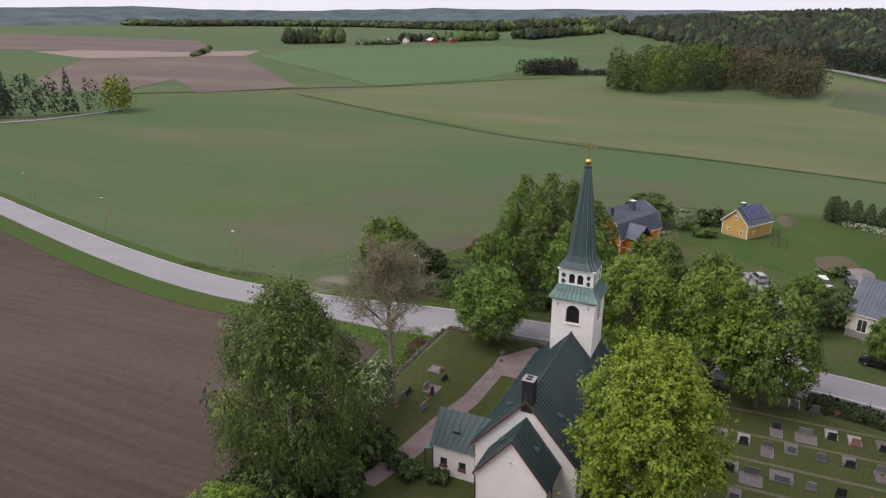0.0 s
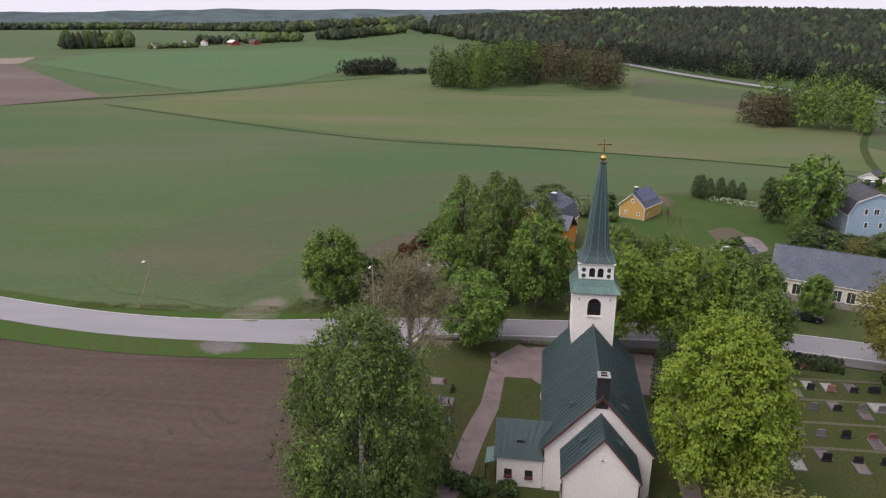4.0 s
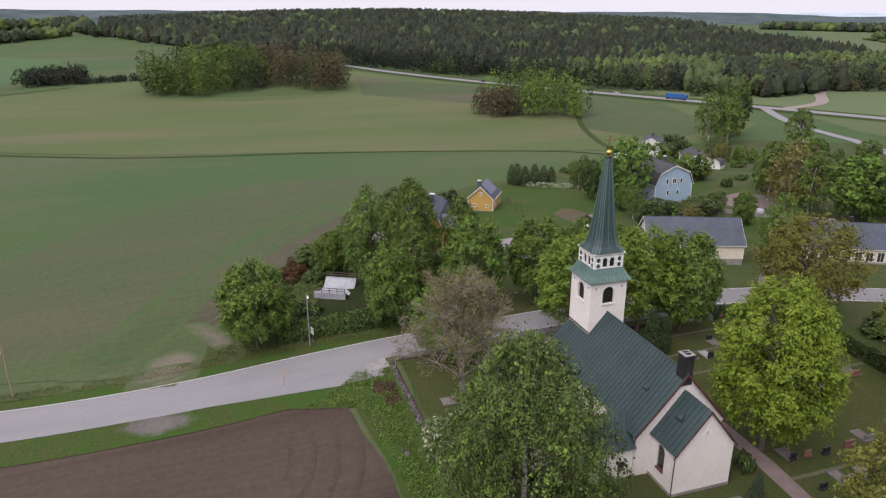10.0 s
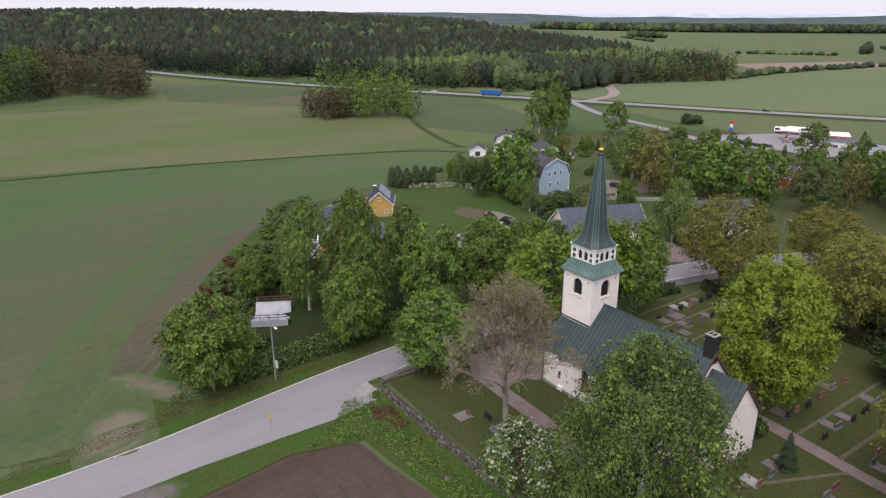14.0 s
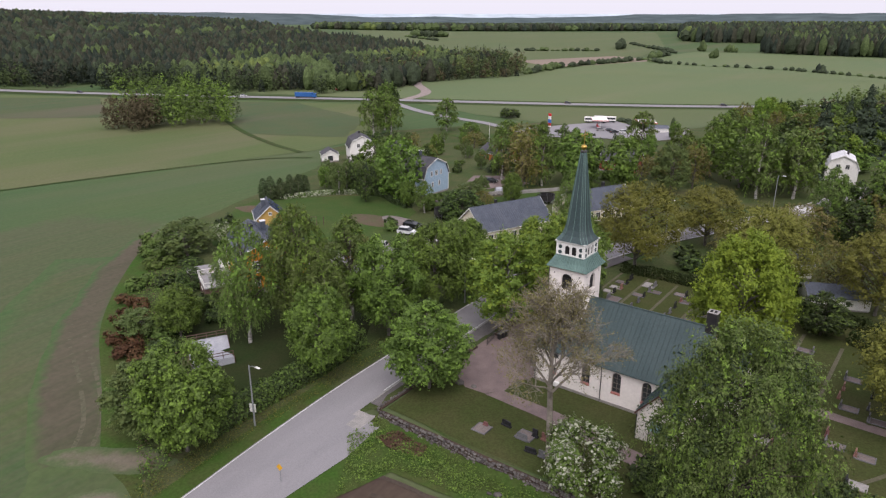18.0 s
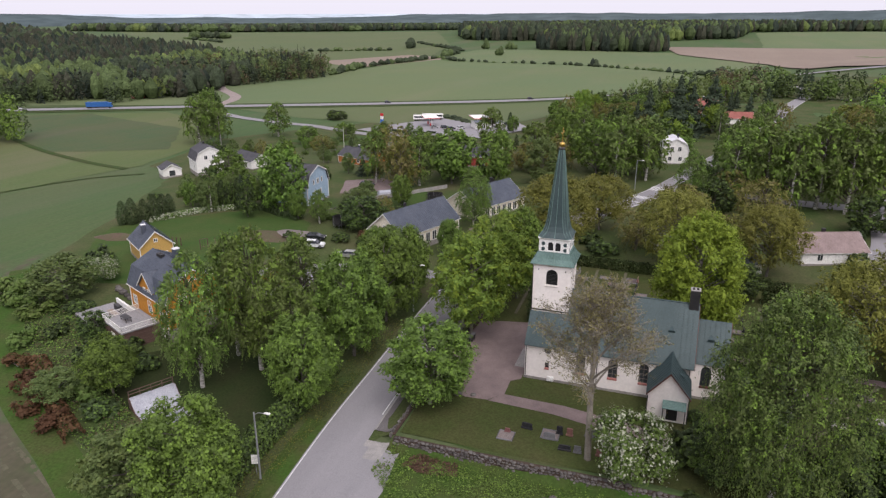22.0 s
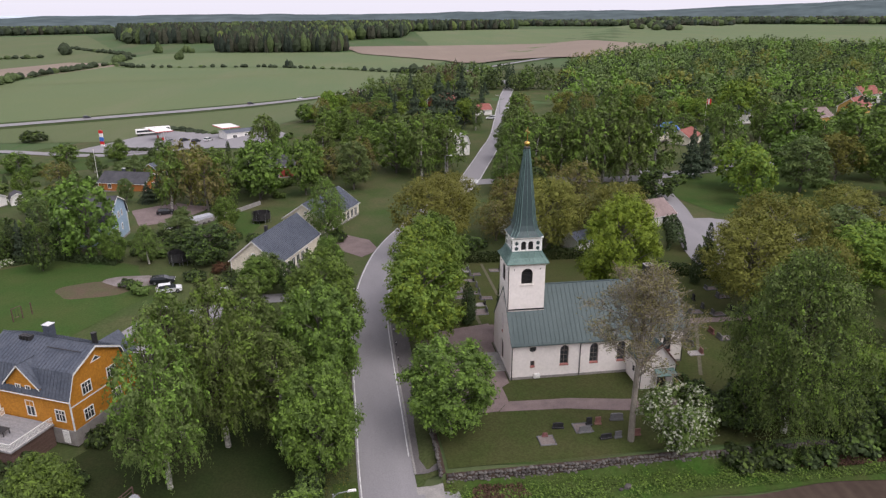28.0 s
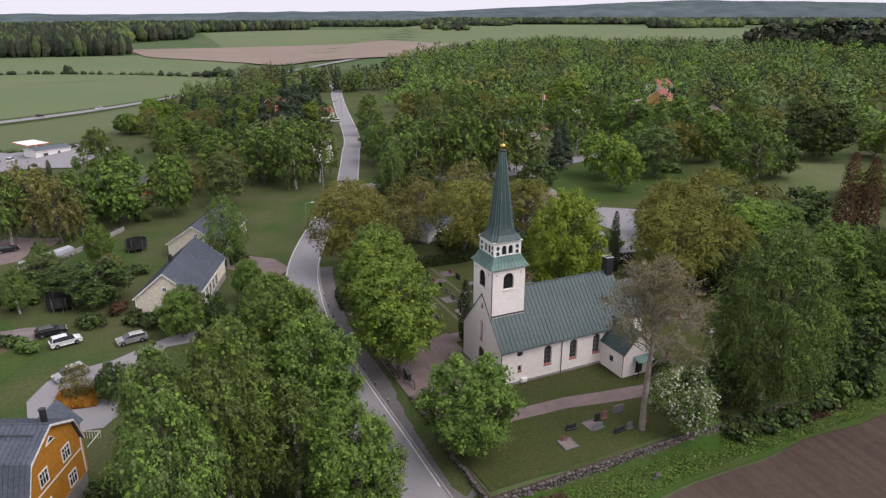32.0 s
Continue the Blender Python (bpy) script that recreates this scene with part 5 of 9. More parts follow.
KINDS = {
    "maple": (make_tree("maple_tree", "round-crowned maple tree in fresh green leaf", "broad", 14, 5.6, 11, M["bark"], [M["leaf_mid"], M["leaf_fresh"]], 30000, 0.125, 34, 0.1), 14, 5.6),
    "maple2": (make_tree("maple_tree", "uneven-crowned maple tree in fresh green leaf", "broad", 14, 5.4, 31, M["bark"], [M["leaf_mid"], M["leaf_fresh"], M["leaf_mid"]], 30000, 0.125, 30, 0.14, 0.3), 14, 5.4),
    "lime": (make_tree("lime_tree", "tall lime tree with light yellow-green spring leaves", "broad", 16.5, 5.8, 12, M["bark"], [M["leaf_fresh"], M["leaf_lime"], M["leaf_fresh"]], 27000, 0.13, 34, 0.13), 16.5, 5.8),
    "chest": (make_tree("chestnut_tree", "broad chestnut tree in bright yellow-green leaf", "broad", 20, 6.8, 13, M["bark"], [M["leaf_bright"], M["leaf_lime"]], 52000, 0.125, 54, 0.1, 0.25), 20, 6.8),
    "dark": (make_tree("elm_tree", "dense deep green deciduous tree", "broad", 12, 5.0, 14, M["bark"], [M["leaf_dark"], M["leaf_mid"], M["leaf_dark"]], 18000, 0.145, 28, 0.08), 12, 5.0),
    "oak": (make_tree("oak_tree", "oak tree with sparse olive-green young leaves", "broad", 17, 7.5, 15, M["bark"], M["leaf_olive"], 22000, 0.13, 40, 0.16), 17, 7.5),
    "birch": (make_tree("birch_tree", "tall weeping birch with white trunk and hanging twigs", "birch", 20, 5.6, 16, M["birch_bark"], [M["leaf_birch"], M["leaf_fresh"], M["leaf_birch"]], 30000, 0.12, 40, 0.12, 0.55), 20, 5.6),
    "birch3": (make_tree("birch_tree", "slim weeping birch with light green hanging twigs", "birch", 20, 4.6, 36, M["birch_bark"], [M["leaf_birch"], M["leaf_birch"], M["leaf_fresh"]], 24000, 0.12, 34, 0.14, 0.6), 20, 4.6),
    "birch2": (make_tree("birch_tree", "large drooping birch with dense light green foliage", "birch", 22, 8.4, 17, M["birch_bark"], [M["leaf_birch"], M["leaf_mid"], M["leaf_fresh"], M["leaf_dark"], M["leaf_birch"]], 95000, 0.1, 72, 0.06, 0.45), 22, 8.4),
    "pale": (make_tree("willow_tree", "slender tree with pale grey-green leaves", "broad", 13, 4.4, 18, M["bark"], [M["leaf_pale"], M["leaf_birch"]], 15000, 0.125, 26, 0.1, 0.3), 13, 4.4),
    "rust": (make_tree("aspen_tree", "aspen tree with brownish bronze young leaves", "birch", 14, 5.4, 19, M["bark"], [M["leaf_bud"], M["leaf_olive"]], 12000, 0.12, 28, 0.12, 0.3), 14, 5.4),
    "ash": (make_bare("ash_tree", "tall ash tree still nearly bare with brown buds", 22.5, 6.6, 20, M["ash_bark"], M["leaf_bud"]), 22.5, 6.6),
    "pine": (make_conifer("spruce_tree", "dark green spruce tree", 14, 4.2, 21, M["needle"]), 14, 4.2),
    "thuja": (make_conifer("thuja_tree", "slim columnar dark thuja", 8, 1.2, 22, M["leaf_dark"], 1500, 0.2, True), 8, 1.2),
    "poplar": (make_conifer("poplar_tree", "tall columnar poplar with bronze foliage", 21, 2.8, 23, M["leaf_rust"], 3600, 0.3, True), 21, 2.8),
    "shrub": (make_shrub("shrub", "rounded dark green garden shrub", 3.0, 2.2, 24, [M["leaf_dark"], M["leaf_mid"]]), 3.0, 2.2),
    "bush": (make_shrub("bush", "light green garden bush", 3.0, 2.2, 25, [M["leaf_mid"], M["leaf_birch"]]), 3.0, 2.2),
    "bloom": (make_shrub("flowering_bird_cherry", "tall bird cherry covered in white blossom", 8.5, 4.2, 26, [M["leaf_mid"], M["blossom"]], 10000, 0.15, 28), 8.5, 4.2),
    "redbush": (make_shrub("russet_shrub", "low russet-brown leafless shrub", 2.4, 2.2, 27, M["leaf_rust"], 2200, 0.14), 2.4, 2.2),
    # lighter crowns for trees further off
    "maple_far": (make_tree("maple_tree", "round maple tree in fresh green leaf among the houses", "broad", 14, 5.6, 51, M["bark"], [M["leaf_mid"], M["leaf_fresh"]], 8500, 0.21, 24, 0.06), 14, 5.6),
    "lime_far": (make_tree("lime_tree", "light yellow-green lime tree among the houses", "broad", 14, 5.6, 52, M["bark"], [M["leaf_fresh"], M["leaf_lime"]], 8000, 0.21, 24, 0.1), 14, 5.6),
    "dark_far": (make_tree("elm_tree", "deep green deciduous tree among the houses", "broad", 13, 5.4, 53, M["bark"], [M["leaf_dark"], M["leaf_mid"]], 8000, 0.21, 22, 0.06), 13, 5.4),
    "birch_far": (make_tree("birch_tree", "tall light green birch in the village woodland", "birch", 19, 5.2, 54, M["birch_bark"], [M["leaf_birch"], M["leaf_fresh"], M["leaf_birch"]], 9000, 0.2, 28, 0.1, 0.45), 19, 5.2),
    "birch3_far": (make_tree("birch_tree", "slim pale green birch in the village woodland", "birch", 18, 4.2, 55, M["birch_bark"], [M["leaf_pale"], M["leaf_birch"]], 7000, 0.2, 24, 0.1, 0.5), 18, 4.2),
    "pine_far": (make_conifer("spruce_tree", "dark green spruce among the leafy trees", 15, 3.8, 56, M["needle"], 1900, 0.42), 15, 3.8),
    "rust_far": (make_tree("aspen_tree", "bronze budding aspen among the houses", "birch", 14, 5.2, 57, M["bark"], [M["leaf_bud"], M["leaf_olive"]], 6000, 0.17, 24, 0.1, 0.3), 14, 5.2),
    "oak_far": (make_tree("oak_tree", "olive-green young oak among the houses", "broad", 15, 6.4, 58, M["bark"], M["leaf_olive"], 7000, 0.18, 26, 0.14), 15, 6.4),
}
FAR = {"maple": "maple_far", "maple2": "maple_far", "lime": "lime_far", "chest": "lime_far", "dark": "dark_far", "birch": "birch_far", "birch3": "birch3_far", "pine": "pine_far", "rust": "rust_far", "oak": "oak_far"}
used = set()
tree_rng = random.Random(5)


def plant(kind, x, y, h, r=None, turn=None, dz=0.0):
    """A plant of that kind, h high and r in radius."""
    if kind == "maple" and tree_rng.random() < 0.5:
        kind = "maple2"
    if math.hypot(x, y) > 92 and kind in FAR:
        kind = FAR[kind]
    proto, H, R = KINDS[kind]
    s = h / H
    w = (r / R) if r else s
    m = pose(x, y, gz(x, y) + dz, 0, 0, tree_rng.uniform(0, 360) if turn is None else turn) @ Matrix.Diagonal((w, w, s, 1))
    if kind not in used:
        used.add(kind)
        proto.matrix_world = m
        return proto
    return copy_thing(proto, Matrix.LocRotScale(m.translation, m.to_quaternion(), None) @ Matrix.Diagonal((w / proto.scale.x, w / proto.scale.y, s / proto.scale.z, 1)))


for t in (
        # round the church
        ("birch2", 27.4, -22.4, 23.2, 7.4), ("lime", 40.5, -20.5, 9.5, 3.6), ("dark", 37.0, -19.0, 8.5, 3.8), ("chest", 19.4, 11.6, 21.2, 6.3), ("ash", 8.4, -21.4, 23.8, 8.4),
        ("maple", -12.8, -16.4, 12.0, 5.4), ("lime", -13.5, 4.5, 16.8, 5.8), ("lime", -12.2, 15, 17.4, 5.6), ("maple", -10.2, 21.5, 16.4, 5.6), ("oak", -7.6, 43, 17.5, 7.8),
        ("bloom", 13.2, -23.0, 9.6, 4.4), ("thuja", -5.5, 13.2, 7.7, 1.2), ("thuja", -4.6, 14.9, 6.0, 1.1), ("thuja", -0.4, 9.3, 10.2, 1.4), ("thuja", 39.7, 23.9, 7.7, 1.3), ("thuja", 46, 31.5, 9.1, 1.2),
        ("oak", 15.9, 42, 17, 7.0), ("oak", 41.4, 10, 17, 7.5), ("shrub", 18, 49, 4.5, 5), ("dark", 27, 33, 7, 4), ("shrub", 19.8, -18.6, 5.0, 3.2), ("dark", 22.8, -21.0, 6.5, 3.4), ("bush", 26.0, -18.5, 4.5, 2.8), ("dark", 33.5, -23.0, 6.5, 3.6),
        ("shrub", 21, -12.2, 2.6, 1.6), ("shrub", 20.4, -9.2, 2.0, 1.3), ("shrub", 19.6, -14.5, 2.2, 1.5), ("bush", 46, -22, 8, 4),
        # across the road
        ("maple", -29.0, -43.2, 14.2, 5.3), ("pale", -36, -44, 10, 4.6), ("maple", -28.3, -21.6, 13.5, 4.4), ("maple", -28.4, -7, 16.4, 5.4), ("maple", -28.4, 5, 15.2, 5.2), ("maple", -28.6, 14, 13.5, 4.6),
        ("birch", -44.6, -21.6, 19.8, 4.6), ("birch", -39.4, -15, 21.5, 5.0), ("birch3", -45, -12.5, 19.2, 4.2), ("birch3", -37, -6.5, 18, 4.2), ("maple", -55, -27, 9, 3.6),
        ("dark", -30.5, 20.5, 8.5, 3.4), ("maple", -40.5, 27.6, 7.8, 3.3), ("dark", -35.2, 28.4, 6.4, 1.9), ("maple", -28.2, 37.5, 8.0, 2.6), ("birch", -29.0, 57.5, 14.5, 4.0), ("maple", -76.8, 52.8, 17.0, 6.2),
        ("pine", -91, 55, 9, 2.2), ("pale", -97, 59, 8, 2.6), ("dark", -84, 47, 9, 2.6), ("pale", -87, -4.7, 8, 5.6), ("bloom", -86.5, 4, 6, 3), ("bush", -98, -4, 4, 4), ("shrub", -80, -8, 2.6, 2.6), ("bush", -93, -9, 3, 3), ("shrub", -93, 9, 5, 3.5), ("pale", -61, -31, 5, 3),
        ("thuja", -112.0, 35.6, 6.0, 1.7), ("thuja", -109.8, 36.4, 6.6, 1.9), ("thuja", -107.6, 38.0, 6.0, 1.8), ("thuja", -106.6, 40.6, 6.6, 1.9), ("thuja", -106.4, 43.4, 6.0, 1.7), ("thuja", -106.8, 46.2, 5.4, 1.6), ("pale", -102, 54, 7, 2.4), ("birch3", -97, 50, 8.5, 2.2), ("pale", -99.5, 52, 6.5, 2.4), ("birch3", -101, 57, 8, 2.2), ("dark", -94.5, 54, 7, 2.0), ("maple", -90.5, 58, 8, 2.4), ("thuja", -88.5, 54.5, 8, 1.8), ("pale", -87, 59, 7, 2.4), ("dark", -83, 55, 8, 2.4), ("bush", -95, 62, 5, 2.8), ("birch3", -107, 58, 7, 2.0), ("thuja", -98, 56, 7, 1.7), ("thuja", -93.5, 57, 7.5, 1.8),
        ("maple", -48, 98, 16, 7.0), ("maple", -36, 101, 15.5, 5.6), ("rust", -66, 96, 16.5, 7.5), ("rust", -60, 88, 14, 6), ("pale", -22.7, 104.8, 13.8, 5), ("maple", -9.1, 123.4, 15.9, 7), ("maple", 3.6, 128.3, 14.8, 5.5),
        ("pine", 12.9, 187.3, 24, 8.0), ("pine", 2.5, 178.7, 19, 7), ("pine", 26, 210, 22, 9), ("pine", 18, 196, 20, 7), ("rust", -19.7, 114.7, 13, 4.6), ("birch", -52.9, 159.8, 14.9, 5.4),
        ("birch", 6.2, 118, 18, 6), ("birch", -2, 113, 20, 5.6), ("birch", 31, 113, 18.5, 6.5), ("birch", 50, 113, 19, 7), ("maple", 40, 120, 15, 6), ("birch", 48.5, 97, 23, 7), ("birch", 36.5, 99, 20, 6), ("birch", 29, 98, 18, 5.5), ("birch", 42, 93, 21, 6), ("birch", 54.5, 94, 22, 6.5), ("birch", 63.7, 96, 23, 6.5), ("dark", 24, 93, 12, 5), ("birch3", 18.5, 90, 15, 4),
        ("lime", 77, 68, 13.5, 5.2), ("rust", 16.4, 70.7, 11, 6.5), ("rust", 14.2, 60.3, 12, 6), ("oak", -1, 66, 13, 7), ("pale", 68, 24, 13, 7), ("maple", 78, 20, 10, 6.5),
        ("poplar", 86.5, 9.9, 21.5, 2.7), ("poplar", 90.5, 8.1, 20.4, 3.0), ("dark", 85, 2, 9, 4.6), ("maple", 81.2, -5, 9.7, 5.1), ("dark", 99.5, 27.7, 8.1, 6.1), ("maple", 130, 32, 8, 7), ("chest", 82, 82, 13.5, 7),
        ("birch", 112, 54, 20, 7), ("lime", 140.9, 185.8, 18, 9), ("maple", 134, 144, 14, 8), ("maple", 134, 104, 18.5, 9), ("maple", 123, 121, 17.3, 8.7), ("dark", 160, 72, 19, 10), ("oak", 51, 19, 18, 8.4), ("lime", 66, 15, 13, 6.4), ("bush", 70, 92, 3, 3), ("dark", 92, 40, 9, 5), ("maple", 60, -8, 14, 6), ("birch2", 66, -14, 17, 7),
        # towards the highway
        ("birch", -200, 176, 23, 7), ("birch", -190, 178, 20, 6), ("dark", -211, 200, 24, 6.5), ("birch", -205, 190, 24, 6), ("birch", -176, 206, 17, 6.5), ("shrub", -176, 269, 6.7, 6.9), ("maple", -150, 190, 8, 5), ("bush", -140, 180, 6, 5), ("bush", -125, 165, 5, 4),
        ("rust", -120, 150, 7, 5), ("dark", -150, 120, 10, 6), ("maple", -122, 92, 9, 5), ("maple", -104, 66, 7, 3.2), ("dark", -122, 82, 5, 3), ("birch3", -112, 60, 7.5, 2.2), ("maple", -70, 120, 10, 6), ("pale", -90, 130, 7, 5)):
    plant(*t)


# garden shrubs and small trees between the houses
garden_rng = random.Random(19)
CLEAR = [(-80, 65, 12), (-138, 101, 11), (-127, 112, 10), (-31, 73, 13), (-38, 44, 13), (-88, 121, 11), (-85, 141, 8), (-47, 128, 10), (-68, 84, 12), (-56, 34, 9), (-46, 75, 5), (-58, 46, 6), (-151, 98, 7), (-92, 30, 26), (-66, 38, 9), (-120, 245, 45), (-117, 113, 5)]
for k in range(150):
    x, y = garden_rng.uniform(-160, -24), garden_rng.uniform(46, 205)
    if x < -135 - 0.12 * (y - 60) and y < 120 or x > -26 + 0.35 * (y - 60) or any(math.hypot(x - a, y - b) < c for a, b, c in CLEAR) or abs(y - (185 - 0.5 * (x + 60))) < 9:
        continue
    kind = garden_rng.choice(("bush", "bush", "shrub", "shrub", "bush", "pale", "maple", "birch3", "thuja", "rust"))
    h = garden_rng.uniform(1.4, 3.4) if kind in ("bush", "shrub") else garden_rng.uniform(4.5, 8.5)
    plant(kind, x, y, h, h * garden_rng.uniform(0.55, 0.9) if kind in ("bush", "shrub") else h * 0.32 if kind != "thuja" else h * 0.2)

# ---- houses ----
def paint(name, c, d=None):
    return material(name, c, 0.75, d or [v * 0.85 for v in c], 0.7, 5.0, 0.1, mix=0.8)


M["ochre"] = paint("ochre_boards", (0.5, 0.222, 0.03), (0.44, 0.185, 0.024))
M["pale_ochre"] = paint("pale_ochre_boards", (0.5, 0.32, 0.1), (0.44, 0.28, 0.085))
M["light_blue"] = paint("light_blue_boards", (0.34, 0.45, 0.56), (0.3, 0.4, 0.5))
M["cream"] = paint("cream_render", (0.72, 0.66, 0.54))
M["orange"] = paint("orange_brick", (0.42, 0.16, 0.05))
M["falu"] = paint("red_boards", (0.25, 0.045, 0.035))
M["slate_roof"] = material("blue_grey_sheet_roof", (0.062, 0.074, 0.098), 0.5, (0.09, 0.102, 0.128), 0.5, 4.0, metal=0.1, spec=0.4)
M["dark_roof"] = material("dark_felt_roof", (0.045, 0.045, 0.052), 0.75, (0.07, 0.07, 0.078), 0.6, 5.0)
M["brown_roof"] = material("brown_tile_roof", (0.2, 0.15, 0.14), 0.85, (0.26, 0.2, 0.19), 0.6, 5.0)
M["red_roof"] = material("red_tile_roof", (0.22, 0.075, 0.06), 0.85, (0.28, 0.11, 0.09), 0.6, 5.0)
M["white_roof"] = material("white_sheet_roof", (0.7, 0.7, 0.72), 0.5, (0.6, 0.6, 0.62), 0.6, 5.0)
M["solar"] = material("solar_panel", (0.02, 0.03, 0.08), 0.15, (0.03, 0.045, 0.11), 1.0, spec=0.6)
M["deck"] = material("grey_decking", (0.22, 0.22, 0.23), 0.8, (0.28, 0.27, 0.27), 1.0, 6.0, stretch=(0.2, 3, 1))
M["dark_wood"] = material("brown_stained_boards", (0.09, 0.055, 0.045), 0.8, (0.13, 0.085, 0.07), 1.5, 6.0, stretch=(0.3, 0.3, 4))
M["wood"] = material("bleached_wood", (0.32, 0.25, 0.19), 0.8, (0.24, 0.19, 0.15), 1.5, 6.0)
M["tyre"] = material("tyre_rubber", (0.02, 0.02, 0.02), 0.9)
M["chrome"] = material("grey_alloy", (0.4, 0.4, 0.42), 0.35, metal=0.8)
M["lamp_red"] = material("red_lamp_glass", (0.4, 0.02, 0.02), 0.2)
M["steel"] = material("galvanised_steel", (0.36, 0.37, 0.38), 0.5, (0.28, 0.29, 0.3), 2.0, metal=0.5)
M["plastic_white"] = material("white_laminate", (0.4, 0.41, 0.45), 0.45, (0.3, 0.31, 0.35), 0.7)
M["sign_red"] = material("sign_red", (0.55, 0.03, 0.03), 0.5)
M["sign_blue"] = material("sign_blue", (0.05, 0.16, 0.5), 0.5)
M["sign_yellow"] = material("sign_yellow", (0.75, 0.4, 0.02), 0.5)
M["car_white"] = material("white_car_paint", (0.75, 0.76, 0.77), 0.25, spec=0.6)
M["car_silver"] = material("silver_car_paint", (0.45, 0.45, 0.44), 0.3, metal=0.5)
M["car_dark"] = material("black_car_paint", (0.02, 0.022, 0.026), 0.25, spec=0.6)
M["car_blue"] = material("blue_lorry_paint", (0.03, 0.12, 0.35), 0.35, spec=0.5)

CASE = [(-0.6, 0), (0.6, 0), (0.6, 1.45), (-0.6, 1.45)]
SMALLW = [(-0.4, 0), (0.4, 0), (0.4, 0.8), (-0.4, 0.8)]
NARROW = [(-0.4, 0), (0.4, 0), (0.4, 1.4), (-0.4, 1.4)]
DOORW = [(-0.6, 0), (0.6, 0), (0.6, 2.15), (-0.6, 2.15)]


def scaled(o, a, b):
    return [(u * a, z * b) for u, z in o]


def profile(W, eave, ridge, kind, over=0.0):
    """Right half of the roof's section, from the eave to the ridge."""
    h = W / 2 + over
    if kind == "gambrel":
        kx, kz = W / 2 * 0.78, eave + (ridge - eave) * 0.6
        return [(h, eave - over * 0.8), (kx + over * 0.4, kz), (0, ridge)]
    return [(h, eave - over * (ridge - eave) / (W / 2)), (0, ridge)]


def house(name, label, x, y, turn, L, W, eave, ridge, wall, roof, kind="gable", wins=(), seam=0.0, chimney=(), trim=None, base=None, plinth=0.4, over=0.35, category="house", roof_label=""):
    """A house with its ridge along its own x. wins: (side, u, z, outline, bars); sides s, e, n, w."""
    z0 = base if base is not None else min(gz(x + dx, y + dy) for dx in (-3, 3) for dy in (-3, 3))
    h = thing(name, label, category, pose(x, y, z0, 0, 0, turn))
    trim = trim or M["white"]
    hx, hy = L / 2, W / 2
    orgs = {"s": pose(0, -hy, 0), "e": pose(hx, 0, 0, 0, 0, 90), "n": pose(0, hy, 0, 0, 0, 180), "w": pose(-hx, 0, 0, 0, 0, 270)}
    pr = profile(W, eave, ridge, kind)
    gab = [(-hy, -0.8)] + [(hy, -0.8)] + pr + [(-a, b) for a, b in pr[-2::-1]]
    gab = [(a, b - 0.06 if b > 0 else b) for a, b in gab]
    sides = {"s": [(-hx + 0.26, -0.8), (hx - 0.26, -0.8), (hx - 0.26, eave), (-hx + 0.26, eave)], "e": gab}
    sides["n"], sides["w"] = sides["s"], gab
    for k in "senw":
        holes = [shifted(o, u, z) for s, u, z, o, b in wins if s == k]
        part("wall", cut_wall(sides[k], holes, 0.25, orgs[k]), wall, h)
    for s, u, z, o, b in wins:
        bars = [("v", 0)] if b == "v" else [("v", 0), ("h", (min(p[1] for p in o) + max(p[1] for p in o)) * 0.62)] if b == "vh" else [("v", -0.2), ("v", 0.2), ("h", 1.0)] if b == "vvh" else []
        window(h, orgs[s] @ pose(u, -0.01, z), o, bars, trim, depth=0.07, width=0.11)
    part("plinth", box(-hx - 0.05, hx + 0.05, -hy - 0.05, hy + 0.05, -0.9, plinth, 0.02), M["plinth"], h)
    po = profile(W, eave, ridge, kind, over)
    e = hx + over
    for s in (-1, 1):
        for i in range(len(po) - 1):
            (a0, b0), (a1, b1) = po[i], po[i + 1]
            q = [(-e * s, -a0 * -s, b0), (e * s, -a0 * -s, b0), (e * s, -a1 * -s, b1), (-e * s, -a1 * -s, b1)]
            q = [(-e, -a0, b0), (e, -a0, b0), (e, -a1, b1), (-e, -a1, b1)] if s < 0 else [(e, a0, b0), (-e, a0, b0), (-e, a1, b1), (e, a1, b1)]
            q = [(p[0], p[1], p[2] + 0.12) for p in q]
            r = part("roof", slab(*q, 0.14), roof, h, roof_label)
            if seam:
                part("roof_seams", seams(*q, seam, 0.04, 0.05), roof, r)
        part("gutter", tube([(-e, s * (po[0][0] + 0.04), po[0][1] + 0.02), (e, s * (po[0][0] + 0.04), po[0][1] + 0.02)], [0.06, 0.06], 5), trim, h)
        for d in (-1, 1):
            for i in range(len(po) - 1):
                (a0, b0), (a1, b1) = po[i], po[i + 1]
                part("verge_board", slab((d * (e + 0.02), s * a0, b0 + 0.1), (d * (e + 0.02), s * a1, b1 + 0.1), (d * (e + 0.02), s * a1, b1 - 0.16), (d * (e + 0.02), s * a0, b0 - 0.16), 0.04), trim, h)
    part("ridge_cap", tube([(-e, 0, ridge + 0.14), (e, 0, ridge + 0.14)], [0.07, 0.07], 5), roof, h)
    for d in (-1, 1):
        for s in (-1, 1):
            part("corner_board", box(d * (hx + 0.02) - 0.07, d * (hx + 0.02) + 0.07, s * (hy + 0.02) - 0.07, s * (hy + 0.02) + 0.07, plinth, eave - 0.05), trim, h)
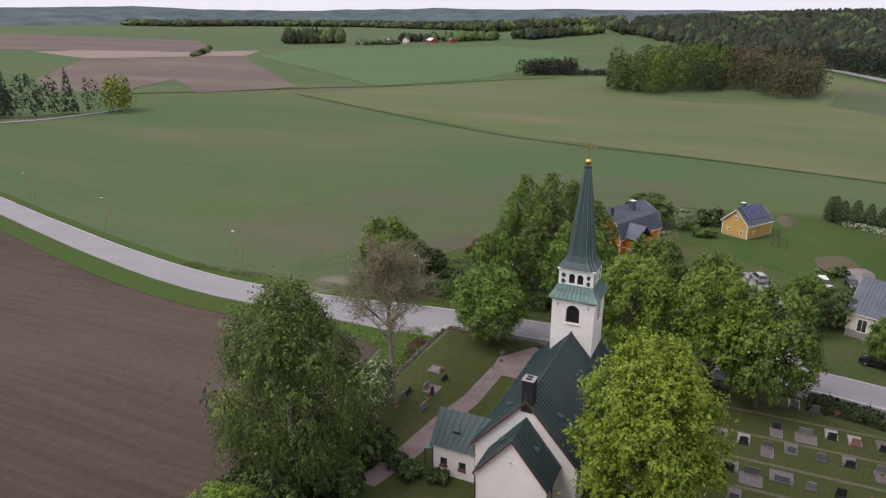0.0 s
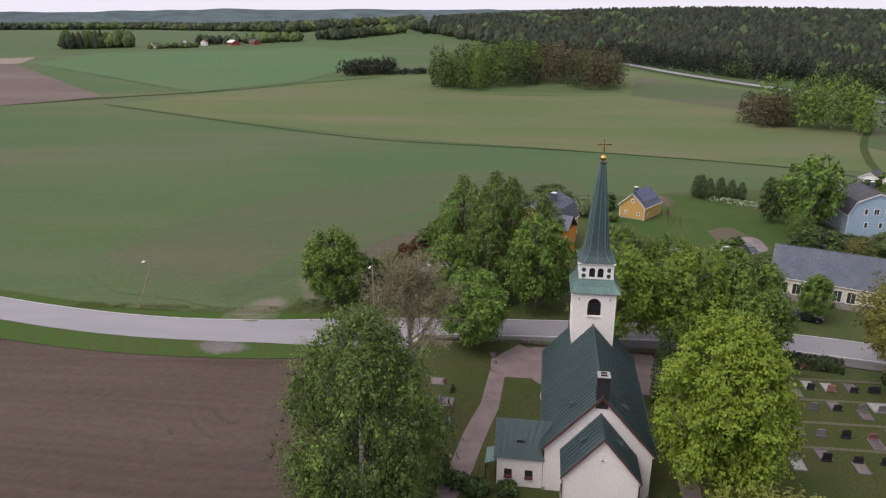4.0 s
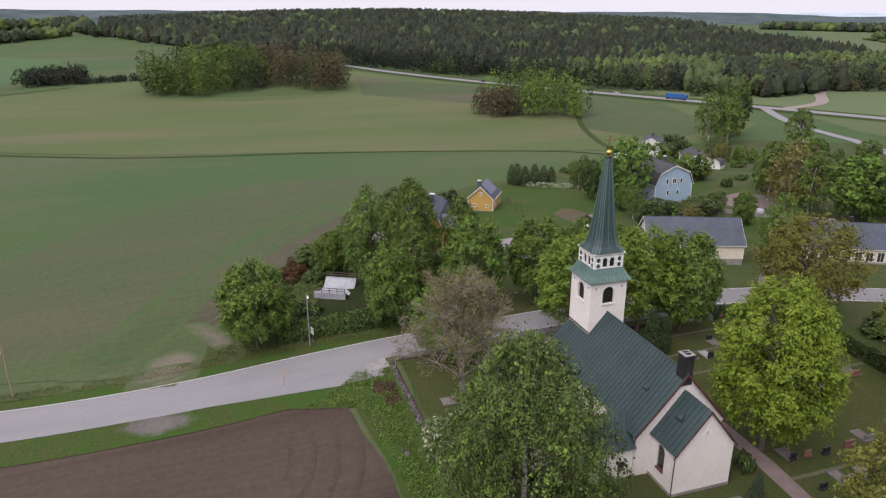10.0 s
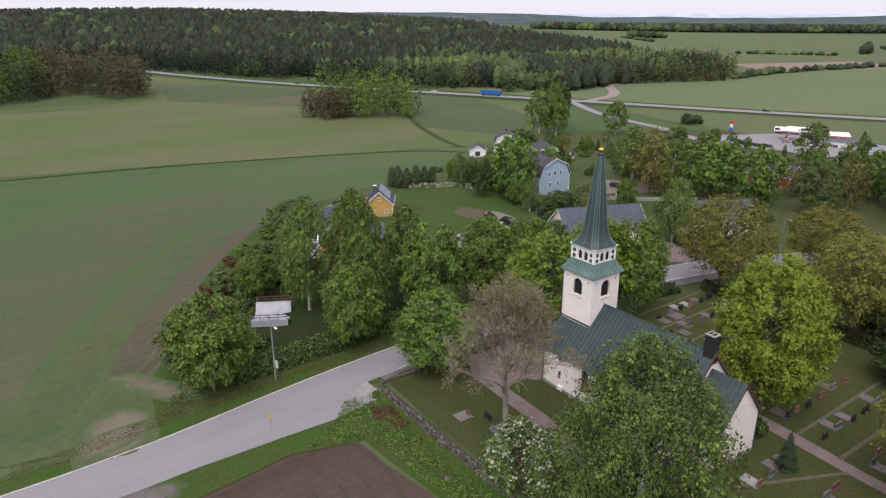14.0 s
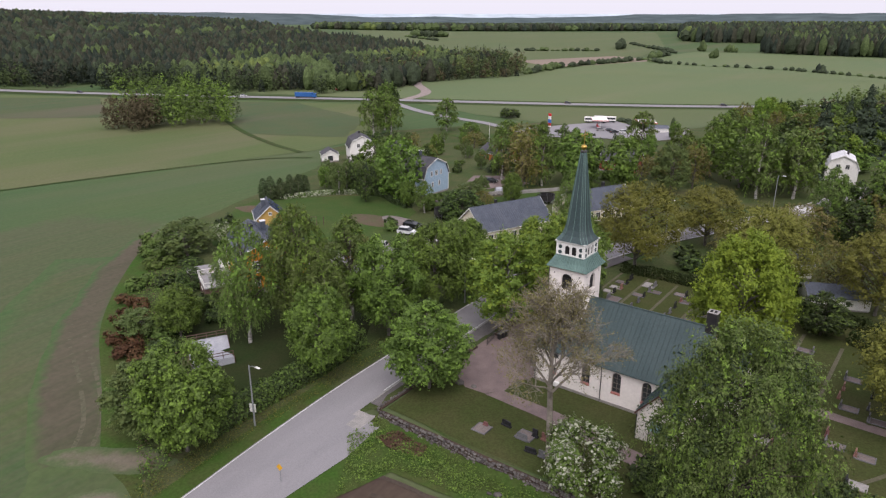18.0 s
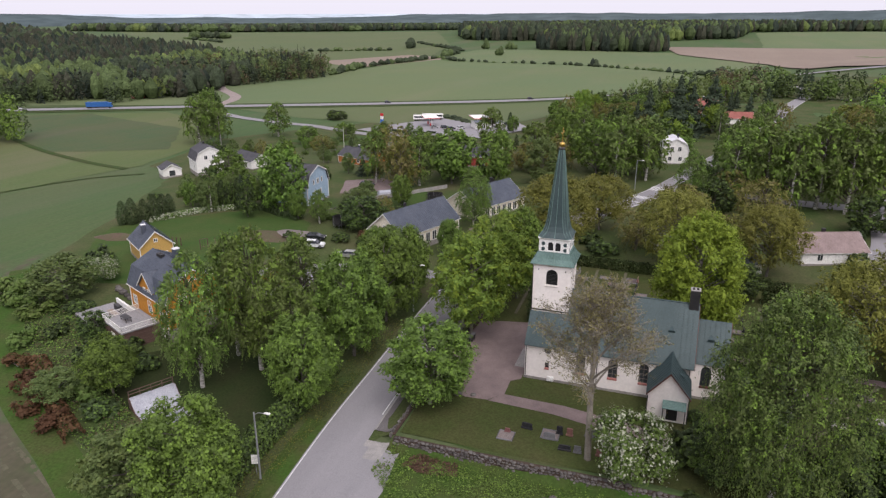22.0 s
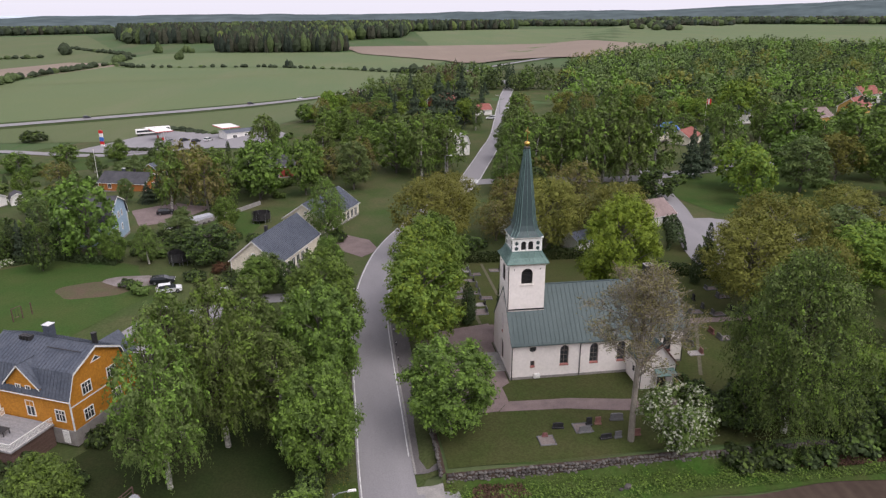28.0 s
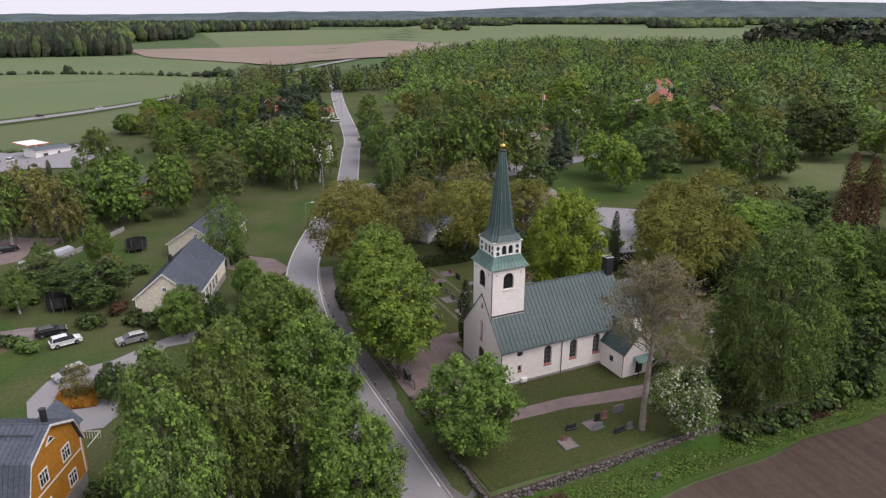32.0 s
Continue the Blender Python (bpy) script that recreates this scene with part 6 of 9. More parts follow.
    for cx, cy, w, top in chimney:
        c = part("chimney", box(cx - w / 2, cx + w / 2, cy - w / 2, cy + w / 2, eave, top, 0.03), M["slate_roof"] if w > 0.6 else M["dark_metal"], h)
        part("chimney_cap", box(cx - w / 2 - 0.06, cx + w / 2 + 0.06, cy - w / 2 - 0.06, cy + w / 2 + 0.06, top, top + 0.1, 0.02), M["white_roof"] if w > 0.6 else M["dark_metal"], c)
    return h


TALLW = [(-0.75, 0), (0.75, 0), (0.75, 1.6), (-0.75, 1.6)]
# the ochre villa, with a cross gable, a terrace and a rear wing
villa = house("villa", "ochre-yellow wooden villa with a blue-grey mansard sheet roof", -61.0, -6.1, -25, 13.4, 9.4, 5.5, 10.1, M["ochre"], M["slate_roof"], "gambrel",
              [("e", -2.3, 1.5, TALLW, "vvh"), ("e", 2.3, 1.5, TALLW, "vvh"), ("e", -2.0, 4.8, TALLW, "vvh"), ("e", 2.0, 4.8, TALLW, "vvh"), ("e", 0, 8.2, [(-0.8, 0), (0.8, 0), (0, 0.7)], ""),
               ("s", 5.0, 2.2, TALLW, "vvh"), ("s", -5.0, 2.2, TALLW, "vvh"), ("s", 0.6, 2.2, scaled(DOORW, 1.1, 1), "vh"), ("n", 3.5, 1.8, TALLW, "vvh"), ("n", -3.5, 1.8, TALLW, "vvh"), ("w", 0, 1.8, TALLW, "vvh"), ("w", 0, 4.8, TALLW, "vvh")],
              0.5, ((-1.2, 1.4, 0.95, 11.2), (5.6, 1.5, 0.45, 10.9)), base=1.0, plinth=1.2)
part("cross_gable", cut_wall([(-2.6, 3.5), (2.6, 3.5), (2.6, 6.4), (0, 8.9), (-2.6, 6.4)], [shifted(NARROW, -0.75, 5.0), shifted(NARROW, 0.75, 5.0)], 0.2, pose(0.2, -4.75, 0)), M["ochre"], villa)
for u in (-0.75, 0.75):
    window(villa, pose(0.2 + u, -4.76, 5.0), NARROW, [("v", 0), ("h", 0.9)], M["white"], depth=0.07)
for s in (-1, 1):
    q = [(0.2 + 2.75, -5.1, 6.35), (0.2 + 2.75, -1.5, 6.35), (0.2, -0.5, 9.1), (0.2, -5.1, 9.1)] if s > 0 else [(0.2 - 2.75, -1.5, 6.35), (0.2 - 2.75, -5.1, 6.35), (0.2, -5.1, 9.1), (0.2, -0.5, 9.1)]
    r = part("roof", slab(*q, 0.12), M["slate_roof"], villa)
    part("roof_seams", seams(*q, 0.5, 0.04, 0.05), M["slate_roof"], r)
    part("verge_board", slab((0.2 + s * 2.75, -5.13, 6.33), (0.2, -5.13, 9.08), (0.2, -5.13, 8.86), (0.2 + s * 2.75, -5.13, 6.11), 0.04), M["white"], villa)
    part("wall", box(0.2 + s * 2.5 - 0.1, 0.2 + s * 2.5 + 0.1, -4.6, -2.6, 5.2, 6.3), M["slate_roof"], villa)
part("roof_ladder", join(*[box(-3.6 + 0.45 * k, -3.3 + 0.45 * k, -0.9, -0.2, 9.9, 10.45) for k in range(4)]), M["dark_metal"], villa)
part("snow_rail", tube([(1.2, -1.4, 9.85), (6.2, -1.4, 9.85)], [0.06, 0.06], 5), M["dark_metal"], villa)
part("string_course", box(6.7, 6.74, -4.6, 4.6, 4.2, 4.35), M["white"], villa)
part("wing_wall", box(1.0, 5.2, 4.5, 7.6, -0.5, 5.6), M["ochre"], villa)
for q in ([(5.5, 7.9, 5.4), (5.5, 3.0, 5.4), (3.1, 2.0, 7.9), (3.1, 7.9, 7.9)][::-1], [(0.7, 3.0, 5.4), (0.7, 7.9, 5.4), (3.1, 7.9, 7.9), (3.1, 2.0, 7.9)][::-1]):
    part("roof", slab(*[(a, b, c + 0.1) for a, b, c in q][::-1], 0.1), M["slate_roof"], villa)
part("balcony_rail", box(5.2, 7.4, 7.5, 7.56, 4.3, 4.36), M["white"], villa)
part("balcony_rail", box(7.36, 7.42, 4.6, 7.5, 4.3, 4.36), M["white"], villa)
for k in range(8):
    part("baluster", box(5.2 + 0.3 * k, 5.24 + 0.3 * k, 7.5, 7.54, 3.4, 4.3), M["white"], villa)
part("cellar_door", box(4.9, 5.8, -4.86, -4.76, -0.6, 1.1, 0.02), M["white"], villa, "white cellar door")

terrace = thing("terrace", "raised terrace with brown board walls and a white railing", "terrace", pose(-61.0, -6.1, 1.0, 0, 0, -25))
part("storey", box(-3.4, 3.7, -10.6, -4.95, -1.6, 1.6), M["dark_wood"], terrace, "brown boarded understorey")
for k in range(10):
    part("board", box(-3.43, 3.73, -10.63, -10.6, -1.6 + 0.32 * k, -1.33 + 0.32 * k), M["dark_wood"], terrace)
part("floor", box(-3.6, 3.9, -10.8, -4.9, 1.6, 1.78), M["deck"], terrace, "grey decking floor")
part("side_window", box(-0.9, 0.6, -10.68, -10.62, 0.2, 0.7), M["white"], terrace)
for (xa, ya, xb, yb) in ((-3.5, -10.7, 3.8, -10.7), (-3.5, -10.7, -3.5, -5.0), (3.8, -10.7, 3.8, -5.0)):
    n = int(math.hypot(xb - xa, yb - ya) / 0.16)
    part("railing", join(tube([(xa, ya, 2.72), (xb, yb, 2.72)], [0.05, 0.05], 5), tube([(xa, ya, 1.9), (xb, yb, 1.9)], [0.03, 0.03], 4),
                         *[box(xa + (xb - xa) * k / n - 0.02, xa + (xb - xa) * k / n + 0.02, ya + (yb - ya) * k / n - 0.02, ya + (yb - ya) * k / n + 0.02, 1.78, 2.72) for k in range(n + 1)]), M["white"], terrace)
table = thing("garden_table", "dark garden table standing on the terrace", "table", pose(-61.0, -6.1, 2.78, 0, 0, -25) @ pose(-0.4, -8.3, 0))
part("tabletop", box(-1.1, 1.1, -0.5, 0.5, 0.68, 0.74, 0.02), M["dark_metal"], table)
for sx in (-0.95, 0.95):
    for sy in (-0.4, 0.4):
        part("leg", box(sx - 0.04, sx + 0.04, sy - 0.04, sy + 0.04, 0, 0.68), M["dark_metal"], table)
lower = thing("garden_deck", "low grey garden deck with an outdoor kitchen", "deck", pose(-61.0, -6.1, 1.0, 0, 0, -25))
part("platform", box(-14.2, -3.7, -10.0, -5.2, -1.3, -0.2), M["deck"], lower)
part("lower_step", box(-15.0, -10.5, -11.4, -10.0, -1.3, -0.5), M["deck"], lower)
part("kitchen_wall", box(-11.6, -3.9, -5.6, -5.3, -0.2, 1.5), M["white"], lower)
for k in range(3):
    part("kitchen_unit", box(-11.2 + 2.4 * k, -9.2 + 2.4 * k, -6.3, -5.62, -0.2, 0.75, 0.02), M["dark_metal"], lower)
part("bench_table", join(box(-9.6, -5.2, -8.0, -7.1, 0.5, 0.58), box(-9.3, -9.15, -7.9, -7.2, -0.2, 0.5), box(-5.7, -5.55, -7.9, -7.2, -0.2, 0.5)), M["wood"], lower, "long bleached wood table")
# small ochre outbuilding with solar panels
shed = house("outbuilding", "pale ochre outbuilding with solar panels on its roof", -87.0, 17.3, -34, 8.4, 6.4, 3.6, 6.5, M["pale_ochre"], M["slate_roof"], "gable",
             [("e", 0, 4.2, SMALLW, "v"), ("e", -1.5, 1.2, SMALLW, "v"), ("e", 1.7, 1.2, SMALLW, "v"), ("n", -2, 1.2, SMALLW, "v")], 0.5, ((0.6, -1.2, 0.85, 7.2),), base=0.6, category="outbuilding")
for i in range(5):
    for j in range(2):
        a0, a1 = 0.2 + 0.42 * j, 0.6 + 0.42 * j
        w, zr, ze = 3.2, 6.75, 3.75
        y0, z0, y1, z1 = w * (1 - a0 * 0.98), ze + (zr - ze) * a0, w * (1 - a1), ze + (zr - ze) * a1
        part("solar_panel", slab((-3.3 + 1.36 * i + 1.3, y0, z0 + 0.12), (-3.3 + 1.36 * i, y0, z0 + 0.12), (-3.3 + 1.36 * i, y1, z1 + 0.12), (-3.3 + 1.36 * i + 1.3, y1, z1 + 0.12), 0.05), M["solar"], shed)
house("blue_house", "light blue wooden house with a dark mansard roof", -79.8, 65.5, 0, 10.5, 11.0, 5.2, 10.0, M["light_blue"], M["dark_roof"], "gambrel",
      [("e", 0, 5.2, CASE, "v"), ("e", -2.1, 5.2, NARROW, ""), ("e", 2.1, 5.2, NARROW, ""), ("e", -1.7, 2.2, NARROW, ""), ("e", 1.3, 2.2, NARROW, ""), ("s", 2, 1.6, CASE, "v"), ("s", -2, 1.6, CASE, "v")], 0, ((-1.0, 0.8, 0.7, 11.2),), base=1.0)
house("white_house", "white wooden house with a dark mansard roof", -138.0, 101.4, -38, 10, 9, 4.6, 8.9, M["white"], M["dark_roof"], "gambrel",
      [("e", -1.3, 4.7, CASE, "v"), ("e", 1.3, 4.7, CASE, "v"), ("e", 0, 1.4, CASE, "v"), ("s", 2, 1.4, CASE, "v"), ("s", -2, 1.4, CASE, "v")], 0, ((-1.5, 0, 0.6, 9.7),), base=-2.5)
house("bungalow", "low white bungalow with a dark roof", -127.5, 112.5, -25, 13, 8, 2.9, 4.9, M["white"], M["dark_roof"], "gable", [("s", -3, 1, CASE, "v"), ("s", 3, 0.2, DOORW, "v"), ("e", 0, 1, CASE, "v")], 0, ((2, 0.6, 0.5, 5.4),), base=-2.4)
house("garage", "small white garage with a dark roof", -151, 98, -38, 7, 6, 2.7, 4.4, M["white"], M["dark_roof"], "gable", [("e", 0, 0.2, scaled(DOORW, 1.8, 1), ""), ("s", 0, 1.0, SMALLW, "v")], 0, (), base=-4.4, category="garage")
hall_w = [("s", -7.2 + 2.05 * k, 0.3, scaled(DOORW, 1.2, 1), "v") for k in range(8)]
house("parish_hall", "long cream parish building with a blue-grey sheet roof", -30.6, 73.2, 63.5, 17.6, 10.6, 3.2, 6.8, M["cream"], M["slate_roof"], "gable", hall_w + [("w", 0.6, 4.4, SMALLW, "v"), ("w", 2.5, 1.4, SMALLW, "v")], 0.55, ((3, 1, 0.6, 7.8),), base=0.8)
house("parish_hall", "long white parish building with doors under a blue-grey roof", -38.5, 43.8, 68.5, 18.6, 9.6, 3.4, 7.4, M["cream"], M["slate_roof"], "gable", hall_w[:6] + [("w", 0, 4.2, SMALLW, "v")], 0.55, ((-2, 1, 0.5, 8.0),), base=1.7)
house("brown_roofed_house", "low white house with a brown tiled roof", 44.5, 60.5, 20, 13, 9.5, 2.8, 5.4, M["white"], M["brown_roof"], "gable", [("s", -3, 1, CASE, "v"), ("s", 3, 1, CASE, "v"), ("e", 0, 1, CASE, "v")], 0, ((0, 0.8, 0.6, 6.0),))
house("grey_house", "white house with a grey sheet roof", 15.5, 58.5, 25, 9.5, 7, 3.0, 5.2, M["white"], M["slate_roof"], "gable", [("s", -2, 1, SMALLW, "v"), ("e", 0, 1, SMALLW, "v")], 0.5, ((-2.5, 0, 0.4, 6.2),))
house("grey_garage", "low white garage with a grey seamed roof", 26.5, 47.5, 25, 9.5, 6, 2.4, 3.7, M["white"], M["slate_roof"], "gable", [("e", 0, 0.8, SMALLW, "v")], 0.5, (), category="garage")
house("white_mansard_house", "white house with a pale mansard roof", 13.0, 147, -80, 9, 8, 4.6, 8.4, M["white"], M["white_roof"], "gambrel", [("e", -1.2, 4.4, CASE, "v"), ("e", 1.2, 4.4, CASE, "v"), ("e", -1.6, 1.2, CASE, "v"), ("e", 1.6, 1.2, CASE, "v")], 0, ((0, 1, 0.6, 9.2),))
house("orange_house", "orange brick house with a dark roof", -88.5, 121, -18, 15, 8, 2.8, 5.2, M["orange"], M["dark_roof"], "gable", [("s", -4, 1, CASE, "v"), ("s", 2, 1, CASE, "v"), ("e", 0, 1, CASE, "v")], 0, ((-2, 0.8, 0.7, 6.0), (1.5, 0.8, 0.5, 5.8)))
house("orange_shed", "small orange shed with a grey roof", -85.0, 141, 60, 8, 5.5, 2.8, 4.4, M["orange"], M["slate_roof"], "gable", [("s", -2, 0.9, SMALLW, "v"), ("s", 2, 0.9, SMALLW, "v"), ("w", 0, 0.9, CASE, "v")], 0, (), category="shed")
house("playhouse", "tiny white playhouse with a dark mansard roof", -117, 113.5, -60, 4, 3.6, 2.0, 4.0, M["white"], M["dark_roof"], "gambrel", [("e", 0, 0.9, SMALLW, "v")], 0, (), category="playhouse")
house("red_barn", "dark red barn with a grey roof", -47, 128, 10, 12, 9, 3.6, 6.4, M["falu"], M["dark_roof"], "gable", [("s", 0, 0.2, scaled(DOORW, 1.6, 1), "")], 0, (), category="barn")
house("red_house", "red house with a red tiled roof", 23.5, 252, 30, 12, 9, 5, 8.2, M["falu"], M["red_roof"], "gable", [("s", -3, 1.2, CASE, "v"), ("s", 3, 1.2, CASE, "v")], 0, ((0, 1, 0.7, 9),))
house("red_house", "low red-roofed house among trees", 36, 232, 10, 14, 8, 2.8, 5, M["white"], M["red_roof"], "gable", [("s", -3, 1, CASE, "v"), ("s", 3, 1, CASE, "v")], 0, ())
for nm, lab, x, y, tr, w, rf, d in (("pink_house", "pinkish house with a red roof among trees", 98, 146, 40, M["cream"], M["red_roof"], (10, 8, 3, 5.5)), ("tarp_house", "grey house with a blue tarpaulin on its roof", 94, 156, 20, M["cream"], M["car_blue"], (10, 8, 3.4, 6)),
                                    ("yellow_house", "yellow house with a brown roof on the wooded slope", 165, 170, 15, M["pale_ochre"], M["brown_roof"], (13, 9, 5, 8)), ("yellow_house", "tall yellow house with a red roof on the wooded slope", 196, 186, 35, M["pale_ochre"], M["red_roof"], (14, 9, 5.5, 9)),
                                    ("red_house", "red-roofed house on the wooded slope", 172, 182, -10, M["falu"], M["red_roof"], (12, 8, 3, 5.5)), ("pink_house", "pink-roofed house on the wooded slope", 234, 229, 20, M["white"], M["red_roof"], (15, 9, 5, 8.4)),
                                    ("white_house", "white house among trees on the slope", 141, 186, 20, M["white"], M["slate_roof"], (11, 8, 4.5, 7.5)), ("yellow_house", "tall narrow yellow house among trees", 176, 132, 60, M["pale_ochre"], M["brown_roof"], (9, 7, 6, 9)),
                                    ("red_house", "dark red farm cottage beside the highway", -363, 316, 25, M["falu"], M["red_roof"], (9, 7, 3, 6)),
                                    ("slate_shed", "long low shed with a dark sheet roof", 97, 50, -12, M["dark_wood"], M["slate_roof"], (14, 6, 2.4, 3.8)), ("barn", "red barn of the far farm", -1132, -530, 40, M["falu"], M["dark_roof"], (28, 12, 5, 10)),
                                    ("barn", "white-roofed barn of the far farm", -1120, -565, 40, M["falu"], M["white_roof"], (34, 14, 5, 9)), ("farmhouse", "white farmhouse far across the fields", -1064, -625, 20, M["white"], M["dark_roof"], (18, 11, 7, 12)),
                                    ("farmhouse", "grey farmhouse far across the fields", -1020, -655, -20, M["cream"], M["dark_roof"], (16, 10, 5, 9)), ("farmhouse", "pale farmhouse far across the fields", -1105, -612, 10, M["white"], M["red_roof"], (14, 9, 6, 10))):
    house(nm, lab, x, y, tr, d[0], d[1], d[2], d[3], w, rf, "gable", [("s", -2.5, 1, CASE, "v"), ("s", 2.5, 1, CASE, "v"), ("e", 0, 1, CASE, "v"), ("w", 0, 1, CASE, "v")] if d[2] >= 3 else [("s", 0, 0.6, SMALLW, "v")], 0, (), category="barn" if "barn" in nm else "house")


# ---- vehicles ----
def car(x, y, turn, paint_, label, z=None, dz=0.12, size=1.0, suv=True):
    """A car with its nose along its own x."""
    c = thing("car", label, "car", pose(x, y, (gz(x, y) if z is None else z) + dz, 0, 0, turn))
    hw = 0.9
    top = 1.62 if suv else 1.42

    def ring(xs, w, i=0.0):
        return xs
    low = [(-2.18, 0.55), (-2.2, 0.95), (-2.05, 1.02), (1.2, 0.98), (2.05, 0.85), (2.18, 0.6), (2.1, 0.3), (-2.1, 0.3)]
    body = loft([[(u, -hw + 0.1, z_) for u, z_ in low], [(u, -hw, (z_ - 0.6) * 0.92 + 0.6) for u, z_ in low], [(u, hw, (z_ - 0.6) * 0.92 + 0.6) for u, z_ in low], [(u, hw - 0.1, z_) for u, z_ in low]])
    part("body", body, paint_, c)
    cab = [(-2.05, 1.0), (-1.75, top - 0.06), (-0.2, top), (0.35, top - 0.08), (1.2, 0.97)]
    part("glasshouse", loft([[(u, -hw + 0.08 + (z_ - 0.97) * 0.25, z_) for u, z_ in cab], [(u, hw - 0.08 - (z_ - 0.97) * 0.25, z_) for u, z_ in cab]]), M["glass"], c, "dark car windows")
    part("car_roof", loft([[(-1.75, -0.64, top - 0.04), (0.3, -0.64, top - 0.05), (0.3, 0.64, top - 0.05), (-1.75, 0.64, top - 0.04)], [(-1.7, -0.58, top + 0.03), (0.2, -0.58, top + 0.02), (0.2, 0.58, top + 0.02), (-1.7, 0.58, top + 0.03)]]), paint_, c)
    for s in (-1, 1):
        part("pillar", tube([(-1.95, s * 0.8, 1.0), (-1.72, s * 0.66, top - 0.05)], [0.06, 0.05], 4), paint_, c)
        part("headlight", box(2.06, 2.17, s * 0.62 - 0.16, s * 0.62 + 0.16, 0.62, 0.78, 0.02), M["white"], c)
        part("tail_light", box(-2.23, -2.16, s * 0.68 - 0.12, s * 0.68 + 0.12, 0.75, 0.95, 0.02), M["lamp_red"], c)
        for wx_ in (-1.32, 1.34):
            w = part("wheel", tube([(wx_, s * 0.72, 0.33), (wx_, s * 0.92, 0.33)], [0.33, 0.33], 14), M["tyre"], c)
            part("rim", tube([(wx_, s * 0.9, 0.33), (wx_, s * 0.935, 0.33)], [0.2, 0.18], 10), M["chrome"], w)
    return c


car(-56.6, 31.4, 15, M["car_white"], "white parked sports utility car on the grass")
car(-55.6, 20.6, 205, M["car_silver"], "silver parked estate car on the driveway loop")
car(-58.8, 36.0, 8, M["car_dark"], "black parked car beside a rock outcrop", suv=False)
car(-47.6, 28.6, 190, M["car_silver"], "dark silver parked car under the trees", suv=False)
car(-28.2, 36.8, 75, M["car_dark"], "black parked car before the parish building", suv=False)
car(-70.2, 86.5, 10, M["car_dark"], "black car parked on a gravel yard", suv=False)
car(-66, 72, 100, M["car_white"], "white van parked beside the blue house")
car(40.5, 216.5, 170, M["car_white"], "white car on the village road side")
for x, y, tr, p, lab in ((-505, 176, 25, M["car_dark"], "dark car on the highway"), (-388, 239, 28, M["car_white"], "pale car on the highway"), (-89, 397, 30, M["car_dark"], "dark car driving on the highway"), (-57, 416, 210, M["car_white"], "white van driving on the highway"), (-178, 347, 28, M["car_dark"], "dark car on the far highway")):
    car(x, y, tr, p, lab, dz=0.5)


def long_vehicle(name, label, x, y, turn, L, H, body, cab, dz=0.5):
    v = thing(name, label, name, pose(x, y, gz(x, y) + dz, 0, 0, turn))
    part("body", box(-L / 2, L / 2 - (2.4 if cab else 0), -1.25, 1.25, 0.9, H, 0.12), body, v)
    if cab:
        part("cab", box(L / 2 - 2.2, L / 2, -1.2, 1.2, 0.7, H - 0.5, 0.15), cab, v)
        part("windscreen", box(L / 2 - 0.05, L / 2 + 0.02, -1.05, 1.05, 1.9, H - 0.9), M["glass"], v)
    else:
        for s in (-1, 1):
            part("side_windows", box(-L / 2 + 0.4, L / 2 - 0.4, s * 1.25 - 0.02, s * 1.25 + 0.02, 1.7, 2.7), M["glass"], v)
    part("chassis", box(-L / 2 + 0.3, L / 2 - 0.3, -1.1, 1.1, 0.5, 0.9), M["dark_metal"], v)
    for wx_ in (-L / 2 + 1.2, -L / 2 + 2.5, L / 2 - 1.4):
        for s in (-1, 1):
            part("wheel", tube([(wx_, s * 0.85, 0.5), (wx_, s * 1.2, 0.5)], [0.5, 0.5], 12), M["tyre"], v)
    return v


long_vehicle("lorry", "blue lorry driving on the highway", -345, 261, 26, 16, 4.0, M["car_blue"], M["car_blue"])
long_vehicle("bus", "white bus parked at the filling station", -124, 275, 22, 12, 3.2, M["white"], None)
long_vehicle("bus", "white coach parked beside another bus", -121, 281, 22, 12, 3.2, M["white"], None)


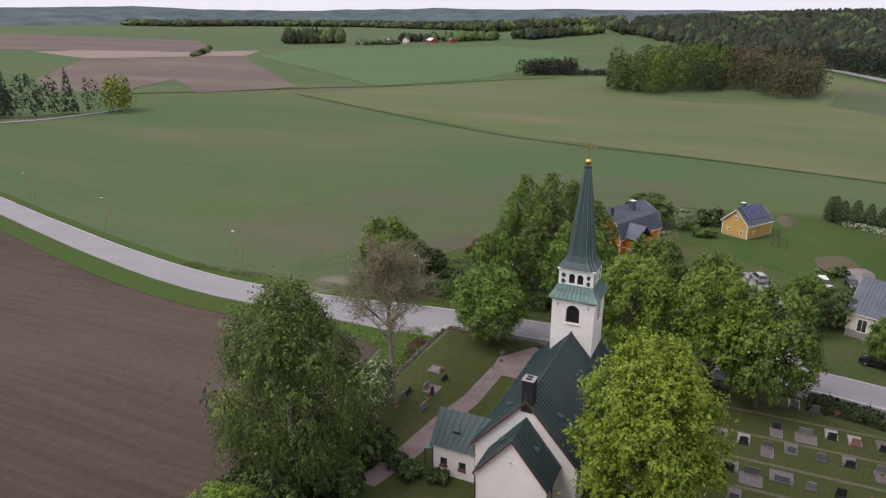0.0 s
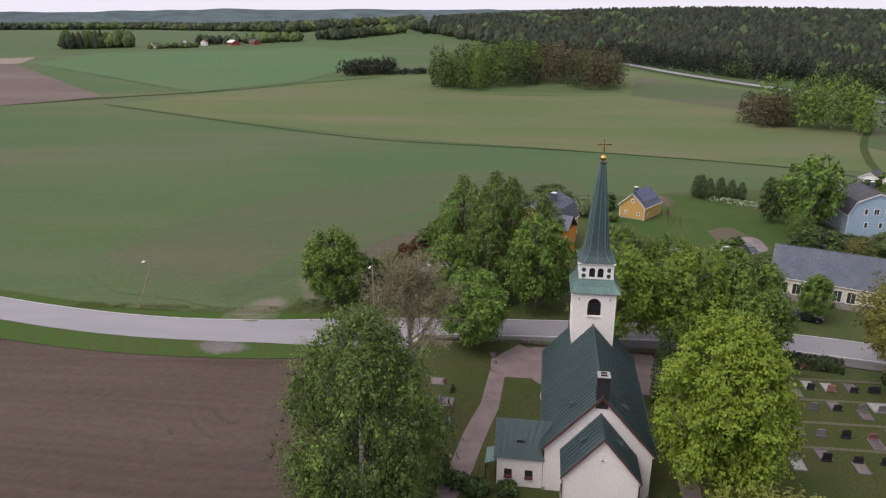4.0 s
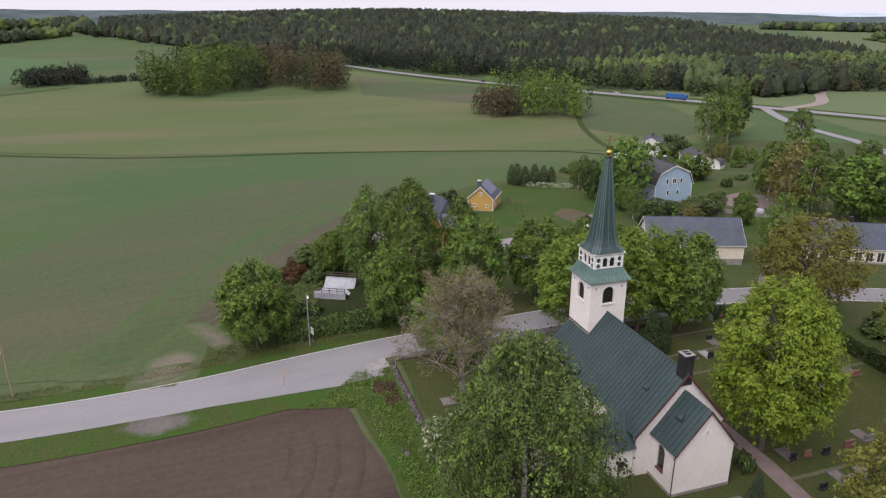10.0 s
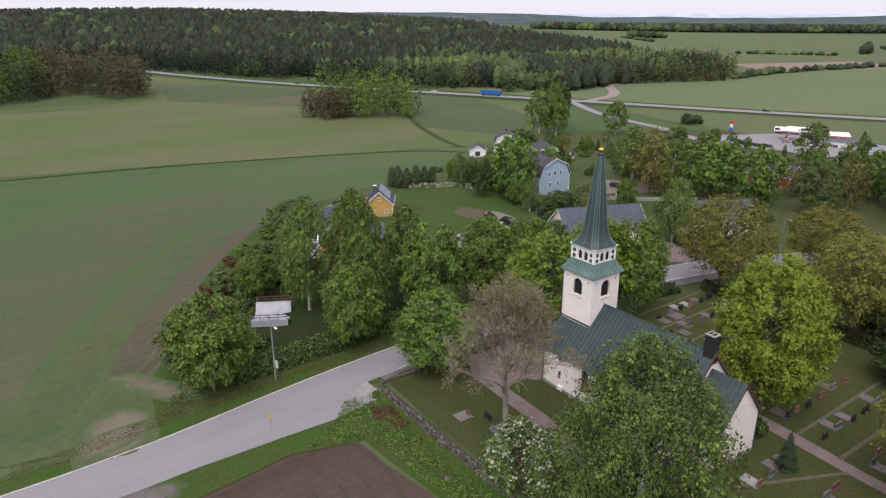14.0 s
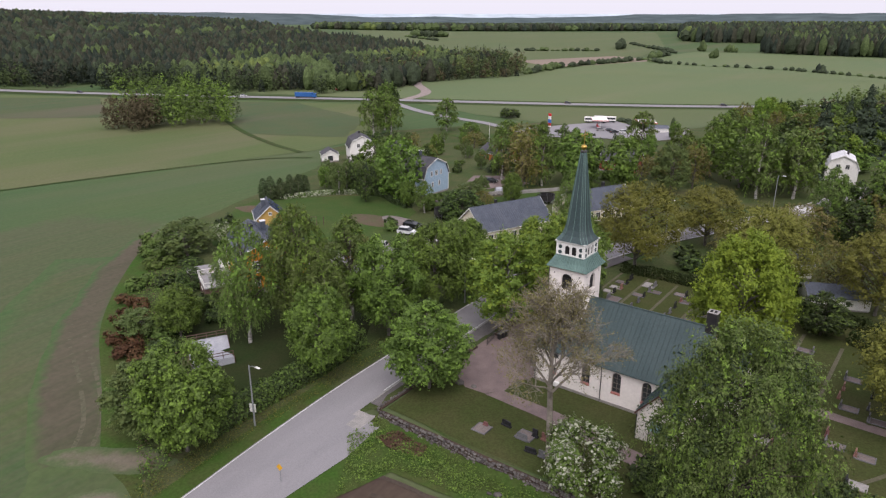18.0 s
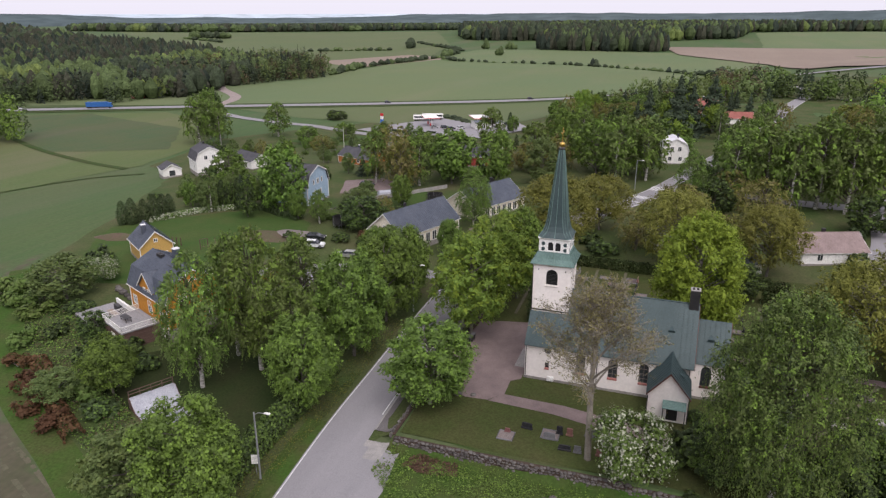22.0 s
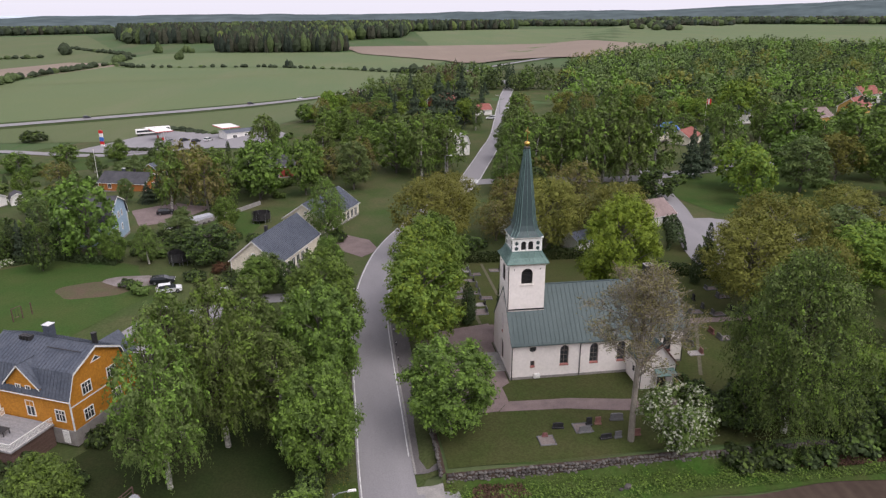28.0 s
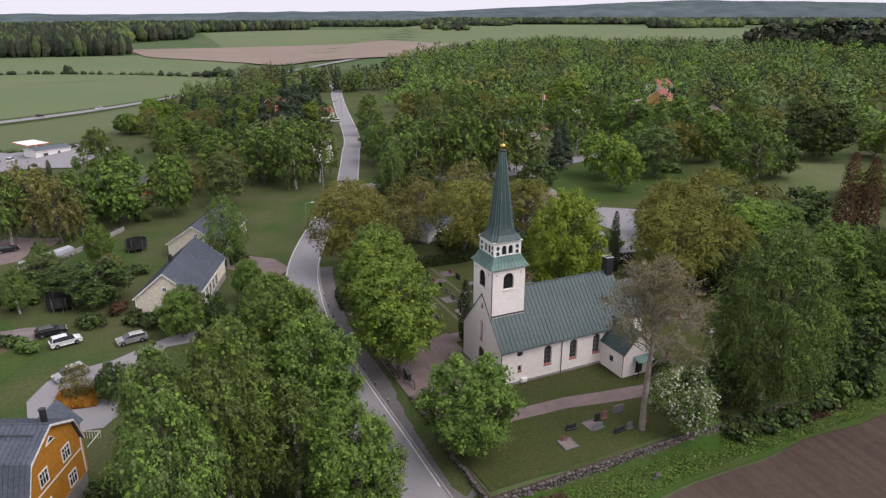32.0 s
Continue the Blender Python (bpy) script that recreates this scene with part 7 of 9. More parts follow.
# ---- woods ----
def wood(name, label, spots, mats, n, size, seed, conifer=0.3):
    """Many far trees as one mass of leaf clumps. spots: x, y, height, radius."""
    rng = np.random.default_rng(seed)
    vs, idx = [], []
    for x, y, h, r in spots:
        z = gz(x, y)
        if rng.random() < conifer:
            t = rng.beta(1.0, 1.35, n)
            a = rng.uniform(0, 2 * math.pi, n)
            rr = r * 0.62 * (1 - t) ** 0.75 * rng.uniform(0.55, 1.1, n)
            c = np.column_stack([x + rr * np.cos(a), y + rr * np.sin(a), z + h * (0.06 + 1.08 * t)])
            nor = np.column_stack([np.cos(a), np.sin(a), np.full(n, 0.55)]) + rng.normal(size=(n, 3)) * 0.3
            vs.append(quads(c, nor, size * r * rng.uniform(0.6, 1.2, n) * (1.1 - 0.6 * t), rng, 0.35))
            k = 0
        else:
            m = max(4, n // 14)
            u = (np.arange(m) + 0.5) / m
            a = np.arange(m) * 2.4 + rng.uniform(0, 6)
            ring = np.sqrt(np.clip(1 - np.abs(1.75 * u - 0.8) ** 2.2, 0.04, 1))
            pc = np.column_stack([x + r * 0.72 * ring * np.cos(a), y + r * 0.72 * ring * np.sin(a), z + h * (0.1 + 0.82 * u)]) + rng.normal(size=(m, 3)) * 0.08 * r
            pr = r * rng.uniform(0.26, 0.46, m)
            i = rng.integers(0, m, n)
            d = rng.normal(size=(n, 3)) + np.column_stack([np.cos(a[i]), np.sin(a[i]), np.full(n, 0.7)]) * 0.6
            d /= np.linalg.norm(d, axis=1, keepdims=True)
            c = pc[i] + d * (pr[i] * rng.uniform(0.6, 1.1, n))[:, None]
            vs.append(quads(c, d + rng.normal(size=(n, 3)) * 0.15 + np.array((0, 0, 0.3)), size * r * rng.uniform(0.6, 1.2, n), rng, 0.1))
            k = 1 + int(rng.random() ** 1.4 * (len(mats) - 1))
        idx += [k] * n
    ob = new(name, leaf_mesh(name, np.concatenate(vs), mats, idx))
    return tagged(ob, label, "woodland", kind="stuff")


def inside(p, poly):
    x, y, hit_ = p[0], p[1], False
    for i in range(len(poly)):
        (x1, y1), (x2, y2) = poly[i], poly[i - 1]
        if (y1 > y) != (y2 > y) and x < (x2 - x1) * (y - y1) / (y2 - y1) + x1:
            hit_ = not hit_
    return hit_


def scatter(poly, gap, seed, h, r, keep=None, least=0.7):
    rng = random.Random(seed)
    xs, ys = [p[0] for p in poly], [p[1] for p in poly]
    out = []
    for j in range(int((max(ys) - min(ys)) / gap) + 1):
        for i in range(int((max(xs) - min(xs)) / gap) + 1):
            p = (min(xs) + (i + rng.uniform(0, 1)) * gap, min(ys) + (j + rng.uniform(0, 1)) * gap)
            k = rng.uniform(least, 1.15)
            if inside(p, poly) and (keep is None or keep(p)):
                out.append((p[0], p[1], h * k, r * rng.uniform(0.8, 1.2)))
    return out


def belt(a, b, wide, gap, h, r, seed):
    d = Vector((b[0] - a[0], b[1] - a[1])).normalized()
    s = Vector((-d.y, d.x)) * wide / 2
    return scatter([(a[0] - s.x, a[1] - s.y), (b[0] - s.x, b[1] - s.y), (b[0] + s.x, b[1] + s.y), (a[0] + s.x, a[1] + s.y)], gap, seed, h, r)


for nm, a, b in (("pine_crown", (0.036, 0.041, 0.028), (0.054, 0.054, 0.038)), ("spruce_crown", (0.024, 0.034, 0.026), (0.036, 0.046, 0.034)), ("mixed_crown", (0.048, 0.062, 0.034), (0.036, 0.048, 0.03)),
                 ("birch_crown", (0.085, 0.115, 0.045), (0.062, 0.088, 0.038)), ("fresh_crown", (0.12, 0.15, 0.045), (0.085, 0.115, 0.04)), ("bronze_crown", (0.095, 0.08, 0.046), (0.072, 0.062, 0.038))):
    M[nm] = material(nm + "_foliage", a, 0.8, b, 0.12, 0.7, 0.5, island=0.22, spec=0.05, mix=0.9, grit=0.35)
DEEP = [M["pine_crown"], M["spruce_crown"], M["mixed_crown"], M["birch_crown"], M["fresh_crown"]]
dark_leaf = [M["spruce_crown"], M["pine_crown"], M["spruce_crown"], M["mixed_crown"]]


def canopy(name, label, spots, mats, seed, conifer=0.55, lush=0.0):
    """Far trees, each a small uneven crown of its own; lighter kinds keep together in stands. spots: x, y, height, radius."""
    rng = np.random.default_rng(seed)
    sides = 6
    spruce = ((0.04, 0.7), (0.26, 0.95), (0.52, 0.85), (0.78, 0.55), (0.95, 0.2))
    round_ = ((0.05, 0.55), (0.28, 1.0), (0.55, 1.04), (0.8, 0.72), (0.95, 0.3))
    vs, fs, ix = [], [], []
    for x, y, h, r in spots:
        stand = noise.noise((x / 70, y / 70, 3.3)) + 0.5 * noise.noise((x / 23, y / 23, 7.1)) + lush
        pointed = rng.random() < conifer and stand < 0.35
        k = (0 if rng.random() < 0.6 else 1) if pointed else (2 if stand < 0.1 else 3 if stand < 0.42 or rng.random() < 0.6 else 4)
        z, a0, base = gz(x, y), rng.uniform(0, 6.28), len(vs) * (5 * sides + 1)
        rings = spruce if pointed else round_
        a = a0 + np.arange(sides) * 2 * math.pi / sides
        ring = []
        for t, q in rings:
            rr = r * q * rng.uniform(0.72, 1.22, sides) * (0.85 if pointed else 1.0)
            ring.append(np.column_stack([x + rr * np.cos(a), y + rr * np.sin(a), z + h * (t + rng.uniform(-0.05, 0.05, sides))]))
        ring.append(np.array([[x, y, z + h * 1.03]]))
        vs.append(np.concatenate(ring))
        top = base + len(rings) * sides
        for j in range(len(rings) - 1):
            fs += [(base + j * sides + i, base + j * sides + (i + 1) % sides, base + (j + 1) * sides + (i + 1) % sides, base + (j + 1) * sides + i) for i in range(sides)]
        fs += [(base + (len(rings) - 1) * sides + i, base + (len(rings) - 1) * sides + (i + 1) % sides, top) for i in range(sides)]
        ix += [min(k, len(mats) - 1)] * (sides * len(rings))
    me = bpy.data.meshes.new(name)
    me.from_pydata([tuple(q) for q in np.concatenate(vs)], [], fs)
    for m in mats:
        me.materials.append(m)
    me.polygons.foreach_set("material_index", np.asarray(ix, dtype=np.int32))
    me.update()
    return tagged(new(name, me), label, "woodland", kind="stuff")


def front(line, depth, gap, seed, h, r):
    """Trees between a line and the same line moved away from the village."""
    far = [(x * (1 + depth / math.hypot(x, y)), y * (1 + depth / math.hypot(x, y))) for x, y in line]
    return scatter(list(line) + far[::-1], gap, seed, h, r)


GROVE = [(-478, -98), (-456, -66), (-466, -30), (-482, -6), (-462, 34), (-500, 60), (-545, 50), (-572, 0), (-560, -60), (-530, -104)]
wood("grove", "round grove of mixed trees standing in the fields", scatter(GROVE, 8, 1, 27, 6.2, lambda p: p[1] < -14), [M["mixed_crown"], M["leaf_mid"], M["birch_crown"], M["leaf_fresh"], M["leaf_dark"]], 420, 0.1, 1, 0.05)
wood("grove", "brownish budding part of the grove", scatter(GROVE, 8, 2, 27, 5.6, lambda p: p[1] >= -18), [M["mixed_crown"], M["leaf_brown"], M["birch_crown"], M["bronze_crown"], M["leaf_brown"]], 400, 0.1, 2, 0.04)
wood("grove", "small grove of green and bronze trees in the field", scatter([(-318, 104), (-300, 124), (-282, 150), (-300, 166), (-330, 140), (-338, 116)], 6.5, 3, 26, 5.0, lambda p: p[1] > 118), [M["mixed_crown"], M["leaf_mid"], M["birch_crown"], M["leaf_fresh"]], 460, 0.1, 3, 0.03)
wood("grove", "bronze budding trees at the small grove's end", scatter([(-330, 98), (-306, 104), (-304, 124), (-332, 122)], 6, 3, 17, 4.6), [M["mixed_crown"], M["bronze_crown"], M["bronze_crown"]], 420, 0.1, 4, 0)
wood("thicket", "dark bushes among the fields", scatter([(-580, -205), (-625, -205), (-640, -165), (-600, -160)], 7, 4, 14, 5.5) + belt((-600, -165), (-622, -118), 8, 6, 6, 4, 4), dark_leaf, 260, 0.13, 4, 0)


HILL = [(-3300, -520), (-1300, -240), (-900, -50), (-700, 85), (-560, 175), (-470, 225), (-330, 330), (-380, 560), (-700, 760), (-1300, 1000), (-2400, 1400), (-3300, 1200)]


def depth_in(p):
    return p[1] - (132 + 0.53 * (p[0] + 640))


wood("forest", "dark wall of pines and spruces at the forest's edge", scatter(HILL, 7.5, 5, 20, 4.4, lambda p: p[0] > -860 and 0 < depth_in(p) < 60 and (p[0] < -560 or noise.noise((p[0] / 30, p[1] / 30, 2.0)) > 0)), dark_leaf, 120, 0.17, 5, 0.45)
canopy("forest", "leafy end of the forest beside the farm track", scatter(HILL, 9, 66, 18, 5.6, lambda p: p[0] > -540 and 30 < depth_in(p)), DEEP, 66, 0.3, 0.12)
canopy("forest", "dark pine forest on the low hill", scatter(HILL, 9.5, 6, 20, 5.8, lambda p: -900 < p[0] <= -540 and 45 < depth_in(p)), DEEP[:4], 6, 0.85, -0.32)
canopy("forest", "far spruce forest over the hilltop", scatter(HILL, 15, 7, 21, 9, lambda p: -1900 < p[0] <= -900 and 0 < depth_in(p)), DEEP[:4], 7, 0.75, -0.25)


edge = belt((-860, 55), (-650, 150), 20, 9, 13, 5, 59) + belt((-650, 150), (-520, 205), 22, 8, 13, 5, 60) + belt((-520, 205), (-330, 318), 26, 8, 14, 5, 61) + belt((-640, 165), (-420, 290), 36, 11, 18, 6, 62)
wood("forest_edge", "light green birches and bushes along the forest's edge", [q for q in edge if noise.noise((q[0] / 42, q[1] / 42, 0.4)) > -0.02], [M["spruce_crown"], M["birch_crown"], M["mixed_crown"], M["birch_crown"]], 230, 0.12, 60, 0.05)
wood("forest_edge", "birches and yellow-green bushes at the end of the forest", scatter([(-365, 395), (-342, 428), (-318, 520), (-340, 565), (-430, 650), (-490, 610), (-470, 430), (-400, 380)], 8.5, 63, 19, 5.2) + belt((-352, 420), (-322, 515), 10, 7, 9, 4.5, 64), [M["spruce_crown"], M["birch_crown"], M["mixed_crown"], M["fresh_crown"], M["bronze_crown"]], 200, 0.13, 63, 0.2)
canopy("forest", "forest belts beyond the south-western fields", front([(-2900, -3300), (-2400, -2850), (-2260, -2330), (-2520, -2180), (-2560, -1600), (-2300, -1250)], 420, 26, 11, 26, 17) + front([(-2300, -1250), (-1760, -1055 + 260), (-1500, -600), (-1673, -574), (-1900, -446), (-1320, -250)], 420, 17, 12, 24, 10.5), DEEP, 12, 0.45, 0.0)
canopy("forest", "trees round the far farm", belt((-985, -800), (-1060, -725), 46, 9, 26, 7, 16) + belt((-1010, -665), (-1055, -600), 14, 7, 9, 5, 17) + belt((-1130, -640), (-1230, -470), 40, 13, 17, 7, 18) + belt((-1240, -430), (-1420, -330), 60, 13, 20, 7.5, 19), DEEP, 13, 0.25, 0.15)
canopy("forest", "dark forest blocks across the northern plain", scatter([(-232, 1085), (-140, 1062), (-26, 1070), (-18, 1110), (-40, 1260), (-240, 1250)], 9, 20, 27, 6) + scatter([(-440, 1374), (-250, 1385), (-29, 1419), (109, 1518), (148, 1809), (498, 2044), (560, 2300), (-100, 2300), (-700, 2200), (-520, 1560)], 14, 21, 27, 8.5), DEEP, 20, 0.6, 0.0)
canopy("forest", "distant forest along the northern horizon", front([(-1650, 1480), (-1480, 1456), (-1189, 1749), (-950, 1990), (-721, 2218)], 480, 16, 22, 22, 10) + front([(420, 2800), (774, 3248), (1233, 3037), (1500, 2640), (1837, 2375), (2400, 1900), (3100, 1300)], 500, 26, 23, 27, 16) + scatter([(700, 1420), (1130, 1900), (1300, 2200), (1050, 2260), (640, 1700)], 22, 24, 16, 9, lambda p: noise.noise((p[0] / 160, p[1] / 160, 1.0)) > 0.12), DEEP, 22, 0.45, 0.0)
canopy("thicket", "copse standing alone in the far fields", belt((1400, 1560), (1800, 1620), 60, 15, 24, 11, 25) + belt((1900, 1560), (2000, 1500), 80, 16, 27, 12, 26) + belt((-1010, 1190), (-960, 1250), 40, 12, 15, 7, 27), DEEP, 25, 0.1, 0.1)

# the low wooded ridges of the horizon, distance haze painted into their blue-grey
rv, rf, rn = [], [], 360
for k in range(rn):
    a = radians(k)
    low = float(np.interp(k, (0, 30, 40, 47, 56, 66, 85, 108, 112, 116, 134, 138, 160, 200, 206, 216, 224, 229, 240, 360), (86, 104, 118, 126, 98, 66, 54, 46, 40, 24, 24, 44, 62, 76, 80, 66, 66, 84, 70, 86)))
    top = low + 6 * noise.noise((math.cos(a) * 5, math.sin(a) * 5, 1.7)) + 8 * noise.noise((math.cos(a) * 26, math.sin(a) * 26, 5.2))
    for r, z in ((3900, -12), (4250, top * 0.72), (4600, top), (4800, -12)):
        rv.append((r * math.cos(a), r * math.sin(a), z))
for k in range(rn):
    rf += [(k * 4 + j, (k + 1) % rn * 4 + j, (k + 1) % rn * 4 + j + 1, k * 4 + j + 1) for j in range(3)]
thing("backdrop", "low wooded ridges along the far horizon", "hills", kind="structure", data=mesh_of("backdrop", rv, rf, material("haze_tinted_ridge_forest", (0.075, 0.1, 0.105), 0.95, (0.1, 0.125, 0.13), 0.002, 0.01, mix=0.9, spec=0.0), True))
v_, f_ = [], []
for k in range(19):
    a = radians(104 + 2 * k)
    v_ += [(r * math.cos(a), r * math.sin(a), z) for r, z in ((4560, 20), (4800, 45.5))]
    if k:
        f_.append((2 * k - 2, 2 * k - 1, 2 * k + 1, 2 * k))
thing("water", "pale bay of the sea on the northern horizon", "sea", kind="structure", data=mesh_of("water", v_, f_, material("pale_sea_water", (0.5, 0.58, 0.64), 0.5, (0.42, 0.5, 0.56), 0.002, 0.01, spec=0.3)))
line = []
for a, b, w, g, h, r, sd in (((-322, 535), (-338, 640), 9, 8, 7, 4, 31), ((-338, 640), (-310, 835), 8, 9, 6, 4, 32), ((-310, 835), (-322, 940), 12, 8, 9, 5, 33), ((-310, 835), (-269, 772), 6, 10, 5, 3.5, 34), ((-269, 772), (-122, 754), 5, 15, 4, 3, 35), ((-122, 754), (-29, 703), 5, 15, 4, 3, 36), ((-29, 703), (40, 640), 6, 12, 5, 3.5, 37),
                             ((30, 640), (60, 622), 14, 9, 9, 5.5, 38), ((-250, 912), (-244, 918), 5, 5, 13, 4, 39), ((-90, 742), (-86, 746), 4, 4, 9, 4, 40), ((-280, 1085), (-262, 1080), 6, 6, 14, 4, 41), ((-322, 1090), (-312, 1085), 5, 5, 19, 6, 42), ((-440, 1050), (-470, 1120), 20, 13, 15, 7, 43), ((-560, 905), (-450, 985), 10, 13, 6, 5, 44), ((-1000, 1160), (-850, 1080), 10, 14, 6, 5, 45),
                             ((-62, 225), (-118, 296), 4, 5, 2, 2.4, 46), ((-640, -690), (-690, -715), 10, 9, 8, 5, 47), ((-690, -715), (-790, -800), 8, 14, 5, 4, 48), ((-1380, -230), (-1000, -50), 20, 22, 8, 7, 49), ((-330, 1000), (-500, 1240), 10, 16, 6, 5, 50)):
    hedge_rng = random.Random(sd)
    n = max(2, int(math.hypot(b[0] - a[0], b[1] - a[1]) / (g * 0.55)))
    for k in range(n):
        t, q = (k + hedge_rng.random()) / n, hedge_rng.uniform(0.45, 1.15)
        line.append((a[0] + (b[0] - a[0]) * t + hedge_rng.uniform(-w, w) / 3, a[1] + (b[1] - a[1]) * t + hedge_rng.uniform(-w, w) / 3, h * q, r * (0.5 + 0.5 * q)))
for pts in ([(-322, 535), (-338, 640), (-318, 740), (-310, 835)], [(-310, 835), (-269, 772), (-122, 754), (-29, 703), (48, 624)]):
    thing("ditch", "overgrown ditch between the pale fields", "ditch", kind="structure", data=ribbon(smooth_line(pts, 8), -2.2, 2.2, 0.45, M["verge"], 1))
canopy("hedgerow", "hedgerow bushes and small trees along field edges", line, [M["mixed_crown"], M["spruce_crown"], M["mixed_crown"], M["birch_crown"], M["birch_crown"]], 10, 0.08, 0.0)


def clear_ne(p):
    x, y = p
    if x < 22 + 0.36 * (y - 110) + 9 and y > 110 or y < 112 and x < 84:
        return False
    for cx, cy, cr in ((66, 52, 34), (95, 50, 16), (96, 140, 24), (86, 112, 12), (88, 128, 14), (92, 88, 34), (122, 96, 22), (138, 66, 30), (150, 120, 12), (112, 118, 12), (190, 186, 22), (165, 170, 14), (196, 186, 15), (141, 186, 12), (172, 182, 10), (176, 132, 10), (68, 106, 10), (110, 20, 26), (234, 229, 14), (90, 185, 12), (62, 268, 10), (123, 178, 8), (104, 66, 14)):
        if math.hypot(x - cx, y - cy) < cr:
            return False
    return True


NE = [(26, 112), (40, 180), (66, 300), (90, 405), (217, 560), (374, 720), (520, 760), (560, 480), (540, 120), (470, -10), (240, -40), (110, -40), (76, -18), (100, 8), (110, 40), (84, 74), (84, 112)]
ne_rng = random.Random(77)
for x, y, h, r in scatter(NE, 14.5, 41, 13, 5.2, lambda p: clear_ne(p) and p[0] + p[1] < 330, 0.5):
    kind = ne_rng.choice(("birch_far", "birch_far", "birch3_far", "maple_far", "maple_far", "dark_far", "lime_far", "pine_far", "oak_far", "oak_far", "rust_far", "birch_far"))
    plant(kind, x, y, h * (1.15 if "birch" in kind else 0.95), r * (0.7 if kind in ("pine_far", "birch3_far") else 1.0))
wood("woodland", "wooded slope beyond the village", scatter(NE, 13.5, 42, 14, 6.4, lambda p: clear_ne(p) and p[0] + p[1] >= 330, 0.45), [M["needle"], M["leaf_birch"], M["birch_crown"], M["leaf_pale"], M["leaf_fresh"], M["mixed_crown"], M["leaf_olive"], M["leaf_fresh"], M["leaf_mid"]], 190, 0.115, 42, 0.1)
wood("woodland", "wooded rise on the eastern horizon", scatter([(560, 480), (540, 120), (470, -10), (900, -100), (1500, 200), (1200, 480), (700, 520)], 24, 43, 20, 13), dark_leaf, 26, 0.45, 43, 0.35)
def off_road(p):
    return min(math.hypot(p[0] - q.x, p[1] - q.y) for q in ROAD if q.y > 100) > 9 and all(math.hypot(p[0] - a, p[1] - b) > c for a, b, c in ((23.5, 252, 12), (36, 232, 12), (13, 147, 11), (40, 216, 9)))


STRIP = [(-52, 246), (-22, 325), (30, 438), (66, 492), (84, 430), (70, 330), (46, 240), (26, 180), (4, 140), (-20, 145), (-40, 200)]
strip_rng = random.Random(31)
for x, y, h, r in scatter(STRIP, 12, 67, 11.5, 4.6, lambda p: off_road(p) and p[1] < 300, 0.5):
    kind = strip_rng.choice(("birch_far", "birch3_far", "maple_far", "lime_far", "pine_far", "pine_far", "rust_far", "dark_far"))
    plant(kind, x, y, h, r * (0.7 if kind in ("pine_far", "birch3_far") else 1.0))
wood("woodland", "mixed trees between the village road and the field", scatter(STRIP, 10, 68, 12, 4.8, lambda p: off_road(p) and p[1] >= 300, 0.5), [M["needle"], M["leaf_birch"], M["leaf_mid"], M["leaf_brown"], M["leaf_pale"]], 220, 0.125, 67, 0.3)
wood("woodland", "trees along the village road", belt((-2, 128), (8, 170), 16, 9, 13, 5, 45) + belt((60, 345), (100, 330), 26, 9, 14, 5.5, 46), [M["needle"], M["leaf_dark"], M["leaf_mid"], M["leaf_birch"]], 380, 0.13, 44, 0.12)
wood("farm_trees", "dark trees beside the farm at the bend of the road", [(-168, -396, 24, 9), (-178, -384, 22, 8), (-186, -374, 25, 8), (-197, -370, 21, 7), (-206, -364, 24, 8), (-215, -356, 22, 5), (-190, -400, 24, 9), (-160, -420, 26, 10), (-300, -640, 22, 10), (-285, -655, 20, 10), (-318, -628, 18, 8)], [M["needle"], M["leaf_dark"], M["leaf_wood"]], 420, 0.12, 47, 0.3)
wood("willow", "large yellow willow beside the farm", [(-230, -350, 22, 9), (-224, -345, 20, 8)], [M["needle"], M["leaf_lime"], M["leaf_olive"]], 640, 0.1, 48, 0)


# ---- churchyard and roadside ----
M["stone_grey"] = material("grey_granite", (0.15, 0.15, 0.155), 0.6, (0.115, 0.113, 0.117), 3.0, 20.0, per_object=0.35)
M["stone_red"] = material("red_granite", (0.221, 0.111, 0.093), 0.45, (0.170, 0.085, 0.076), 3.0, 20.0, per_object=0.25)
M["stone_black"] = material("black_polished_granite", (0.021, 0.021, 0.024), 0.25, (0.034, 0.034, 0.036), 3.0, 20.0)
M["grave_gravel"] = material("grave_gravel", (0.170, 0.140, 0.132), 0.95, (0.128, 0.106, 0.102), 2.0, 14.0, 0.3, per_object=0.3)
M["white_gravel"] = material("white_gravel", (0.340, 0.323, 0.315), 0.95, (0.272, 0.255, 0.246), 2.0, 14.0, 0.3)
M["flower_orange"] = leaf_material("orange_shrub_leaves", (0.330, 0.157, 0.024), (0.235, 0.102, 0.016))
M["hedge_leaf"] = leaf_material("clipped_hedge_leaves", (0.039, 0.059, 0.017), (0.025, 0.041, 0.013))
yard_rng = random.Random(9)


def headstone(w, h, d, round_=True):
    out = [(-w / 2, 0), (w / 2, 0)]
    if round_:
        out += [(w / 2 * math.cos(a), h * 0.82 + h * 0.18 * math.sin(a)) for a in [math.pi * k / 8 for k in range(9)]]
    else:
        out += [(w / 2, h), (-w / 2, h)]
    return prism(out, -d / 2, d / 2)


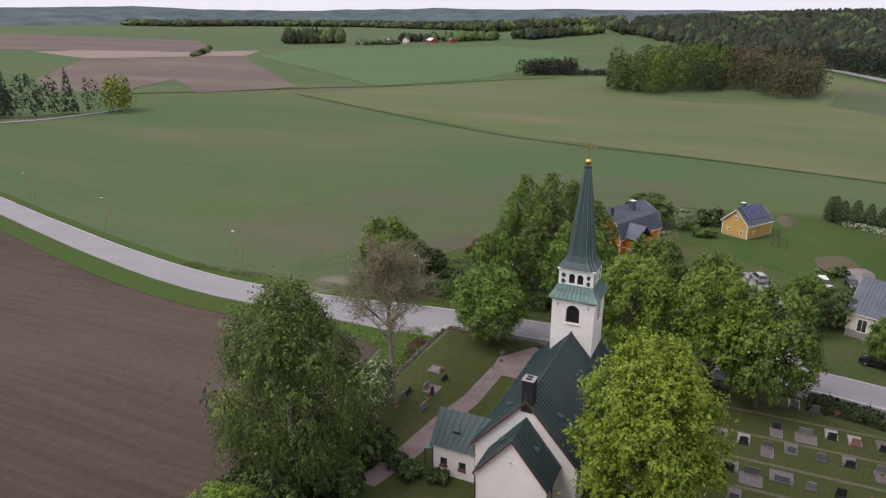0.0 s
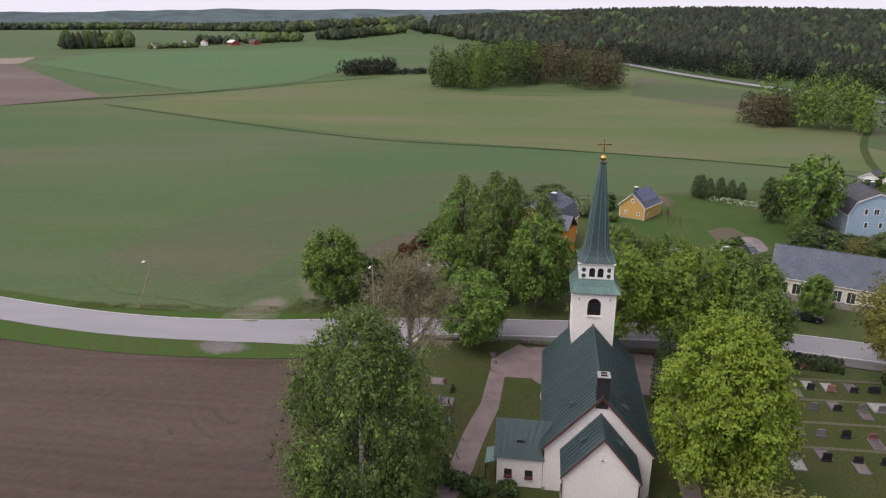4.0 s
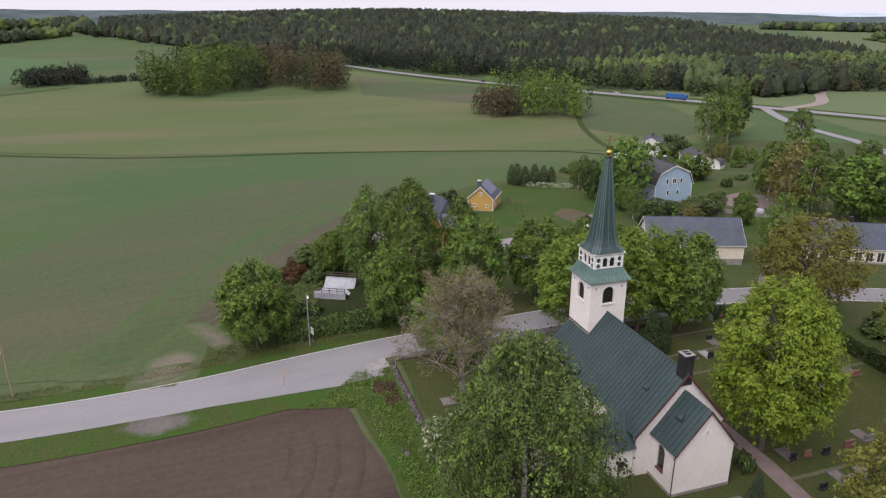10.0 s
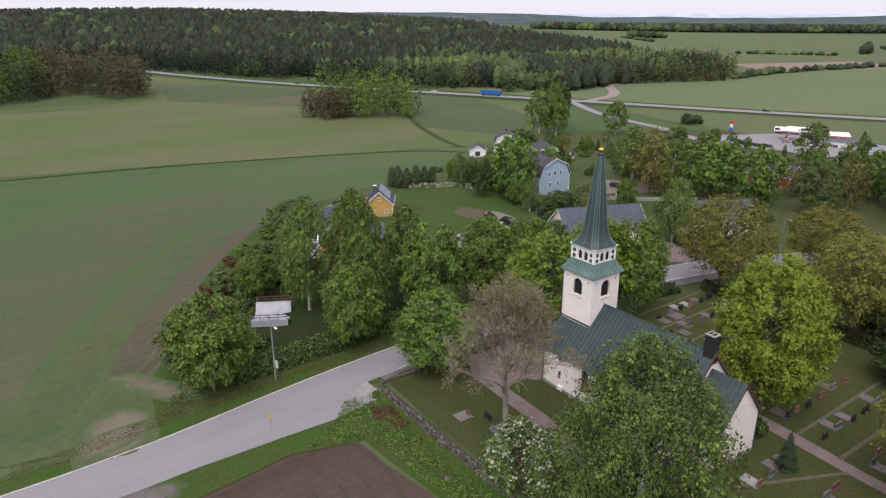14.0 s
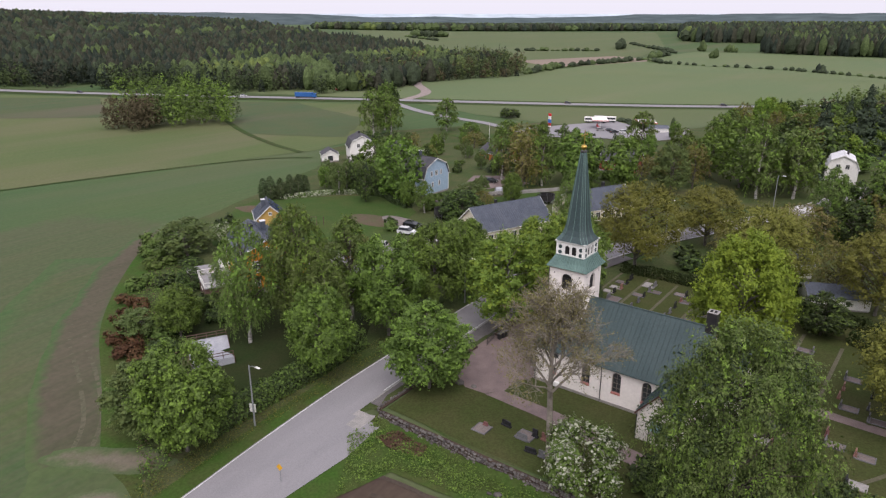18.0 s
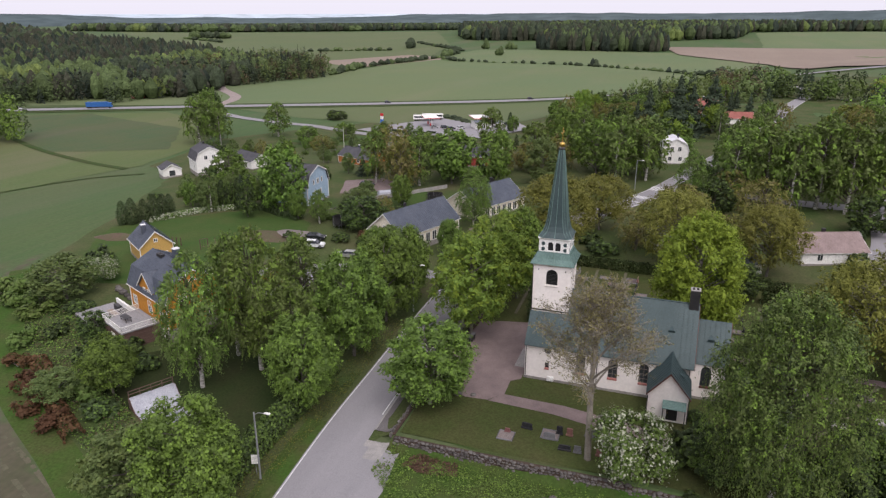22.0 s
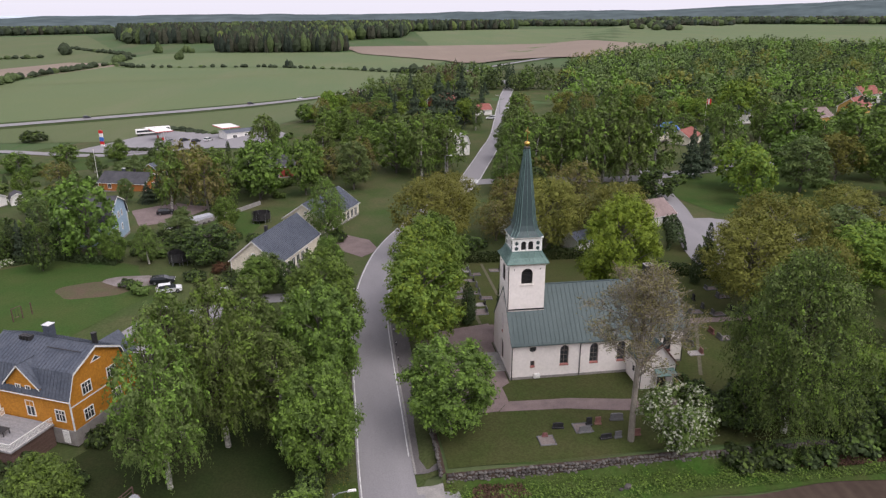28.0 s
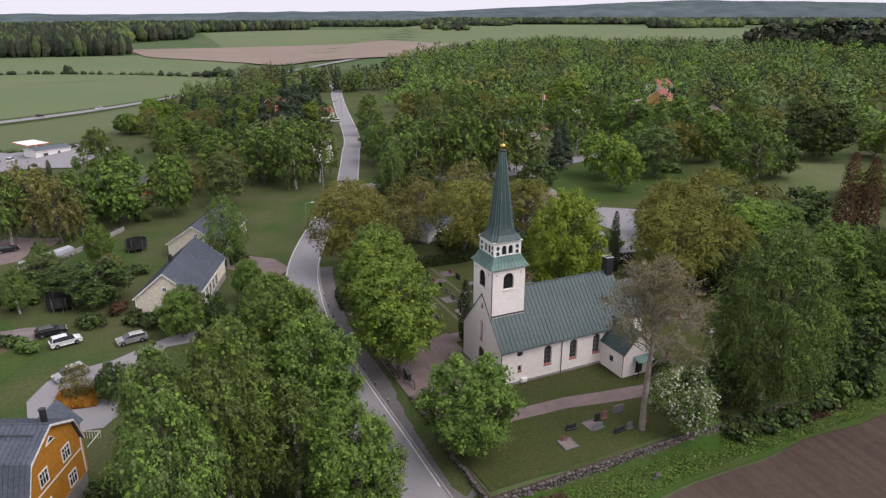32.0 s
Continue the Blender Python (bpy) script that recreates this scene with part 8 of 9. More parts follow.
def grave(x, y, turn, bed=(1.2, 2.0), stone="stone_grey", w=0.9, h=0.8, gravel="grave_gravel", lab=None):
    """A grave with its headstone at the bed's far end."""
    names = {"stone_grey": "grey", "stone_red": "red granite", "stone_black": "black polished"}
    g = thing("grave", lab or ("%s headstone %s in the churchyard" % (names[stone], "with a framed gravel bed" if bed else "standing in the lawn")), "grave", pose(x, y, gz(x, y) + 0.1, 0, 0, turn), "graves in the churchyard")
    if bed:
        a, b = bed[0] / 2, bed[1]
        for q in (box(-a, a, -b, -b + 0.12, -0.15, 0.13, 0.02), box(-a, -a + 0.12, -b + 0.12, 0, -0.15, 0.13, 0.02), box(a - 0.12, a, -b + 0.12, 0, -0.15, 0.13, 0.02), box(-a, a, 0, 0.12, -0.15, 0.13, 0.02)):
            part("kerb", q, M["stone_grey" if gravel != "white_gravel" else "concrete"], g)
        part("gravel_bed", box(-a + 0.12, a - 0.12, -b + 0.12, 0, -0.15, 0.08), M[gravel], g)
    part("base", box(-w / 2 - 0.08, w / 2 + 0.08, -0.2, 0.2, -0.1, 0.2, 0.02), M[stone], g)
    part("stone", moved(headstone(w, h, 0.16, yard_rng.random() < 0.5), pose(0, 0, 0.2)), M[stone], g)
    if yard_rng.random() < 0.35 and bed:
        part("plant", moved(loft([[(0.16 * math.cos(t), 0.16 * math.sin(t), z) for t in [2 * math.pi * k / 7 for k in range(7)]] for z in (0.08, 0.3)]), pose(yard_rng.uniform(-0.2, 0.2), -0.5, 0)), M["leaf_mid"], g)
    return g


stones = ("stone_grey", "stone_red", "stone_black", "stone_grey", "stone_black")
# south lawn
grave(-1.6, -19.2, 0, (2.0, 1.8), "stone_red", 0.6, 0.35, "grave_gravel", "flat pale grave slab with a low red stone")
grave(3.5, -19.0, 180, (2.2, 1.9), "stone_grey", 1.4, 0.7, "grave_gravel", "white-kerbed grave bed with a grey headstone")
for x, y, w, h in ((0.5, -17.7, 1.3, 0.6), (4.5, -17.6, 0.7, 0.9), (5.7, -17.5, 0.7, 0.8), (8.3, -17.0, 1.6, 0.8), (5.6, -20.6, 1.4, 0.5), (7.1, -20.6, 0.8, 0.7), (9.6, -20.4, 0.7, 0.7)):
    grave(x, y, yard_rng.uniform(-6, 6), None, yard_rng.choice(stones[:3]), w, h)
# northern rows
for rx, y0, y1 in ((-11.9, 26.0, 34), (-6.0, 24, 38), (-1.2, 17.5, 38), (5.0, 19, 38), (10.0, 20, 38)):
    y = y0
    while y < y1:
        if math.hypot(rx + 10.2, y - 21.5) > 2 and math.hypot(rx + 7.6, y - 43) > 2:
            big = yard_rng.random() < 0.3
            grave(rx + yard_rng.uniform(-0.2, 0.2), y, -90 if yard_rng.random() < 0.6 else 90, (2.4 if big else 1.4, 2.1) if yard_rng.random() < 0.75 else None, yard_rng.choice(stones), 1.5 if big else 0.95, yard_rng.uniform(0.6, 0.95), "white_gravel" if yard_rng.random() < 0.1 else "grave_gravel")
        y += yard_rng.uniform(2.4, 3.4)
# eastern rows
for rx, ys in ((22.2, (13.6, 15.6, 18.0, 21.6, 24.8, 27.6)), (27.4, (-1.8, 0.8, 2.7, 4.8, 12.8, 16.0, 19.2, 22.5, 26)), (32.6, (2.2, 4.4, 12.2, 14.6, 17.2, 20.5)), (36.0, (-4.5, 1.6, 10.8, 13.6, 17)), (40.5, (-2, 3.5, 12, 17.3, 21))):
    for y in ys:
        grave(rx + yard_rng.uniform(-0.3, 0.3), y, -90 if rx < 30 else 90, (1.5, 2.1) if yard_rng.random() < 0.6 else None, yard_rng.choice(stones), yard_rng.choice((0.8, 0.95, 1.5)), yard_rng.uniform(0.6, 0.9), "white_gravel" if yard_rng.random() < 0.15 else "grave_gravel")
for pts in ([(-8.8, 15), (-8.9, 40)], [(-3.4, 13), (-3.5, 40)], [(2.0, 13), (2.0, 40)], [(7.4, 20), (7.4, 40)], [(24.8, 11), (25, 32)], [(30.2, 10), (30.6, 30)], [(24.3, -8), (32, 8.4)], [(27.7, -16), (37, -4), (44, 8)]):
    thing("grave_path", "narrow gravel path between graves", "path", kind="structure", data=ribbon(smooth_line(pts, 2), -0.26, 0.26, 0.128, M["dust_soft"], 1))

# field-stone walls, stone by stone
stone_meshes = []
for k in range(9):
    bm = bmesh.new()
    bmesh.ops.create_icosphere(bm, subdivisions=1, radius=0.5)
    r = random.Random(100 + k)
    for v in bm.verts:
        v.co = Vector((v.co.x * r.uniform(0.85, 1.2), v.co.y * r.uniform(0.8, 1.1), max(-0.42, min(0.42, v.co.z * r.uniform(0.75, 1.15)))))
    me = bpy.data.meshes.new("stone")
    bm.to_mesh(me)
    bm.free()
    me.materials.append(M["rock"])
    stone_meshes.append(me)


def stone_wall(label, a, b, rows, low, size):
    """A dry wall from a to b: rows of stones on a rubble core."""
    w = thing("stone_wall", label, "wall", pose(a[0], a[1], low, 0, 0, math.degrees(math.atan2(b[1] - a[1], b[0] - a[0]))), kind="structure")
    L_ = math.hypot(b[0] - a[0], b[1] - a[1])
    H_ = rows * size * 0.74
    part("core", box(0.1, L_ - 0.1, -0.24, 0.3, -0.4, H_ - 0.12, 0.05), M["soil"], w)
    for j in range(rows):
        u = yard_rng.uniform(0, 0.3)
        while u < L_:
            s = size * yard_rng.uniform(0.6, 1.6)
            o = new("stone", yard_rng.choice(stone_meshes))
            o.parent = w
            o.matrix_basis = pose(u + s / 2, -0.14 + yard_rng.uniform(-0.16, 0.1), size * 0.4 + j * size * 0.74 + yard_rng.uniform(-0.1, 0.08), yard_rng.uniform(-20, 20), yard_rng.uniform(-15, 15), yard_rng.uniform(-30, 30)) @ Matrix.Diagonal((s * 1.1, size * 1.1, size * 0.95, 1))
            u += s * 0.92
    return w


stone_wall("mossy retaining wall of grey field stones", (-14.5, -24.6), (13.0, -24.4), 5, -1.5, 0.46)
stone_wall("mossy retaining wall of grey field stones", (13.0, -24.4), (40.0, -24.25), 3, -1.1, 0.48)
stone_wall("low stone wall beside the pavement", (-14.85, -11.5), (-14.7, -24.3), 2, -0.45, 0.5)
stone_wall("low stone wall at the forecourt's edge", (-14.4, -2.5), (-14.6, -9.0), 2, -0.1, 0.42)
stone_wall("low stone wall at the forecourt's edge", (-13.2, 22.0), (-14.3, 2.5), 2, -0.1, 0.42)
for x, y, s in ((5.6, -27.6, 0.8), (4.7, -27.9, 0.5), (-14.0, -29, 0.6), (-8.0, -12.6, 0.7), (-10.0, -13.0, 1.0), (-78, -0.5, 1.3), (-76.5, -1.2, 1.0), (-79.8, 0.4, 1.2), (-81, 1.4, 0.9), (-75, -2.0, 1.1), (40, -26.5, 0.6)):
    b = thing("boulder", "pale grey rounded boulder lying on the ground", "boulder", pose(x, y, gz(x, y) + 0.35 * s, 10, 5, 37 * s) @ Matrix.Diagonal((s * 1.3, s, s, 1)), data=stone_meshes[int(s * 10) % 9])
for k, (x, y) in enumerate([(-68.3 + 19.2 * t / 26, 57.6 + 35.9 * t / 26) for t in range(27)]):
    thing("boulder", "pale boulder in a row along the garden edge", "boulder", pose(x, y, gz(x, y) + 0.25, 0, 0, k * 47) @ Matrix.Diagonal((1.2, 0.9, 0.8, 1)), "boulders along the garden", data=stone_meshes[k % 9])
M["dead_leaf"] = leaf_material("dead_leaves", (0.133, 0.082, 0.059), (0.086, 0.055, 0.039))


def litter(name, label, category, outline, n, size, high, mats, seed):
    """Loose leaves or weeds over a patch of ground, thicker in drifts."""
    rng = random.Random(seed)
    xs, ys = [p[0] for p in outline], [p[1] for p in outline]
    c = []
    while len(c) < n:
        p = (rng.uniform(min(xs), max(xs)), rng.uniform(min(ys), max(ys)))
        k = noise.noise((p[0] * 0.35, p[1] * 0.35, seed)) + rng.uniform(-0.35, 0.6)
        if k > 0 and inside(p, outline):
            c.append((p[0], p[1], gz(*p) + 0.14 + high * min(1, k * 1.6) * rng.uniform(0.1, 1.0)))
    g = np.random.default_rng(seed)
    c = np.array(c)
    nr = np.array((0, 0, 0.9)) + g.normal(size=c.shape) * 0.45
    ob = new(name, leaf_mesh(name, quads(c, nr, size * g.uniform(0.5, 1.3, n), g), mats, g.integers(0, len(mats), n)))
    return tagged(ob, label, category, kind="stuff")


litter("leaf_litter", "brown dead leaves heaped below the wall", "leaf litter", [(-11.5, -25.2), (-6, -25.2), (-5.4, -27.6), (-9, -28.6), (-12, -28)], 2600, 0.13, 0.35, [M["dead_leaf"]], 3)
litter("leaf_litter", "brown dead leaves at the wood's edge", "leaf litter", [(26, -25.2), (33, -25.0), (40, -25.4), (39, -27.6), (28, -27.4)], 2600, 0.13, 0.35, [M["dead_leaf"]], 4)
litter("weeds", "lush nettles and weeds below the churchyard wall", "weeds", [(-14.6, -25.0), (12, -24.9), (60, -24.9), (60, -30.5), (30, -29.3), (9, -29.2), (-6.5, -31), (-9, -38), (-12, -33), (-15, -30)], 17000, 0.11, 0.5, [M["leaf_mid"], M["leaf_fresh"], M["leaf_mid"]], 5)
litter("weeds", "rough weeds along the garden's field edge", "weeds", [(-27, -51), (-49, -38), (-70, -27.5), (-91, -10.5), (-108, 6), (-104, 9), (-88, -4), (-66, -20), (-46, -32), (-29, -44)], 16000, 0.14, 0.7, [M["leaf_mid"], M["leaf_fresh"], M["leaf_dark"], M["leaf_mid"], M["leaf_brown"]], 6)
litter("weeds", "long grass along the road's verge", "weeds", [(-26.6, -95), (-24.5, -60), (-25.2, -40), (-24.9, -20), (-25.6, 8), (-29, 8), (-28.4, -20), (-28.6, -40), (-27, -60), (-29.6, -95)], 14000, 0.08, 0.25, [M["leaf_mid"], M["leaf_olive"], M["leaf_dark"]], 7)
patch("nettle_bank", "lush green weeds below the churchyard wall", "weeds", [(-17.2, -28.6), (-14.7, -28.4), (-14.7, -24.7), (12, -24.6), (44, -24.5), (60, -24.6), (60, -31.5), (30, -30), (9, -29.9), (-6.5, -31.8), (-9.2, -40), (-12.4, -34), (-16.5, -31)], 1.2, 0.13, M["verge"], 0.4)


# ---- hedges ----
def hedge(name, label, pts, w, h, leaf, seed, size=0.2, density=34):
    rng = np.random.default_rng(seed)
    line_ = smooth_line(pts, 0.5)
    c, nr = [], []
    for i, p in enumerate(line_[:-1]):
        d = (line_[i + 1] - p).normalized()
        s = Vector((d.y, -d.x))
        g = gz(p.x, p.y)
        hh = h * (1 + 0.18 * noise.noise((p.x * 0.5, p.y * 0.5, seed)))
        for _ in range(density):
            a = rng.uniform(-0.3, math.pi + 0.3)
            q = p + d * rng.uniform(0, 0.6) + s * (math.cos(a) * w / 2 * rng.uniform(0.85, 1.1))
            c.append((q.x, q.y, g + max(0.05, min(1.0, 0.25 + 0.9 * math.sin(a)) * hh * rng.uniform(0.8, 1.06))))
            nr.append((s.x * math.cos(a), s.y * math.cos(a), math.sin(a)))
    c, nr = np.array(c), np.array(nr)
    nr = nr + rng.normal(size=nr.shape) * 0.5
    v = quads(c, nr, size * rng.uniform(0.6, 1.3, len(c)), rng)
    mats = leaf if isinstance(leaf, list) else [leaf]
    ob = new(name, leaf_mesh(name, v, mats, rng.random(len(c)) < 0.5 if len(mats) > 1 else None))
    return tagged(ob, label, "hedge")


hedge("hedge", "dark green hedge along the road", [(-29.6, -40), (-29.6, -30), (-29.4, -23), (-29.8, -12)], 3.0, 3.0, [M["leaf_dark"], M["leaf_mid"]], 1, 0.17, 200)
hedge("hedge", "tall dark clipped hedge behind the graves", [(-9.5, 40.8), (0, 41.5), (8, 41), (22, 40.5), (36, 38)], 1.6, 2.0, M["hedge_leaf"], 2, 0.2, 60)
hedge("hedge", "dark clipped hedge before the lane", [(31, 33), (42, 27), (50, 22)], 1.8, 2.2, M["hedge_leaf"], 3, 0.2, 60)
hedge("flowering_hedge", "low hedge with white blossom along the lawn", [(-107.5, 37.5), (-103, 44), (-98, 50), (-92, 53)], 1.6, 1.4, [M["leaf_mid"], M["blossom"]], 4, 0.2, 40)
hedge("hedge", "dark hedge beyond the lawn", [(-92, 53), (-84, 54), (-76, 50), (-70, 48)], 2.0, 1.6, M["leaf_dark"], 5, 0.22, 40)
hedge("hedge", "russet hedge along the garden's field edge", [(-52, -36.5), (-60, -32), (-66, -27.5), (-72, -24)], 2.4, 1.7, [M["leaf_rust"], M["leaf_rust"]], 6, 0.22, 40)
hedge("hedge", "low dark juniper hedge beside the road", [(-13.5, 27.5), (-12.9, 32), (-12.0, 36)], 2.8, 1.6, M["leaf_dark"], 7, 0.22, 60)
hedge("hedge", "low dark hedge around the filling station", [(-125, 232), (-108, 216), (-92, 204)], 3.0, 1.4, M["leaf_dark"], 8, 0.4, 14)
hedge("hedge", "dense dark shrubs along the lane", [(60, 92), (52, 70), (50, 55), (44, 40)], 3.5, 2.6, M["leaf_dark"], 10, 0.3, 40)
for t in (("redbush", -57, -35, 2.4, 2.4), ("redbush", -63, -33.5, 2.2, 2.6), ("redbush", -68, -30, 2.6, 2.6), ("redbush", -74, -25.5, 2.2, 2.4), ("bush", -80, -20, 3.0, 2.6), ("shrub", -66, -21, 3.0, 2.4), ("bush", -60, -22, 4.5, 3.0), ("shrub", -77, -16, 2.4, 2.2),
          ("bush", -86, -12, 3.0, 3.0), ("shrub", -55.0, -12.5, 2.4, 1.7), ("shrub", -53.0, -9.5, 2.6, 1.8), ("shrub", -51.5, -6.3, 2.4, 1.8), ("bush", -81, 9, 3.2, 2.6), ("dark", -50, 12, 5.5, 2.2),
          ("shrub", 24, -25.6, 3.2, 2.6), ("shrub", 20, -25.4, 3.0, 2.4), ("shrub", 35, -25.2, 3.4, 3.0), ("bush", 37.5, -25.0, 4.5, 2.6), ("dark", 45, -23.5, 9, 4.2), ("maple", 51, -22, 12, 5), ("dark", 57, -20, 11, 5), ("shrub", 26.5, -17.5, 3.0, 2.4), ("dark", 36.5, -20.5, 8, 4.0),
          ("pine", 27.5, 3.5, 5.0, 1.4), ("thuja", 48.5, 2.0, 9.5, 1.9), ("dark", 50, 8, 8, 4), ("oak", 56, 12, 12, 5.5), ("shrub", 22.0, 6.8, 3.0, 1.1), ("bush", 48, 34, 4, 3), ("rust", 26, 52, 10, 5), ("rust", 8, 54, 9, 5), ("shrub", 2, 50, 3.4, 3.4), ("shrub", -2, 56, 3, 3),
          ("oak", 33, 46, 14, 6.5), ("rust", 34, 76, 12, 6), ("dark", 24, 84, 9, 5), ("rust", 28, 92, 10, 5), ("dark", 20, 97, 6, 4), ("dark", 56, 78, 9, 5), ("pine", 83, 104, 14, 4), ("pine", 76, 98, 15, 4.2), ("maple", 104, 92, 13, 6), ("birch", 92, 110, 19, 6), ("pale", 96, 76, 15, 6.5),
          ("oak", 112, 84, 14, 6.5), ("maple", 124, 84, 13, 6), ("birch", 118, 98, 15, 5), ("dark", 134, 88, 9, 5), ("pale", 108, 94, 9, 4.5), ("lime", 142, 98, 12, 5.5), ("rust", 131, 108, 11, 5), ("maple", 118, 66, 11, 5), ("bush", 104, 78, 3.5, 3), ("birch", 29, 126, 15, 4.5), ("pale", 29, 135, 12, 4.5), ("birch3", 33, 146, 15, 4.5), ("maple", 37, 158, 13, 5), ("birch", 43, 178, 16, 5), ("rust", 50, 198, 13, 5), ("rust", -36, 117, 8, 4), ("shrub", -28, 130, 3.4, 3), ("bush", -43, 112, 3.2, 3),
          ("oak", 76, 34, 14, 7), ("rust", 88, 30, 10, 5), ("pale", 60, 36, 9, 4), ("maple", 72, 0, 12, 6), ("birch", 80, -18, 16, 6), ("maple", 98, -10, 12, 7), ("dark", 110, 8, 9, 6), ("maple", 118, -20, 12, 8), ("dark", 126, 60, 12, 7),
          ("dark", -52, 108, 10, 6), ("rust", -30, 122, 9, 6), ("pine", -76, 104, 7, 3), ("pine", -78, 100, 6, 3), ("pale", -62, 64, 5, 4), ("bush", -70, 60, 2.2, 2.5), ("shrub", -66, 66, 1.8, 2.2), ("dark", -52, 46, 8, 5), ("dark", -58, 54, 5, 4), ("shrub", -50, 62, 2.5, 2.2), ("birch", -56, 92, 15, 4.5), ("birch", -70, 92, 16, 4.5),
          ("maple", -20, 132, 13, 6), ("birch", -32, 140, 13, 5), ("maple", -70, 140, 8, 5), ("maple", -100, 90, 8, 5), ("dark", -104, 76, 4.5, 3), ("maple", -114, 86, 5, 3), ("bush", -160, 150, 4, 5), ("bush", -135, 140, 4, 4), ("maple", -115, 195, 7, 4.5), ("maple", -138, 205, 8, 5),
          ("birch3", -33, -16, 15, 3.8), ("shrub", -56, -20, 2.4, 2.2), ("shrub", -62, -17, 3, 2.6), ("dark", -70, -15, 4.5, 2.6), ("shrub", -38, -34, 2.4, 2.4), ("shrub", -34, -39, 2.6, 2.4), ("dark", -40, -39, 5, 2.8), ("shrub", -53, -31, 2.6, 2.6), ("bush", -58, -28, 2.8, 2.6), ("dark", 28.5, -18, 6, 3.2), ("shrub", 33, -18, 3, 2.8), ("dark", 41, -22.5, 7, 3.6), ("shrub", 30, -25.6, 2.6, 2.6), ("shrub", 43.5, -25.4, 3, 3), ("pale", -39, 31.5, 7, 3), ("bush", -61.5, 31.5, 2.4, 2.2), ("shrub", -64.5, 34.5, 2.0, 1.8), ("shrub", -53, 37, 2.6, 2.4), ("redbush", -49, 41, 2.2, 2.2), ("shrub", -47, 36, 2.4, 2.2), ("bush", -64, 50, 2.6, 2.4), ("rust", -50, 52, 7, 3), ("shrub", -44, 33, 3, 2.4)):
    plant(*t)

# ---- small things along the walk ----
def lamp(x, y, h, turn, label, wires=False):
    p = thing("street_lamp", label, "lamp post", pose(x, y, gz(x, y), 0, 0, turn))
    part("pole", tube([(0, 0, -0.5), (0, 0, h)], [0.13, 0.09], 8), M["wood"] if wires else M["steel"], p)
    part("arm", tube([(0, 0, h - 0.3), (0.5, 0, h + 0.05), (1.5, 0, h + 0.2)], [0.05, 0.045, 0.04], 6), M["steel"], p)
    part("head", loft([[(1.3, -0.12, h + 0.14), (2.1, -0.14, h + 0.2), (2.1, 0.14, h + 0.2), (1.3, 0.12, h + 0.14)], [(1.4, -0.08, h + 0.3), (2.0, -0.1, h + 0.32), (2.0, 0.1, h + 0.32), (1.4, 0.08, h + 0.3)]]), M["white"], p, "white lamp head")
    if wires:
        part("strut", tube([(0, 0, h * 0.8), (0.8, -3.2, -0.3)], [0.1, 0.11], 7), M["wood"], p)
    return p


lamp(-26.3, -35.2, 8.8, 0, "steel street lamp beside the country road")
lamp(-27.4, -77.5, 9.4, 0, "wooden lamp pole with a slanting strut", True)
lamp(-43.4, -135.5, 9.4, -10, "wooden lamp pole with a slanting strut", True)
lamp(-59.3, -190.0, 9.4, -20, "wooden lamp pole with a slanting strut", True)
lamp(-10.4, 67.8, 8.5, -30, "steel street lamp at the village road")
lamp(-25.5, 10.0, 8.5, 0, "steel street lamp beside the village road")
lamp(4.0, 106, 8.5, -25, "steel street lamp at the village road")
lamp(48, 232, 8.5, 170, "steel street lamp at the village road")


def road_sign(x, y, turn, face, mat, label):
    s = thing("road_sign", label, "sign", pose(x, y, gz(x, y), 0, 0, turn))
    part("post", tube([(0, 0, -0.3), (0, 0, 2.4)], [0.035, 0.035], 6), M["steel"], s)
    part("panel", moved(prism(face, -0.02, 0.02), pose(0, -0.05, 2.1)), mat, s)
    return s


road_sign(-15.4, -40.2, 10, [(0, -0.45), (0.45, 0), (0, 0.45), (-0.45, 0)], M["sign_yellow"], "yellow diamond road sign on a steel post")
road_sign(-27.2, -34.6, 20, [(-0.45, -0.6), (0.45, -0.6), (0.45, 0.6), (-0.45, 0.6)], M["white"], "white rectangular road sign on a post")
for k in range(9):
    y = -2 + 4.6 * k
    px = min(ROAD, key=lambda p: abs(p.y - y)).x + 3.75
    b = thing("bollard", "short black and white kerb bollard", "bollard", pose(px, y, gz(px, y) + 0.2), "bollards along the kerb")
    part("post", tube([(0, 0, -0.2), (0, 0, 0.8)], [0.07, 0.06], 7), M["dark_metal"], b)
    part("band", tube([(0, 0, 0.5), (0, 0, 0.65)], [0.075, 0.072], 7), M["white"], b)
gate = thing("bicycle_rack", "dark iron gate with bins at the forecourt", "gate", pose(-13.6, 0.2, 0.1, 0, 0, 100))
part("frame", join(box(-1.4, -1.34, -0.03, 0.03, 0, 1.4), box(1.34, 1.4, -0.03, 0.03, 0, 1.4), box(-1.4, 1.4, -0.03, 0.03, 1.3, 1.36), box(-1.4, 1.4, -0.03, 0.03, 0.2, 0.26)), M["dark_metal"], gate)
for k in range(9):
    part("bar", box(-1.2 + 0.3 * k - 0.015, -1.2 + 0.3 * k + 0.015, -0.015, 0.015, 0.2, 1.35), M["dark_metal"], gate)
